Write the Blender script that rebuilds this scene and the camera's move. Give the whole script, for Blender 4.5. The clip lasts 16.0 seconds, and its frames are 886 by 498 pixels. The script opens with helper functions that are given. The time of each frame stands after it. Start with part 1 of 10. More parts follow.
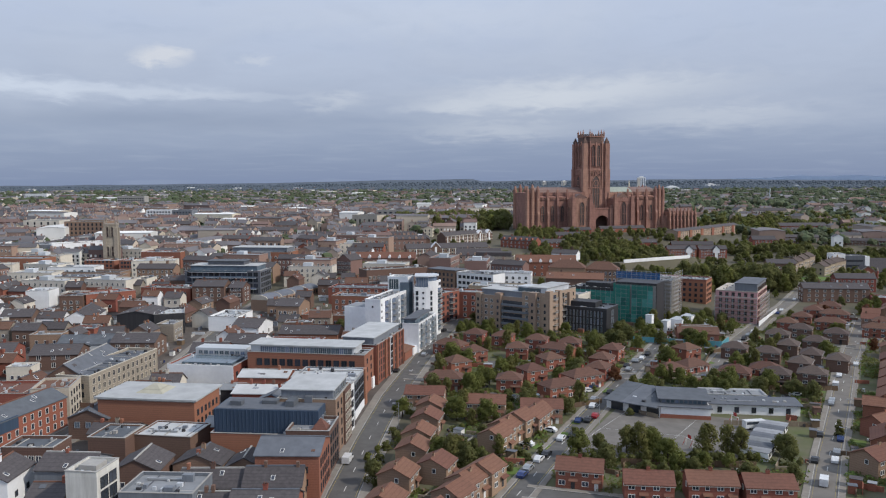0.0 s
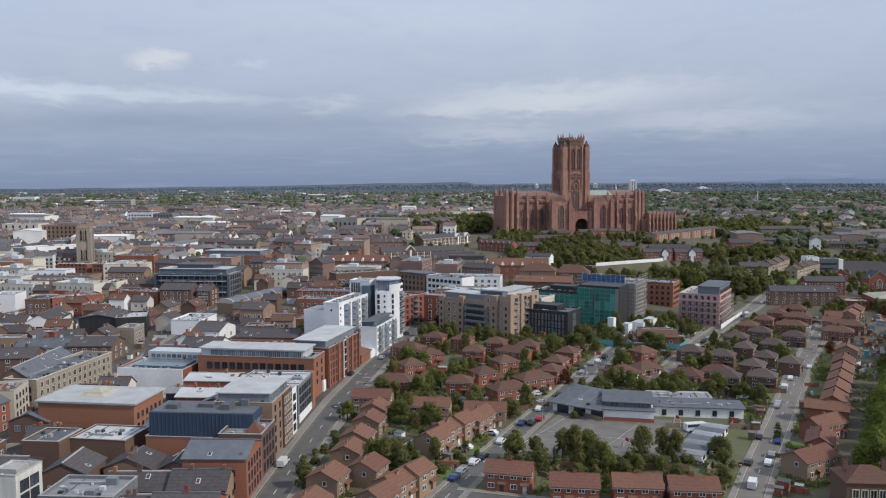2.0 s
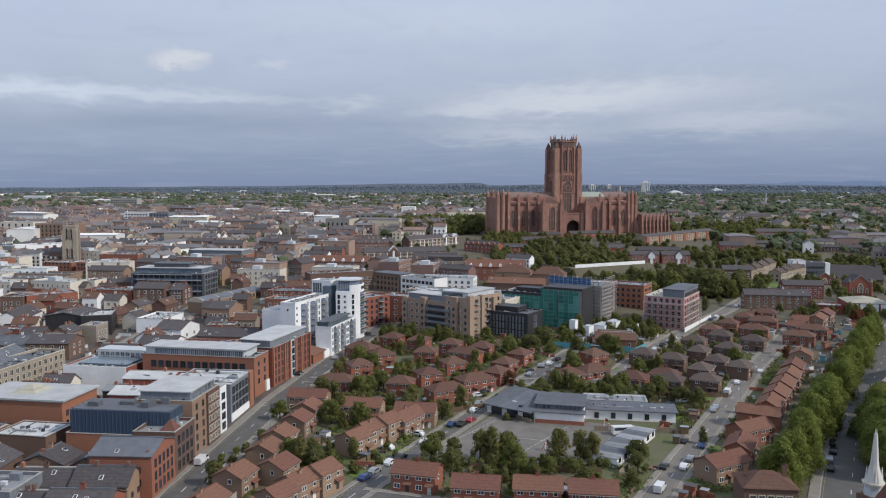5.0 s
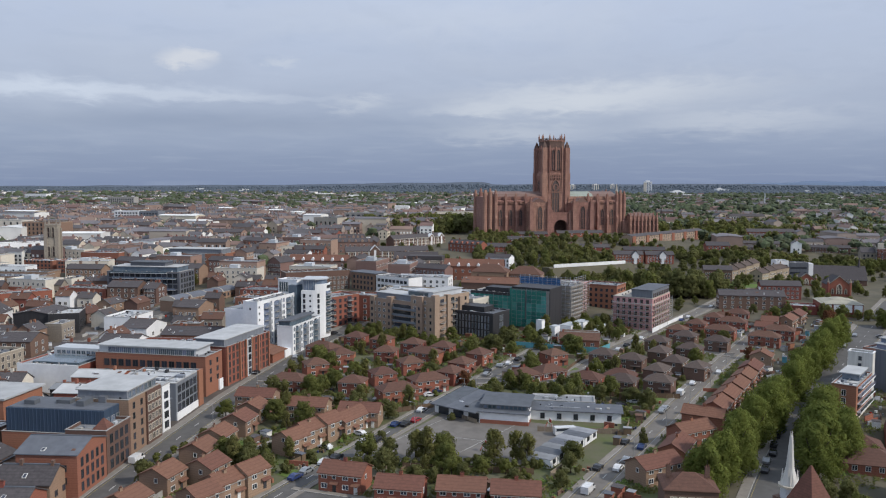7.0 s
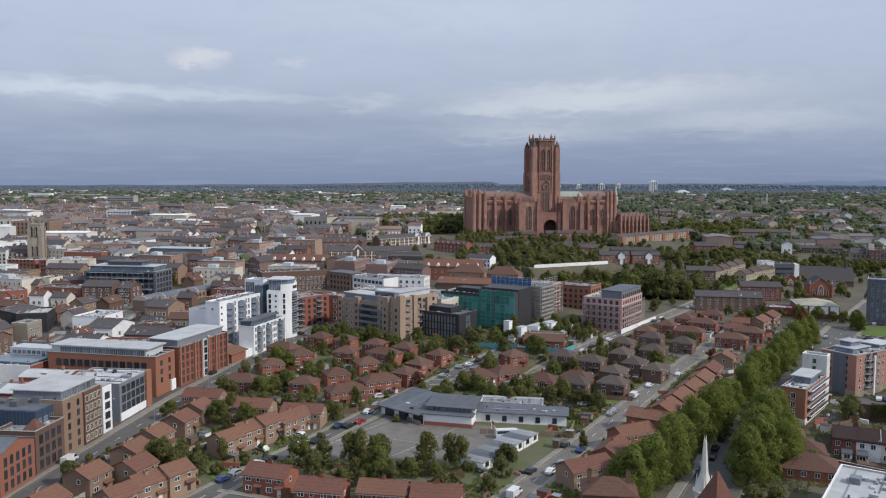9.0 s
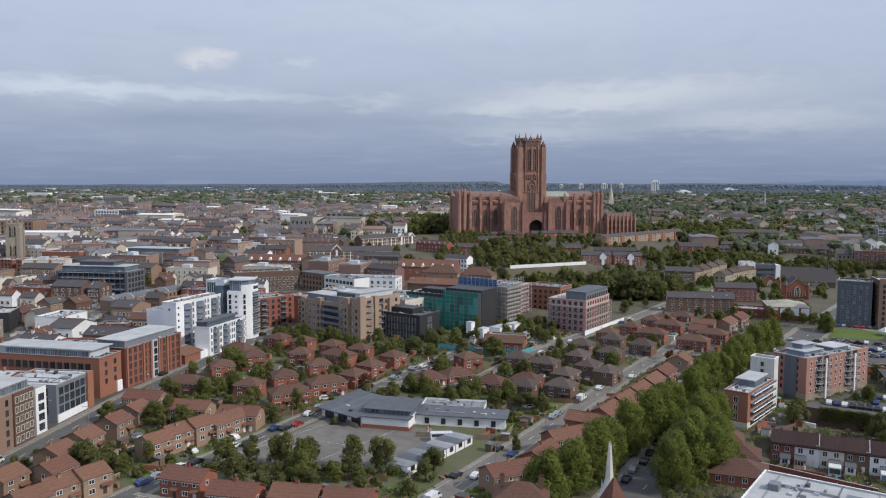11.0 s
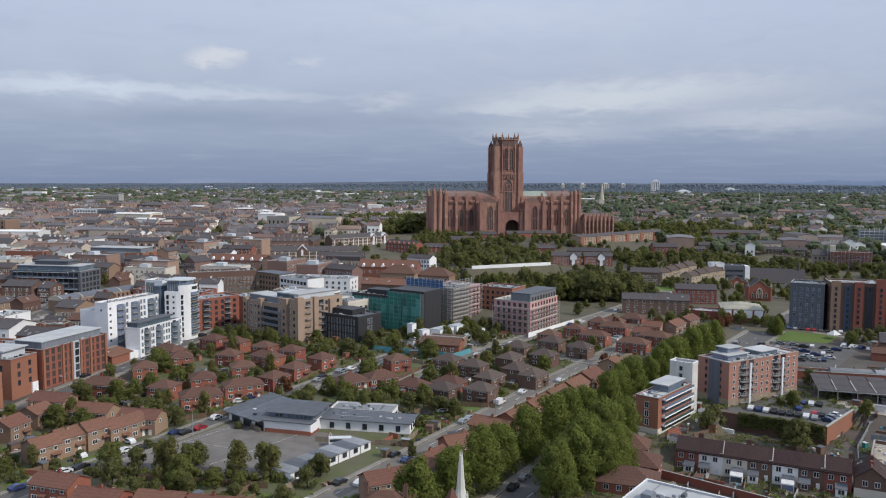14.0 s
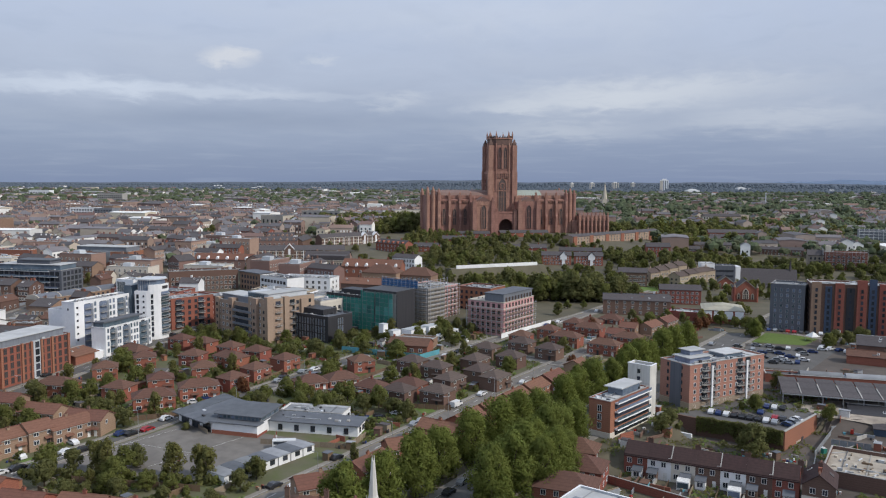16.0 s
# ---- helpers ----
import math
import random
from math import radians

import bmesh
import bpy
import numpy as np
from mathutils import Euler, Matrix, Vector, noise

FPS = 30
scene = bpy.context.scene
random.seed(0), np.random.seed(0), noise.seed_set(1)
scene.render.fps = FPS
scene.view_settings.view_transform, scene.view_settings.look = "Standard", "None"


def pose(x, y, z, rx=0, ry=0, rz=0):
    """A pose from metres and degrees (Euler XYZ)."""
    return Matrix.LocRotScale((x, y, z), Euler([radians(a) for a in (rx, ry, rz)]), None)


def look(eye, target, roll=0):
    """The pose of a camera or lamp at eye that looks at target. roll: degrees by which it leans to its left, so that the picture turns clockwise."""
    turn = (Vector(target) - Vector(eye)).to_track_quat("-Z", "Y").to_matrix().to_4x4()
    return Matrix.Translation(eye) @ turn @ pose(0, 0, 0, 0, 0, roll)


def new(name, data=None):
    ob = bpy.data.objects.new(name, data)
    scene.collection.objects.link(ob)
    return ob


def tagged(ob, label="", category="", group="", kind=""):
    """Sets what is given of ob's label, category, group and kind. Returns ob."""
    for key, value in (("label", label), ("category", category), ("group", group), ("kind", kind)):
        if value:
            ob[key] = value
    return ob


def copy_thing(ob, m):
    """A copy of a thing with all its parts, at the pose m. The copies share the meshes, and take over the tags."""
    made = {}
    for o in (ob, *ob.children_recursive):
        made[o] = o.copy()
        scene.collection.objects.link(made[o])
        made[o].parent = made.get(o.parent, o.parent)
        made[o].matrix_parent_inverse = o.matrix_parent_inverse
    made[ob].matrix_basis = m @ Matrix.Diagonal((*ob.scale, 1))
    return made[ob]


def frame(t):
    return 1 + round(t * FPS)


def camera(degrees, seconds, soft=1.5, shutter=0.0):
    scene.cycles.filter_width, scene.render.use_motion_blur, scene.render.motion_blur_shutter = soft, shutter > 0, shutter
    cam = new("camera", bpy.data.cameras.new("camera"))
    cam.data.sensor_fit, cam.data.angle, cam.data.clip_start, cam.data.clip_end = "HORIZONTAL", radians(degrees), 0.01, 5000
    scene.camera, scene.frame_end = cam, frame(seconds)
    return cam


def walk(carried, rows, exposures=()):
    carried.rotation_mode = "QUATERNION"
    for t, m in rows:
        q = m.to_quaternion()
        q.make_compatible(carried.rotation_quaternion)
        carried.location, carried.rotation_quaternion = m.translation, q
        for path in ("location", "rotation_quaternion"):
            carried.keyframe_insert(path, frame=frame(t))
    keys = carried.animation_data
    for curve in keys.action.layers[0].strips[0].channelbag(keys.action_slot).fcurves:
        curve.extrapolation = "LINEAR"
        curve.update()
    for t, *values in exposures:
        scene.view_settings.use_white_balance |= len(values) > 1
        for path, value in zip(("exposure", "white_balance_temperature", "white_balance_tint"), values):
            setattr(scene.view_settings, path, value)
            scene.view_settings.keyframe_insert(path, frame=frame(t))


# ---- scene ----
cam = camera(58.5, 16.0, soft=1.15)
METRES, EYE, TILT, LEAN, TURN = 154.0, 76.0, -5.0, 0.27, 0.0
ROWS = [
    (0.0, 0.0, 0.0, 0.0, 0.0, 0.0, -0.0),
    (0.5, 0.0201, -0.0007, 0.0001, -0.03, 0.05, 0.03),
    (1.0, 0.0448, -0.0019, 0.0002, -0.1, 0.11, 0.04),
    (1.5, 0.0731, -0.0032, 0.0006, -0.19, 0.16, 0.03),
    (2.0, 0.1047, -0.0049, 0.0008, -0.26, 0.22, 0.02),
    (2.5, 0.1378, -0.0069, 0.0016, -0.23, 0.24, -0.04),
    (3.0, 0.1688, -0.0087, 0.0021, 0.11, 0.26, -0.12),
    (3.5, 0.1973, -0.01, 0.0026, 0.45, 0.27, -0.21),
    (4.0, 0.2239, -0.0108, 0.0027, 0.76, 0.27, -0.28),
    (6.5, 0.3697, -0.0075, 0.0041, 1.35, 0.21, -0.48),
    (7.0, 0.4026, -0.0051, 0.0051, 1.57, 0.19, -0.53),
    (7.5, 0.4354, -0.002, 0.0058, 1.8, 0.18, -0.55),
    (8.0, 0.468, 0.0018, 0.0068, 2.02, 0.17, -0.6),
    (8.5, 0.5007, 0.0059, 0.0077, 2.19, 0.15, -0.61),
    (9.0, 0.5341, 0.0104, 0.0088, 2.3, 0.15, -0.63),
    (11.5, 0.7034, 0.038, 0.0143, 2.86, 0.11, -0.73),
    (12.0, 0.7367, 0.0445, 0.0153, 2.84, 0.1, -0.77),
    (12.5, 0.77, 0.0513, 0.0166, 2.84, 0.08, -0.78),
    (13.0, 0.8032, 0.0582, 0.0177, 3.0, 0.09, -0.81),
    (13.5, 0.836, 0.0656, 0.0188, 3.2, 0.08, -0.83),
    (14.0, 0.8681, 0.0731, 0.02, 3.36, 0.06, -0.85),
    (14.5, 0.8995, 0.0808, 0.0209, 3.53, 0.04, -0.87),
    (15.0, 0.9301, 0.0888, 0.0219, 3.76, 0.02, -0.91),
    (15.5, 0.9595, 0.0969, 0.0228, 4.01, 0.0, -0.93),
    (16.0, 0.9882, 0.1051, 0.0237, 4.29, -0.02, -0.96),
]
walk(cam, [(t, pose(0, 0, EYE, TILT, LEAN, TURN) @ pose(METRES * x, METRES * y, METRES * z, 90 + pitch, roll, yaw)) for t, x, y, z, yaw, pitch, roll in ROWS])

# ---- light ----
SUN_AZ, SUN_EL = 112.0, 38.0      # degrees from +y towards +x; height over the horizon
sun = new("sun", bpy.data.lights.new("sun", "SUN"))
sun.data.energy, sun.data.angle, sun.data.color = 3.0, radians(1.5), (1.0, 0.93, 0.84)
_a, _e = radians(SUN_AZ), radians(SUN_EL)
sun.matrix_world = look((0, 0, 0), (-math.sin(_a) * math.cos(_e), -math.cos(_a) * math.cos(_e), -math.sin(_e)))
sun.location = (300, -100, 400)

world = bpy.data.worlds.new("sky")
scene.world = world
world.use_nodes = True


class Nodes:
    """Short hand for node trees."""
    def __init__(self, tree):
        self.tree = tree
        tree.nodes.clear()

    def add(self, kind, **sets):
        n = self.tree.nodes.new(kind)
        for k, v in sets.items():
            if k == "blend":
                n.blend_type = v
            elif k == "operation":
                n.operation = v
            elif k == "data_type":
                n.data_type = v
            elif k == "feature":
                n.feature = v
            elif k == "sky_type":
                n.sky_type = v
        return n

    def put(self, socket, v):
        if isinstance(v, bpy.types.NodeSocket):
            self.tree.links.new(v, socket)
        elif isinstance(v, (tuple, list)) and len(v) == 3 and socket.type == "RGBA":
            socket.default_value = (*v, 1)
        else:
            socket.default_value = v

    def math(self, op, a, b=0.0, c=None):
        n = self.add("ShaderNodeMath", operation=op)
        self.put(n.inputs[0], a)
        self.put(n.inputs[1], b)
        if c is not None:
            self.put(n.inputs[2], c)
        return n.outputs[0]

    def mix(self, f, a, b, blend="MIX"):
        n = self.add("ShaderNodeMixRGB", blend=blend)
        self.put(n.inputs[0], f)
        self.put(n.inputs[1], a)
        self.put(n.inputs[2], b)
        return n.outputs[0]

    def ramp(self, f, lo, hi):
        n = self.add("ShaderNodeMapRange")
        self.put(n.inputs[0], f)
        n.inputs[1].default_value, n.inputs[2].default_value = lo, hi
        return n.outputs[0]

    def noise(self, vec, scale, detail=4.0, rough=0.55, dist=0.0):
        n = self.add("ShaderNodeTexNoise")
        self.put(n.inputs["Vector"], vec)
        n.inputs["Scale"].default_value, n.inputs["Detail"].default_value = scale, detail
        n.inputs["Roughness"].default_value, n.inputs["Distortion"].default_value = rough, dist
        return n.outputs[0]

    def scaled(self, vec, sx, sy, sz):
        n = self.add("ShaderNodeMapping")
        self.put(n.inputs[0], vec)
        n.inputs["Scale"].default_value = (sx, sy, sz)
        return n.outputs[0]


def make_sky():
    n = Nodes(world.node_tree)
    sky = n.add("ShaderNodeTexSky", sky_type="NISHITA")
    sky.sun_disc, sky.sun_elevation, sky.sun_rotation = False, radians(SUN_EL), radians(SUN_AZ)
    co = n.add("ShaderNodeTexCoord").outputs["Generated"]
    sep = n.add("ShaderNodeSeparateXYZ")
    n.put(sep.inputs[0], co)
    az = n.math("MULTIPLY", n.math("ARCTAN2", sep.outputs[0], sep.outputs[1]), 57.296)
    el = n.math("MULTIPLY", n.math("ARCSINE", sep.outputs[2]), 57.296)
    comb = n.add("ShaderNodeCombineXYZ")
    n.put(comb.inputs[0], n.math("MULTIPLY", az, 0.075))
    n.put(comb.inputs[1], n.math("MULTIPLY", n.math("LOGARITHM", n.math("ADD", n.math("MAXIMUM", el, 0.0), 1.6), 2.0), 1.55))
    v = comb.outputs[0]
    big = n.noise(v, 0.8, 6.0, 0.52, 0.5)
    fine = n.noise(n.scaled(v, 1.5, 1.7, 1), 1.9, 7.0, 0.55, 0.35)
    puffy = n.noise(n.scaled(v, 3.4, 3.0, 1), 1.6, 6.0, 0.6, 0.4)
    # layered stratocumulus: pale high up, slate blue low, a lighter gap between
    base = n.add("ShaderNodeValToRGB")
    lift = n.math("ADD", n.math("MULTIPLY", n.math("SUBTRACT", big, 0.5), 0.30), n.math("MULTIPLY", n.math("SUBTRACT", fine, 0.5), 0.16))
    n.put(base.inputs[0], n.math("ADD", n.math("DIVIDE", el, 20.0), n.math("MULTIPLY", lift, n.ramp(el, 0.0, 4.0))))
    r = base.color_ramp
    stops = [(0.0, (0.225, 0.290, 0.450)), (0.08, (0.262, 0.330, 0.490)), (0.18, (0.335, 0.402, 0.555)), (0.30, (0.425, 0.488, 0.630)),
             (0.42, (0.480, 0.548, 0.695)), (0.60, (0.520, 0.600, 0.770)), (0.85, (0.600, 0.700, 0.890)), (1.0, (0.640, 0.746, 0.945))]
    r.elements[0].position, r.elements[0].color = stops[0][0], (*stops[0][1], 1)
    r.elements[1].position, r.elements[1].color = stops[-1][0], (*stops[-1][1], 1)
    for p, c in stops[1:-1]:
        e = r.elements.new(p)
        e.color = (*c, 1)
    col = base.outputs[0]

    def bump(a0, e0, sa, se, wob, wave=None):
        """A soft patch of cloud about an azimuth and a height, with an uneven rim."""
        wave = fine if wave is None else wave
        da = n.math("DIVIDE", n.math("ADD", n.math("SUBTRACT", az, a0), n.math("MULTIPLY", n.math("SUBTRACT", puffy, 0.5), wob * 1.6)), sa)
        de = n.math("DIVIDE", n.math("ADD", n.math("SUBTRACT", el, e0), n.math("MULTIPLY", n.math("SUBTRACT", wave, 0.5), wob)), se)
        s = n.math("ADD", n.math("MULTIPLY", da, da), n.math("MULTIPLY", de, de))
        return n.math("POWER", 2.718, n.math("MULTIPLY", s, -1.0))

    dark = n.ramp(fine, 0.52, 0.74)
    col = n.mix(n.math("MULTIPLY", dark, 0.30), col, (0.365, 0.435, 0.575))
    streak = n.ramp(n.math("SUBTRACT", 1.0, big), 0.50, 0.72)
    col = n.mix(n.math("MULTIPLY", n.math("MULTIPLY", streak, n.ramp(el, 3.0, 7.0)), 0.22), col, (0.70, 0.76, 0.86))
    shade = n.math("MULTIPLY", bump(-19.0, 4.2, 15.0, 0.75, 1.4, big), 0.62)
    col = n.mix(shade, col, (0.275, 0.335, 0.475))
    shade2 = n.math("MULTIPLY", bump(-1.0, 3.9, 2.6, 0.45, 1.6, puffy), 0.45)
    col = n.mix(shade2, col, (0.31, 0.38, 0.53))
    band = n.math("MULTIPLY", n.ramp(bump(-27.5, 6.0, 9.5, 0.6, 1.9, puffy), 0.05, 1.0), 0.58)
    col = n.mix(band, col, (0.74, 0.81, 0.93))
    band2 = n.math("MULTIPLY", n.ramp(bump(-17.0, 5.8, 7.0, 0.30, 1.2, puffy), 0.15, 1.0), 0.42)
    col = n.mix(band2, col, (0.66, 0.72, 0.83))
    for a0, e0, sa, se, k in ((7.0, 5.7, 7.5, 1.0, 0.62), (13.0, 6.4, 8.0, 0.9, 0.42), (1.0, 5.2, 3.0, 0.55, 0.40), (18.0, 4.2, 7.0, 0.9, 0.36), (4.0, 3.6, 6.0, 0.8, 0.34), (-7.5, 5.6, 2.0, 0.5, 0.34), (0.5, 11.5, 12.0, 1.5, 0.25)):
        glow = n.math("MULTIPLY", n.ramp(bump(a0, e0, sa, se, 2.6, puffy), 0.05, 1.0), k)
        col = n.mix(glow, col, (0.735, 0.775, 0.835))
    puff = n.math("MULTIPLY", n.ramp(bump(-19.2, 8.35, 1.9, 0.75, 2.0, puffy), 0.25, 0.85), 0.60)
    col = n.mix(puff, col, (0.78, 0.79, 0.82))
    puff2 = n.math("MULTIPLY", n.ramp(bump(-13.0, 8.3, 1.5, 0.45, 2.0, puffy), 0.35, 0.95), 0.30)
    col = n.mix(puff2, col, (0.74, 0.77, 0.82))
    b1 = n.add("ShaderNodeBackground")
    n.put(b1.inputs[0], col)
    b1.inputs[1].default_value = 1.0
    b2 = n.add("ShaderNodeBackground")
    n.put(b2.inputs[0], sky.outputs[0])
    b2.inputs[1].default_value = 0.08
    m = n.add("ShaderNodeMixShader")
    m.inputs[0].default_value = 0.9
    n.put(m.inputs[1], b2.outputs[0])
    n.put(m.inputs[2], b1.outputs[0])
    out = n.add("ShaderNodeOutputWorld")
    n.put(out.inputs[0], m.outputs[0])


make_sky()


# ---- materials ----
def surface(name, colour, second=None, scale=1.5, rough=0.85, metal=0.0, big=0.06, bump=0.15, vary=0.12, rows=0.0, spec=0.3, stretch=(1, 1, 1), island=False, leafy=False):
    """Two scales of variation about a colour; rows: spacing in metres of courses in height; vary: tint from object to object."""
    m = bpy.data.materials.new(name)
    m.use_nodes = True
    n = Nodes(m.node_tree)
    co = n.add("ShaderNodeTexCoord").outputs["Object"]
    geo = n.add("ShaderNodeNewGeometry")
    if second is None:
        second = tuple(c * 0.68 for c in colour)
    f1 = n.noise(n.scaled(co, *stretch), scale, 5.0, 0.6)
    f2 = n.noise(geo.outputs["Position"], big, 4.0, 0.6)
    col = n.mix(n.ramp(f1, 0.32, 0.70), colour, second)
    col = n.mix(n.math("MULTIPLY", n.ramp(f2, 0.40, 0.68), 0.45), col, tuple(c * 0.62 + 0.012 for c in colour))
    if rows:
        sep = n.add("ShaderNodeSeparateXYZ")
        n.put(sep.inputs[0], co)
        w = n.math("FRACT", n.math("DIVIDE", sep.outputs[2], rows))
        line = n.math("LESS_THAN", w, 0.22)
        col = n.mix(n.math("MULTIPLY", line, 0.35), col, tuple(c * 0.5 for c in colour))
    info = n.add("ShaderNodeObjectInfo")
    rnd = geo.outputs["Random Per Island"] if island else info.outputs["Random"]
    hsv = n.add("ShaderNodeHueSaturation")
    n.put(hsv.inputs["Hue"], n.math("ADD", 0.5, n.math("MULTIPLY", n.math("SUBTRACT", rnd, 0.5), vary * 0.12)))
    n.put(hsv.inputs["Value"], n.math("ADD", 1.0, n.math("MULTIPLY", n.math("SUBTRACT", rnd, 0.5), vary * 2)))
    n.put(hsv.inputs["Color"], col)
    p = n.add("ShaderNodeBsdfPrincipled")
    n.put(p.inputs["Base Color"], hsv.outputs[0])
    p.inputs["Metallic"].default_value = metal
    p.inputs["Specular IOR Level"].default_value = spec
    n.put(p.inputs["Roughness"], n.math("ADD", rough - 0.08, n.math("MULTIPLY", f1, 0.16)))
    if bump:
        b = n.add("ShaderNodeBump")
        b.inputs["Strength"].default_value, b.inputs["Distance"].default_value = bump, 0.05
        n.put(b.inputs["Height"], f1)
        n.put(p.inputs["Normal"], b.outputs[0])
    out = n.add("ShaderNodeOutputMaterial")
    if leafy:
        t = n.add("ShaderNodeBsdfTranslucent")
        n.put(t.inputs[0], hsv.outputs[0])
        x = n.add("ShaderNodeMixShader")
        x.inputs[0].default_value = 0.46
        n.put(x.inputs[1], p.outputs[0])
        n.put(x.inputs[2], t.outputs[0])
        n.put(out.inputs[0], x.outputs[0])
    else:
        n.put(out.inputs[0], p.outputs[0])
    return m


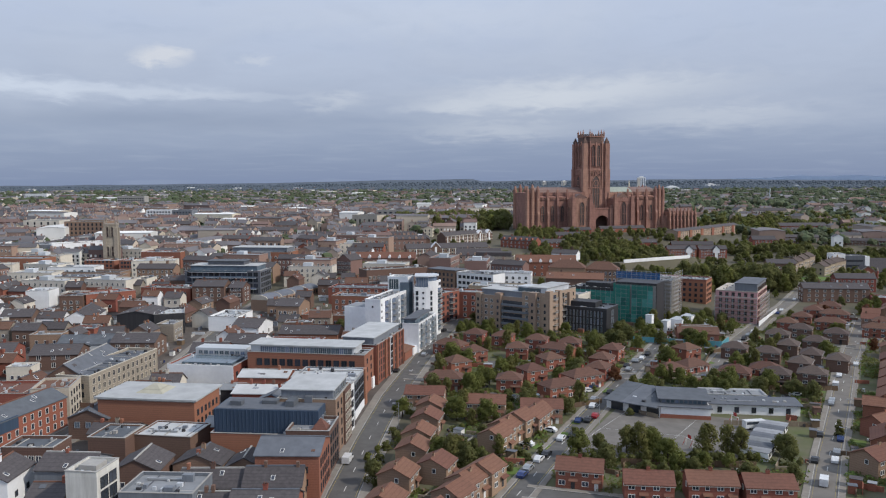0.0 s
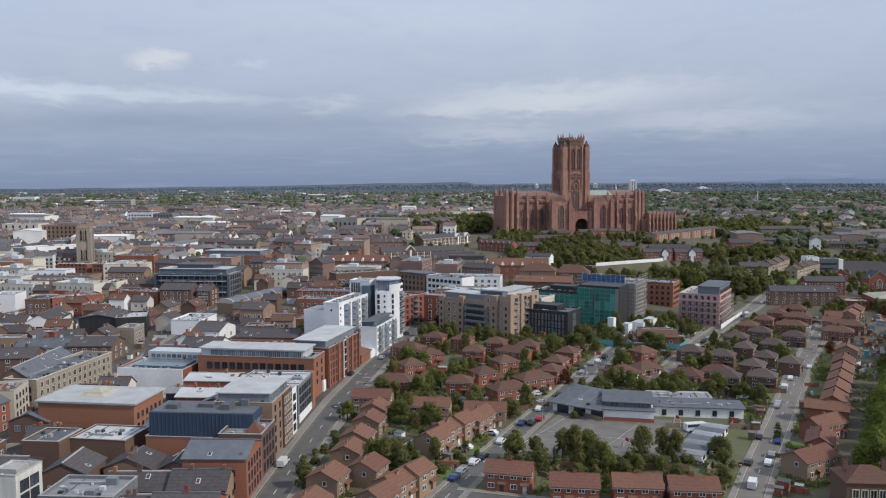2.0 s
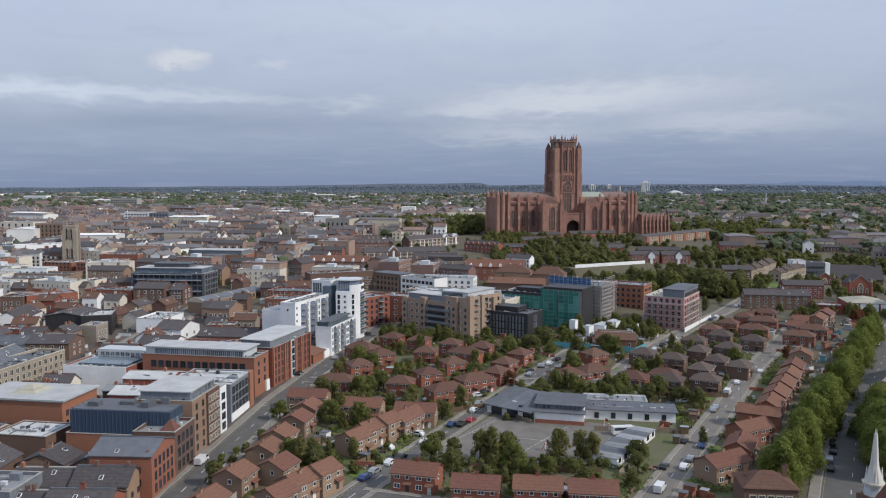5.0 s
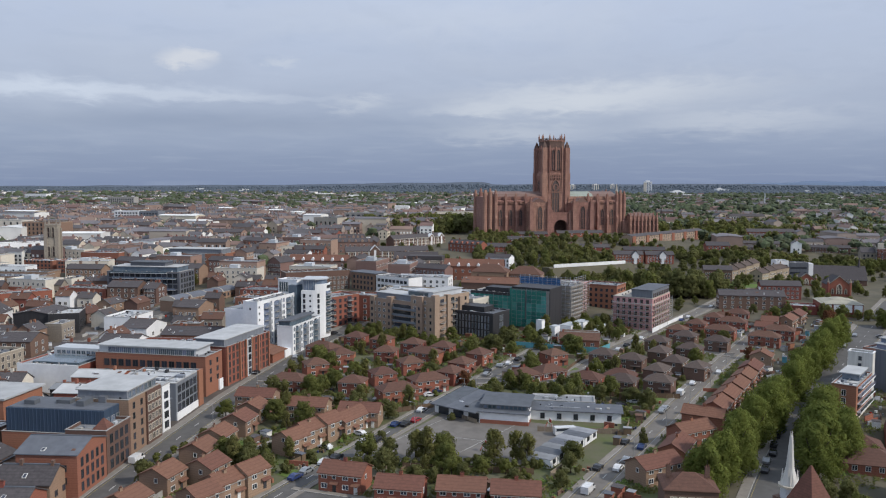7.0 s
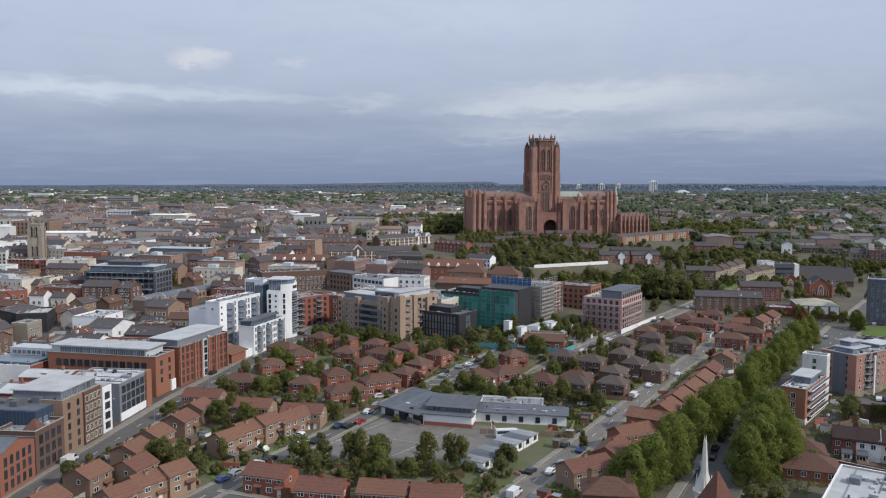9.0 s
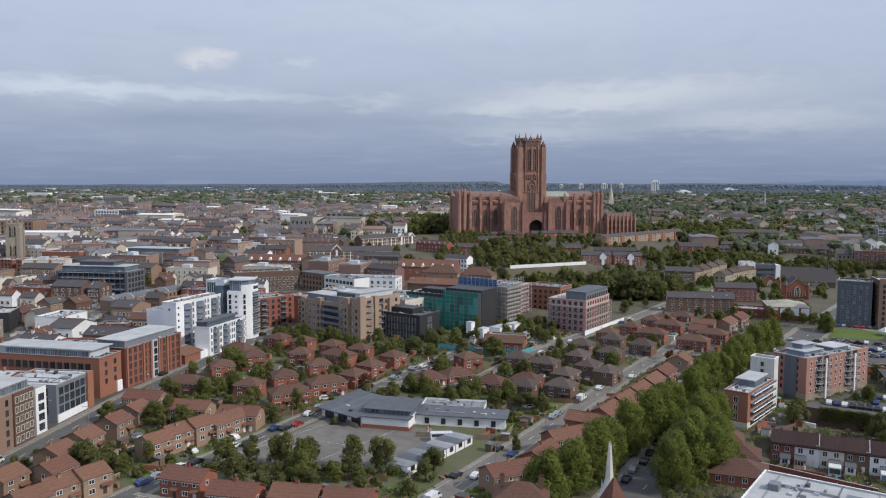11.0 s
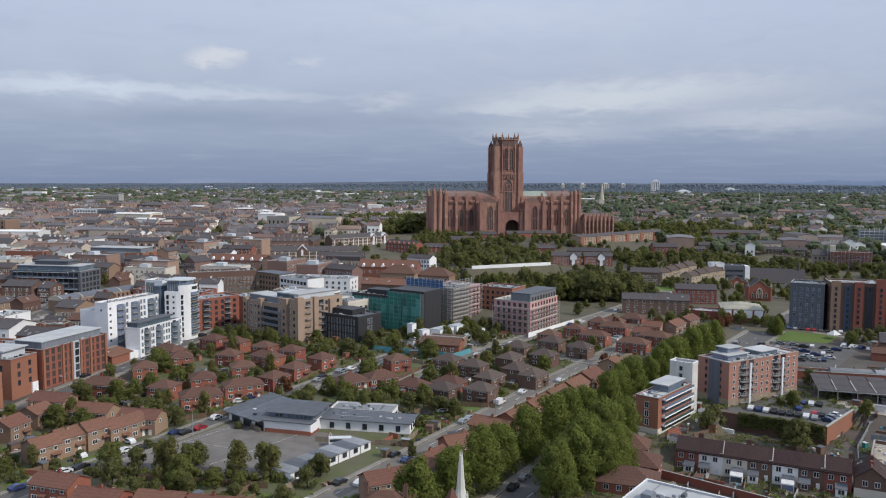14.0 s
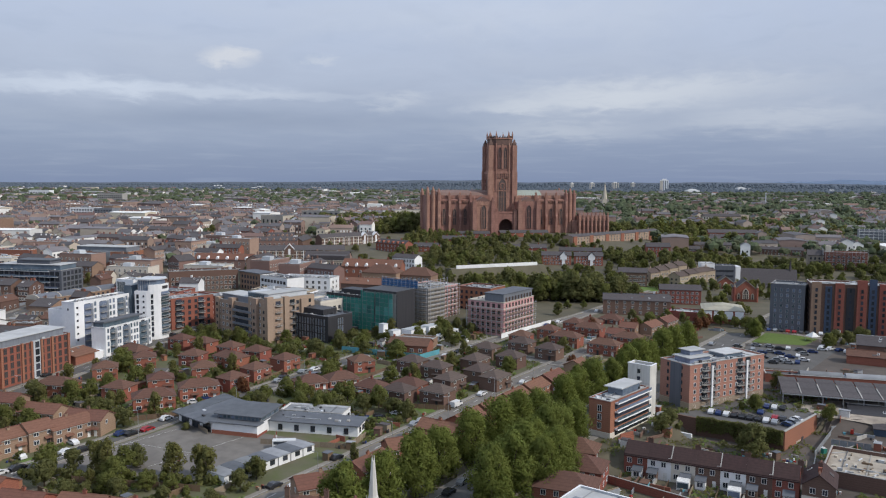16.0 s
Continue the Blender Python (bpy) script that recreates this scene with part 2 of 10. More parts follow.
M = {
    "red_brick": surface("red_brick", (0.292, 0.1, 0.07), (0.21, 0.076, 0.056), 2.5, rows=0.6),
    "orange_brick": surface("orange_brick", (0.315, 0.138, 0.088), (0.25, 0.11, 0.072), 2.5, rows=0.6),
    "brown_brick": surface("brown_brick", (0.165, 0.1, 0.078), (0.118, 0.073, 0.058), 2.5, rows=0.6),
    "tan_brick": surface("tan_brick", (0.305, 0.205, 0.145), (0.24, 0.16, 0.115), 2.5, rows=0.6),
    "buff_brick": surface("buff_brick", (0.36, 0.29, 0.215), (0.285, 0.23, 0.17), 2.0, rows=0.6),
    "pink_brick": surface("pink_brick", (0.62, 0.36, 0.36), (0.52, 0.29, 0.29), 2.0, rows=0.8),
    "stone": surface("stone", (0.345, 0.3, 0.245), (0.225, 0.198, 0.165), 1.5, rows=0.8),
    "pale_stone": surface("pale_stone", (0.55, 0.50, 0.42), (0.45, 0.40, 0.33), 1.5),
    "sandstone": surface("sandstone", (0.375, 0.205, 0.158), (0.205, 0.112, 0.092), 0.35, big=0.03, rows=1.6, vary=0.14, stretch=(1, 1, 0.45)),
    "sandstone_dark": surface("sandstone_dark", (0.17, 0.105, 0.088), (0.10, 0.066, 0.058), 0.4, big=0.03, rows=1.6),
    "white_render": surface("white_render", (0.80, 0.81, 0.82), (0.72, 0.73, 0.75), 0.8, rough=0.7, vary=0.03, bump=0.03),
    "cream_render": surface("cream_render", (0.64, 0.595, 0.52), (0.56, 0.52, 0.455), 0.8, vary=0.08),
    "navy_clad": surface("navy_clad", (0.052, 0.08, 0.128), (0.038, 0.06, 0.1), 0.5, rough=0.5, stretch=(3, 3, 0.1)),
    "grey_clad": surface("grey_clad", (0.20, 0.22, 0.25), (0.15, 0.165, 0.19), 0.5, rough=0.5, stretch=(3, 3, 0.1)),
    "black_clad": surface("black_clad", (0.045, 0.045, 0.05), (0.03, 0.03, 0.034), 0.5, rough=0.5, stretch=(3, 3, 0.1)),
    "pale_clad": surface("pale_clad", (0.52, 0.55, 0.58), (0.45, 0.47, 0.50), 0.5, rough=0.5),
    "slate": surface("slate", (0.102, 0.093, 0.096), (0.066, 0.06, 0.064), 1.2, rough=0.8, rows=0.5, spec=0.15),
    "brown_tile": surface("brown_tile", (0.14, 0.073, 0.052), (0.096, 0.052, 0.04), 1.2, rows=0.45),
    "dark_tile": surface("dark_tile", (0.105, 0.078, 0.068), (0.074, 0.056, 0.050), 1.2, rows=0.45),
    "rust_tile": surface("rust_tile", (0.19, 0.09, 0.062), (0.135, 0.066, 0.048), 1.2, rows=0.45),
    "flat_white": surface("flat_white", (0.47, 0.48, 0.485), (0.36, 0.37, 0.375), 0.25, vary=0.12, big=0.1),
    "flat_grey": surface("flat_grey", (0.275, 0.288, 0.305), (0.19, 0.2, 0.215), 0.25, vary=0.2, big=0.1),
    "lead": surface("lead", (0.130, 0.142, 0.162), (0.095, 0.104, 0.120), 0.4, rough=0.75, spec=0.15),
    "copper": surface("copper", (0.3, 0.34, 0.29), (0.25, 0.28, 0.245), 0.4, rough=0.6),
    "old_copper": surface("old_copper", (0.20, 0.12, 0.10), (0.15, 0.10, 0.085), 0.4, rough=0.6),
    "glass": surface("glass", (0.045, 0.055, 0.07), (0.025, 0.03, 0.04), 0.4, rough=0.12, vary=0.5, spec=0.6, bump=0.0),
    "church_glass": surface("church_glass", (0.105, 0.080, 0.075), (0.07, 0.055, 0.055), 0.4, rough=0.5, vary=0.2, spec=0.2, bump=0.0),
    "sky_glass": surface("sky_glass", (0.14, 0.19, 0.24), (0.08, 0.11, 0.15), 0.3, rough=0.1, vary=0.5, spec=0.7, bump=0.0),
    "white_frame": surface("white_frame", (0.78, 0.78, 0.76), None, 2.0, vary=0.05, bump=0.0),
    "dark_frame": surface("dark_frame", (0.05, 0.05, 0.055), None, 2.0, vary=0.1, bump=0.0),
    "steel": surface("steel", (0.42, 0.43, 0.44), (0.32, 0.33, 0.34), 2.0, rough=0.5, metal=0.5, bump=0.0),
    "asphalt": surface("asphalt", (0.122, 0.118, 0.114), (0.088, 0.085, 0.083), 0.35, big=0.05, vary=0.0),
    "old_asphalt": surface("old_asphalt", (0.182, 0.168, 0.152), (0.132, 0.122, 0.112), 0.3, big=0.06, vary=0.0),
    "paving": surface("paving", (0.25, 0.228, 0.2), (0.185, 0.168, 0.148), 0.5, big=0.08, vary=0.05),
    "concrete": surface("concrete", (0.38, 0.37, 0.35), (0.29, 0.28, 0.265), 0.6, vary=0.1),
    "grass": surface("grass", (0.115, 0.17, 0.036), (0.08, 0.125, 0.028), 0.8, big=0.06, vary=0.15),
    "ground": surface("ground", (0.118, 0.104, 0.07), (0.08, 0.074, 0.05), 0.09, big=0.02, vary=0.0),
    "line_paint": surface("line_paint", (0.66, 0.66, 0.64), None, 1.5, vary=0.05),
    "yellow": surface("yellow", (0.42, 0.33, 0.1), (0.3, 0.25, 0.1), 1.5),
    "timber": surface("timber", (0.165, 0.11, 0.07), (0.115, 0.078, 0.052), 2.0, stretch=(4, 4, 0.4)),
    "pale_timber": surface("pale_timber", (0.26, 0.21, 0.155), (0.19, 0.155, 0.115), 2.0, stretch=(4, 4, 0.4)),
    "bark": surface("bark", (0.085, 0.065, 0.045), None, 3.0),
    "leaf": surface("leaf", (0.182, 0.195, 0.06), (0.13, 0.145, 0.046), 1.6, vary=0.16, island=True, bump=0.0, spec=0.1, rough=0.9, leafy=True),
    "leaf_dark": surface("leaf_dark", (0.172, 0.176, 0.067), (0.123, 0.130, 0.052), 1.6, vary=0.16, island=True, bump=0.0, spec=0.1, rough=0.9, leafy=True),
    "leaf_olive": surface("leaf_olive", (0.2, 0.195, 0.07), (0.15, 0.148, 0.054), 1.6, vary=0.16, island=True, bump=0.0, spec=0.1, rough=0.9, leafy=True),
    "leaf_avenue": surface("leaf_avenue", (0.188, 0.22, 0.054), (0.135, 0.162, 0.042), 1.2, vary=0.16, island=True, bump=0.0, spec=0.1, rough=0.9, leafy=True),
    "leaf_rust": surface("leaf_rust", (0.19, 0.085, 0.045), (0.13, 0.065, 0.038), 1.6, vary=0.16, island=True, bump=0.0, spec=0.1, rough=0.9, leafy=True),
    "teal_net": surface("teal_net", (0.035, 0.23, 0.19), (0.025, 0.16, 0.135), 0.6, rough=0.7),
    "teal_dark": surface("teal_dark", (0.022, 0.145, 0.125), (0.016, 0.10, 0.09), 0.6, rough=0.7),
    "teal_pale": surface("teal_pale", (0.085, 0.31, 0.27), (0.06, 0.24, 0.21), 0.6, rough=0.7),
    "blue_wrap": surface("blue_wrap", (0.035, 0.14, 0.34), (0.028, 0.10, 0.25), 0.5, rough=0.5),
    "blue_hoarding": surface("blue_hoarding", (0.12, 0.36, 0.42), (0.09, 0.28, 0.34), 0.5, rough=0.5),
    "tyre": surface("tyre", (0.02, 0.02, 0.02), None, 2.0, bump=0.0),
    "paint_white": surface("paint_white", (0.75, 0.76, 0.77), None, 1.0, rough=0.25, vary=0.03, spec=0.5, bump=0.0),
    "paint_silver": surface("paint_silver", (0.38, 0.40, 0.42), None, 1.0, rough=0.3, metal=0.4, spec=0.5, bump=0.0),
    "paint_grey": surface("paint_grey", (0.12, 0.125, 0.135), None, 1.0, rough=0.3, metal=0.3, spec=0.5, bump=0.0),
    "paint_black": surface("paint_black", (0.025, 0.026, 0.03), None, 1.0, rough=0.25, spec=0.5, bump=0.0),
    "paint_blue": surface("paint_blue", (0.03, 0.055, 0.16), None, 1.0, rough=0.25, spec=0.5, bump=0.0),
    "paint_red": surface("paint_red", (0.38, 0.025, 0.025), None, 1.0, rough=0.25, spec=0.5, bump=0.0),
    # pale blue stands for the air in front of the ridge
    "ridge_haze": surface("ridge_haze", (0.60, 0.70, 0.86), (0.56, 0.66, 0.82), 0.003, big=0.001, vary=0.0, bump=0.0),
    "lawn_mix": surface("lawn_mix", (0.088, 0.108, 0.036), (0.14, 0.12, 0.094), 0.12, big=0.05, vary=0.0),
    "yard_mix": surface("yard_mix", (0.118, 0.1, 0.088), (0.068, 0.058, 0.051), 0.12, big=0.05, vary=0.0),
    # far_red, far_rust and far_tan: distance haze greyed into brick and tile
    "far_red": surface("far_red", (0.32, 0.225, 0.195), (0.26, 0.185, 0.16), 0.05, vary=0.35, island=True, bump=0.0),
    "far_pale": surface("far_pale", (0.52, 0.46, 0.38), (0.44, 0.39, 0.32), 0.05, vary=0.25, island=True, bump=0.0),
    "far_white": surface("far_white", (0.8, 0.8, 0.78), (0.7, 0.7, 0.68), 0.05, vary=0.15, island=True, bump=0.0),
    "far_slate": surface("far_slate", (0.142, 0.135, 0.145), (0.104, 0.1, 0.108), 0.05, vary=0.4, island=True, bump=0.0),
    "far_rust": surface("far_rust", (0.21, 0.14, 0.12), (0.165, 0.112, 0.098), 0.05, vary=0.3, island=True, bump=0.0),
    # distance haze mixed into the leaf colour, for the farthest trees
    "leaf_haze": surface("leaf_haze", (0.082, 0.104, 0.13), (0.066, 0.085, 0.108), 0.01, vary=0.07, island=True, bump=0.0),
    "leaf_far": surface("leaf_far", (0.07, 0.088, 0.042), (0.044, 0.056, 0.03), 0.02, vary=0.3, island=True, bump=0.0),
    "plum_tile": surface("plum_tile", (0.056, 0.031, 0.03), (0.036, 0.022, 0.022), 1.2, rows=0.45),
    "pale_roof": surface("pale_roof", (0.42, 0.40, 0.32), (0.34, 0.33, 0.27), 0.4, rows=1.2),
    "rubble": surface("rubble", (0.40, 0.35, 0.29), (0.22, 0.19, 0.16), 0.35, big=0.12, vary=0.1, bump=0.4),
    "steel_sheet": surface("steel_sheet", (0.27, 0.29, 0.31), (0.2, 0.215, 0.235), 1.0, rough=0.5, stretch=(3, 3, 0.2)),
    "warm_brick": surface("warm_brick", (0.315, 0.207, 0.17), (0.24, 0.158, 0.13), 2.5, rows=0.6, vary=0.3),
    "far_tan": surface("far_tan", (0.46, 0.385, 0.33), (0.37, 0.31, 0.265), 0.05, vary=0.35, island=True, bump=0.0),
    "far_brown": surface("far_brown", (0.255, 0.175, 0.15), (0.195, 0.136, 0.118), 0.05, vary=0.3, island=True, bump=0.0),
    "sand_brick": surface("sand_brick", (0.385, 0.285, 0.215), (0.30, 0.222, 0.168), 2.5, rows=0.6),
    "stained_render": surface("stained_render", (0.66, 0.65, 0.61), (0.44, 0.43, 0.40), 0.5, vary=0.05, bump=0.05, stretch=(1.5, 1.5, 0.25)),
    "salmon_brick": surface("salmon_brick", (0.40, 0.205, 0.155), (0.31, 0.16, 0.122), 2.5, rows=0.6),
    "slate_clad": surface("slate_clad", (0.135, 0.145, 0.17), (0.10, 0.108, 0.128), 0.5, rough=0.5, stretch=(3, 3, 0.1)),
    # wooded hills with the blue of distance haze in the colour
    "wood_haze": surface("wood_haze", (0.082, 0.104, 0.136), (0.054, 0.07, 0.094), 0.02, big=0.006, vary=0.0),
}


# ---- mesh helpers ----
def base_z(x, y):
    """Height of the ground: nearly level, then up to the mount, the plateau and the far hills."""
    g = float(np.interp(y, [0, 220, 300, 390, 500, 640, 800, 1200, 4000, 4900], [2, 2, 3.2, 5, 11, 19, 27, 28, 38, 46]))
    if x > 110 and y > 400:                # the land falls away beside the mount
        low = float(np.interp(y, [400, 450, 500, 560, 600, 650, 700, 760, 820, 900, 1200, 3000], [5.2, 4.6, 5.0, 6.0, 7.5, 12.0, 13.5, 20.0, 20.0, 20.0, 24.0, 34.5]))
        edge = float(np.interp(y, [400, 690, 740, 860, 1000], [118, 128, 218, 222, 180]))
        q = max(0.0, min(1.0, (x - edge) / 55.0))
        dip = max(0.0, min(7.0, (x - 290) * 0.11)) * max(0.0, min(1.0, (y - 500) / 60.0)) * max(0.0, min(1.0, (1000 - y) / 200.0))
        g += (low - g - dip) * q * q * (3 - 2 * q)
    if 164 < x < 420 and y < 275:          # the sunken yards below the raised car park
        edge = float(np.interp(x, [164, 200, 204, 208, 235, 250, 256, 340], [230, 237, 258, 269, 272, 282, 271, 262]))
        k, q = max(0.0, min(1.0, (edge - y) / 4.0)), max(0.0, min(1.0, (x - 167) / 13.0))
        q *= max(0.0, min(1.0, (y - 178) / 14.0))
        g -= 4.4 * k * k * (3 - 2 * k) * q * q * (3 - 2 * q)
    if y > 3000:
        az = math.degrees(math.atan2(x, y))
        crest = float(np.interp(az, [-32, -26, -15, -9, -2, 5, 12, 18, 30], [50, 52, 58, 66, 76, 80, 80, 82, 78]))
        crest += 4.0 * noise.noise((az * 0.35, 0.3, 0)) + 2.0 * noise.noise((az * 1.7, 5.3, 0))
        k = min(1.0, (y - 3000) / 1700)
        g += (crest - 46) * k * k * (3 - 2 * k)
    return g


class Geo:
    """Collects faces with material slots, then becomes one mesh."""
    def __init__(self):
        self.v, self.f, self.s, self.mats = [], [], [], []

    def slot(self, mat):
        if mat not in self.mats:
            self.mats.append(mat)
        return self.mats.index(mat)

    def face(self, pts, mat):
        i = len(self.v)
        self.v.extend(pts)
        self.f.append(tuple(range(i, i + len(pts))))
        self.s.append(self.slot(mat))

    def box(self, x0, y0, z0, x1, y1, z1, mat, bottom=False):
        i, s = len(self.v), self.slot(mat)
        self.v.extend([(x0, y0, z0), (x1, y0, z0), (x1, y1, z0), (x0, y1, z0), (x0, y0, z1), (x1, y0, z1), (x1, y1, z1), (x0, y1, z1)])
        for q in ((0, 1, 5, 4), (1, 2, 6, 5), (2, 3, 7, 6), (3, 0, 4, 7), (4, 5, 6, 7), (3, 2, 1, 0)):
            self.f.append(tuple(i + k for k in q))
            self.s.append(s)
        return self

    def prism(self, poly, axis, a, b, mat):
        """A polygon (u, v) pushed along an axis from a to b. axis x: (y, z); y: (x, z); z: (x, y)."""
        def at(p, w):
            return (w, p[0], p[1]) if axis == "x" else (p[0], w, p[1]) if axis == "y" else (p[0], p[1], w)
        i, n, s = len(self.v), len(poly), self.slot(mat)
        self.v.extend([at(p, a) for p in poly] + [at(p, b) for p in poly])
        self.f.append(tuple(range(i, i + n)))
        self.f.append(tuple(range(i + 2 * n - 1, i + n - 1, -1)))
        for k in range(n):
            self.f.append((i + k, i + (k + 1) % n, i + n + (k + 1) % n, i + n + k))
        self.s.extend([s] * (n + 2))
        return self

    def taper(self, x, y, z0, z1, r0, r1, mat, n=8):
        i, s = len(self.v), self.slot(mat)
        for z, r in ((z0, r0), (z1, r1)):
            self.v.extend([(x + r * math.cos(2 * math.pi * (k + 0.5) / n), y + r * math.sin(2 * math.pi * (k + 0.5) / n), z) for k in range(n)])
        for k in range(n):
            self.f.append((i + k, i + (k + 1) % n, i + n + (k + 1) % n, i + n + k))
            self.s.append(s)
        self.f.append(tuple(i + n + k for k in range(n)))
        self.s.append(s)
        return self

    def mesh(self, name):
        me = bpy.data.meshes.new(name)
        me.from_pydata(self.v, [], self.f)
        for mat in self.mats:
            me.materials.append(M[mat])
        me.polygons.foreach_set("material_index", self.s)
        bm = bmesh.new()
        bm.from_mesh(me)
        if len(bm.faces) < 4000:
            bmesh.ops.recalc_face_normals(bm, faces=bm.faces)
        bm.to_mesh(me)
        bm.free()
        return me


def thing(name, m, label, category, group="", kind=""):
    ob = new(name)
    ob.matrix_world = m
    ob.empty_display_size = 0.1
    return tagged(ob, label, category, group, kind)


def part(name, geo, parent, label="", at=None):
    me = geo.mesh(name) if isinstance(geo, Geo) else geo
    ob = new(name, me)
    ob.parent = parent
    if at is not None:
        ob.matrix_basis = at
    if label:
        ob["label"] = label
    return ob


_cache = {}


def window_mesh(w, h, style):
    """A window proud of its wall, facing -y: a frame with a reveal, a transom, and glass set back in it."""
    key = (round(w, 1), round(h, 1), style)
    if key in _cache:
        return _cache[key]
    g = Geo()
    frame, glass = {"white": ("white_frame", "glass"), "dark": ("dark_frame", "glass"), "sky": ("steel", "sky_glass"),
                    "stone": ("pale_stone", "glass"), "sand": ("sandstone", "glass"), "void": ("brown_brick", "dark_frame")}[style]
    t = 0.10 if style != "stone" else 0.2
    def ring(y, e, z0, z1):
        return [(-w / 2 - e, y, z0 - e), (w / 2 + e, y, z0 - e), (w / 2 + e, y, z1 + e), (-w / 2 - e, y, z1 + e)]
    g.v = ring(0.03, t, 0, h) + ring(-0.12, t, 0, h) + ring(-0.12, 0, 0, h) + ring(-0.03, 0, 0, h)
    mid = len(g.v)
    g.v += [(0, -0.03, 0), (0, -0.03, h), (0, -0.10, 0), (0, -0.10, h)]
    fs, gs = g.slot(frame), g.slot(glass)
    for k in range(4):
        j = (k + 1) % 4
        for r in (0, 4, 8):
            g.f.append((r + k, r + j, r + 4 + j, r + 4 + k))
            g.s.append(fs)
    if w > 1.0:
        b = 0.05
        g.v += [(-b, -0.03, 0), (b, -0.03, 0), (b, -0.03, h), (-b, -0.03, h), (-b, -0.09, 0), (b, -0.09, 0), (b, -0.09, h), (-b, -0.09, h)]
        q = mid + 4
        for f, sl in (((12, q, q + 3, 15), gs), ((q + 1, 13, 14, q + 2), gs), ((q, q + 4, q + 7, q + 3), fs), ((q + 4, q + 5, q + 6, q + 7), fs), ((q + 5, q + 1, q + 2, q + 6), fs)):
            g.f.append(f)
            g.s.append(sl)
    else:
        g.f.append((12, 13, 14, 15))
        g.s.append(gs)
    _cache[key] = g.mesh("window")
    return _cache[key]


def put_windows(parent, side, w, d, cols, rows, z0, dz, ww=1.2, wh=1.4, style="white", margin=1.2, skip=(), out=0.0):
    """Windows in columns and rows on one side of a w by d block: front y=0, right x=w, back y=d, left x=0."""
    length = w if side in ("front", "back") else d
    me = window_mesh(ww, wh, style)
    y = parent.matrix_world.translation.y
    far = y > 580 or y > 430 and parent.name.split(".")[0] not in ("glass_office", "white_office", "flats") or y > 280 and parent.name.startswith("old_house")
    vs, fs, mi = [], [], []
    for c in range(cols):
        s = margin + (length - 2 * margin) * ((c + 0.5) / cols)
        for r in range(rows):
            if (c, r) in skip:
                continue
            z = z0 + r * dz
            if side == "front":
                m = pose(s, -out, z)
            elif side == "right":
                m = pose(w + out, s, z, 0, 0, 90)
            elif side == "back":
                m = pose(s, d + out, z, 0, 0, 180)
            else:
                m = pose(-out, s, z, 0, 0, -90)
            if far:
                k = len(vs)
                vs.extend([tuple(m @ v.co) for v in me.vertices])
                fs.extend([tuple(k + q for q in f.vertices) for f in me.polygons])
                mi.extend([f.material_index for f in me.polygons])
            else:
                part("window", me, parent, at=m)
    if far:                   # windows of far buildings, joined
        row = bpy.data.meshes.new("windows")
        row.from_pydata(vs, [], fs)
        for q in me.materials:
            row.materials.append(q)
        row.polygons.foreach_set("material_index", mi)
        tagged(part("windows", row, parent), "rows of small windows", kind="stuff")


def edge_pose(ax, ay, bx, by, z=None):
    """The pose with its origin at A and its x axis towards B, upright on the ground, and the length of AB."""
    ang = math.degrees(math.atan2(by - ay, bx - ax))
    z = min(base_z(ax, ay), base_z(bx, by)) if z is None else z
    return pose(ax, ay, z, 0, 0, ang), math.hypot(bx - ax, by - ay)


def roof_geo(g, kind, w, d, h, rise, mat, over=0.35, gable=None, ridge="x"):
    """Roof over a w by d block at height h: gable or hip, with eaves and thickness; or flat with a parapet."""
    if kind == "gable" and ridge == "x":
        o, t = over, 0.22
        k = rise / (d / 2)
        g.prism([(-o, h - o * k), (d / 2, h + rise), (d + o, h - o * k), (d + o, h - o * k + t), (d / 2, h + rise + t), (-o, h - o * k + t)], "x", -o, w + o, mat)
    elif kind == "gable":
        o, t = over, 0.22
        k = rise / (w / 2)
        g.prism([(-o, h - o * k), (w / 2, h + rise), (w + o, h - o * k), (w + o, h - o * k + t), (w / 2, h + rise + t), (-o, h - o * k + t)], "y", -o, d + o, mat)
    elif kind == "hip":
        o = over
        if w >= d:
            r0, r1 = (d / 2, d / 2), (w - d / 2, d / 2)
        else:
            r0, r1 = (w / 2, w / 2), (w / 2, d - w / 2)
        e = [(-o, -o, h), (w + o, -o, h), (w + o, d + o, h), (-o, d + o, h)]
        a, b = (*r0, h + rise), (*r1, h + rise)
        if w >= d:
            g.face([e[0], e[1], b, a], mat); g.face([e[1], e[2], b], mat); g.face([e[2], e[3], a, b], mat); g.face([e[3], e[0], a], mat)
        else:
            g.face([e[0], e[1], a], mat); g.face([e[1], e[2], b, a], mat); g.face([e[2], e[3], b], mat); g.face([e[3], e[0], a, b], mat)
        g.box(-o, -o, h - 0.18, w + o, d + o, h, mat)
    else:
        g.box(0.35, 0.35, h - 0.1, w - 0.35, d - 0.35, h + 0.05, mat)
        rng = random.Random(int(w * 91 + d * 37 + h * 11))
        for k in range(int(w * d / 45)):
            x, y, s = rng.uniform(1, max(1.2, w - 2)), rng.uniform(1, max(1.2, d - 2)), rng.uniform(0.3, 0.9)
            g.box(x, y, h, x + s, y + s * rng.uniform(0.6, 2), h + rng.uniform(0.3, 1.0), rng.choice(["lead", "pale_clad", "concrete", "dark_frame"]))


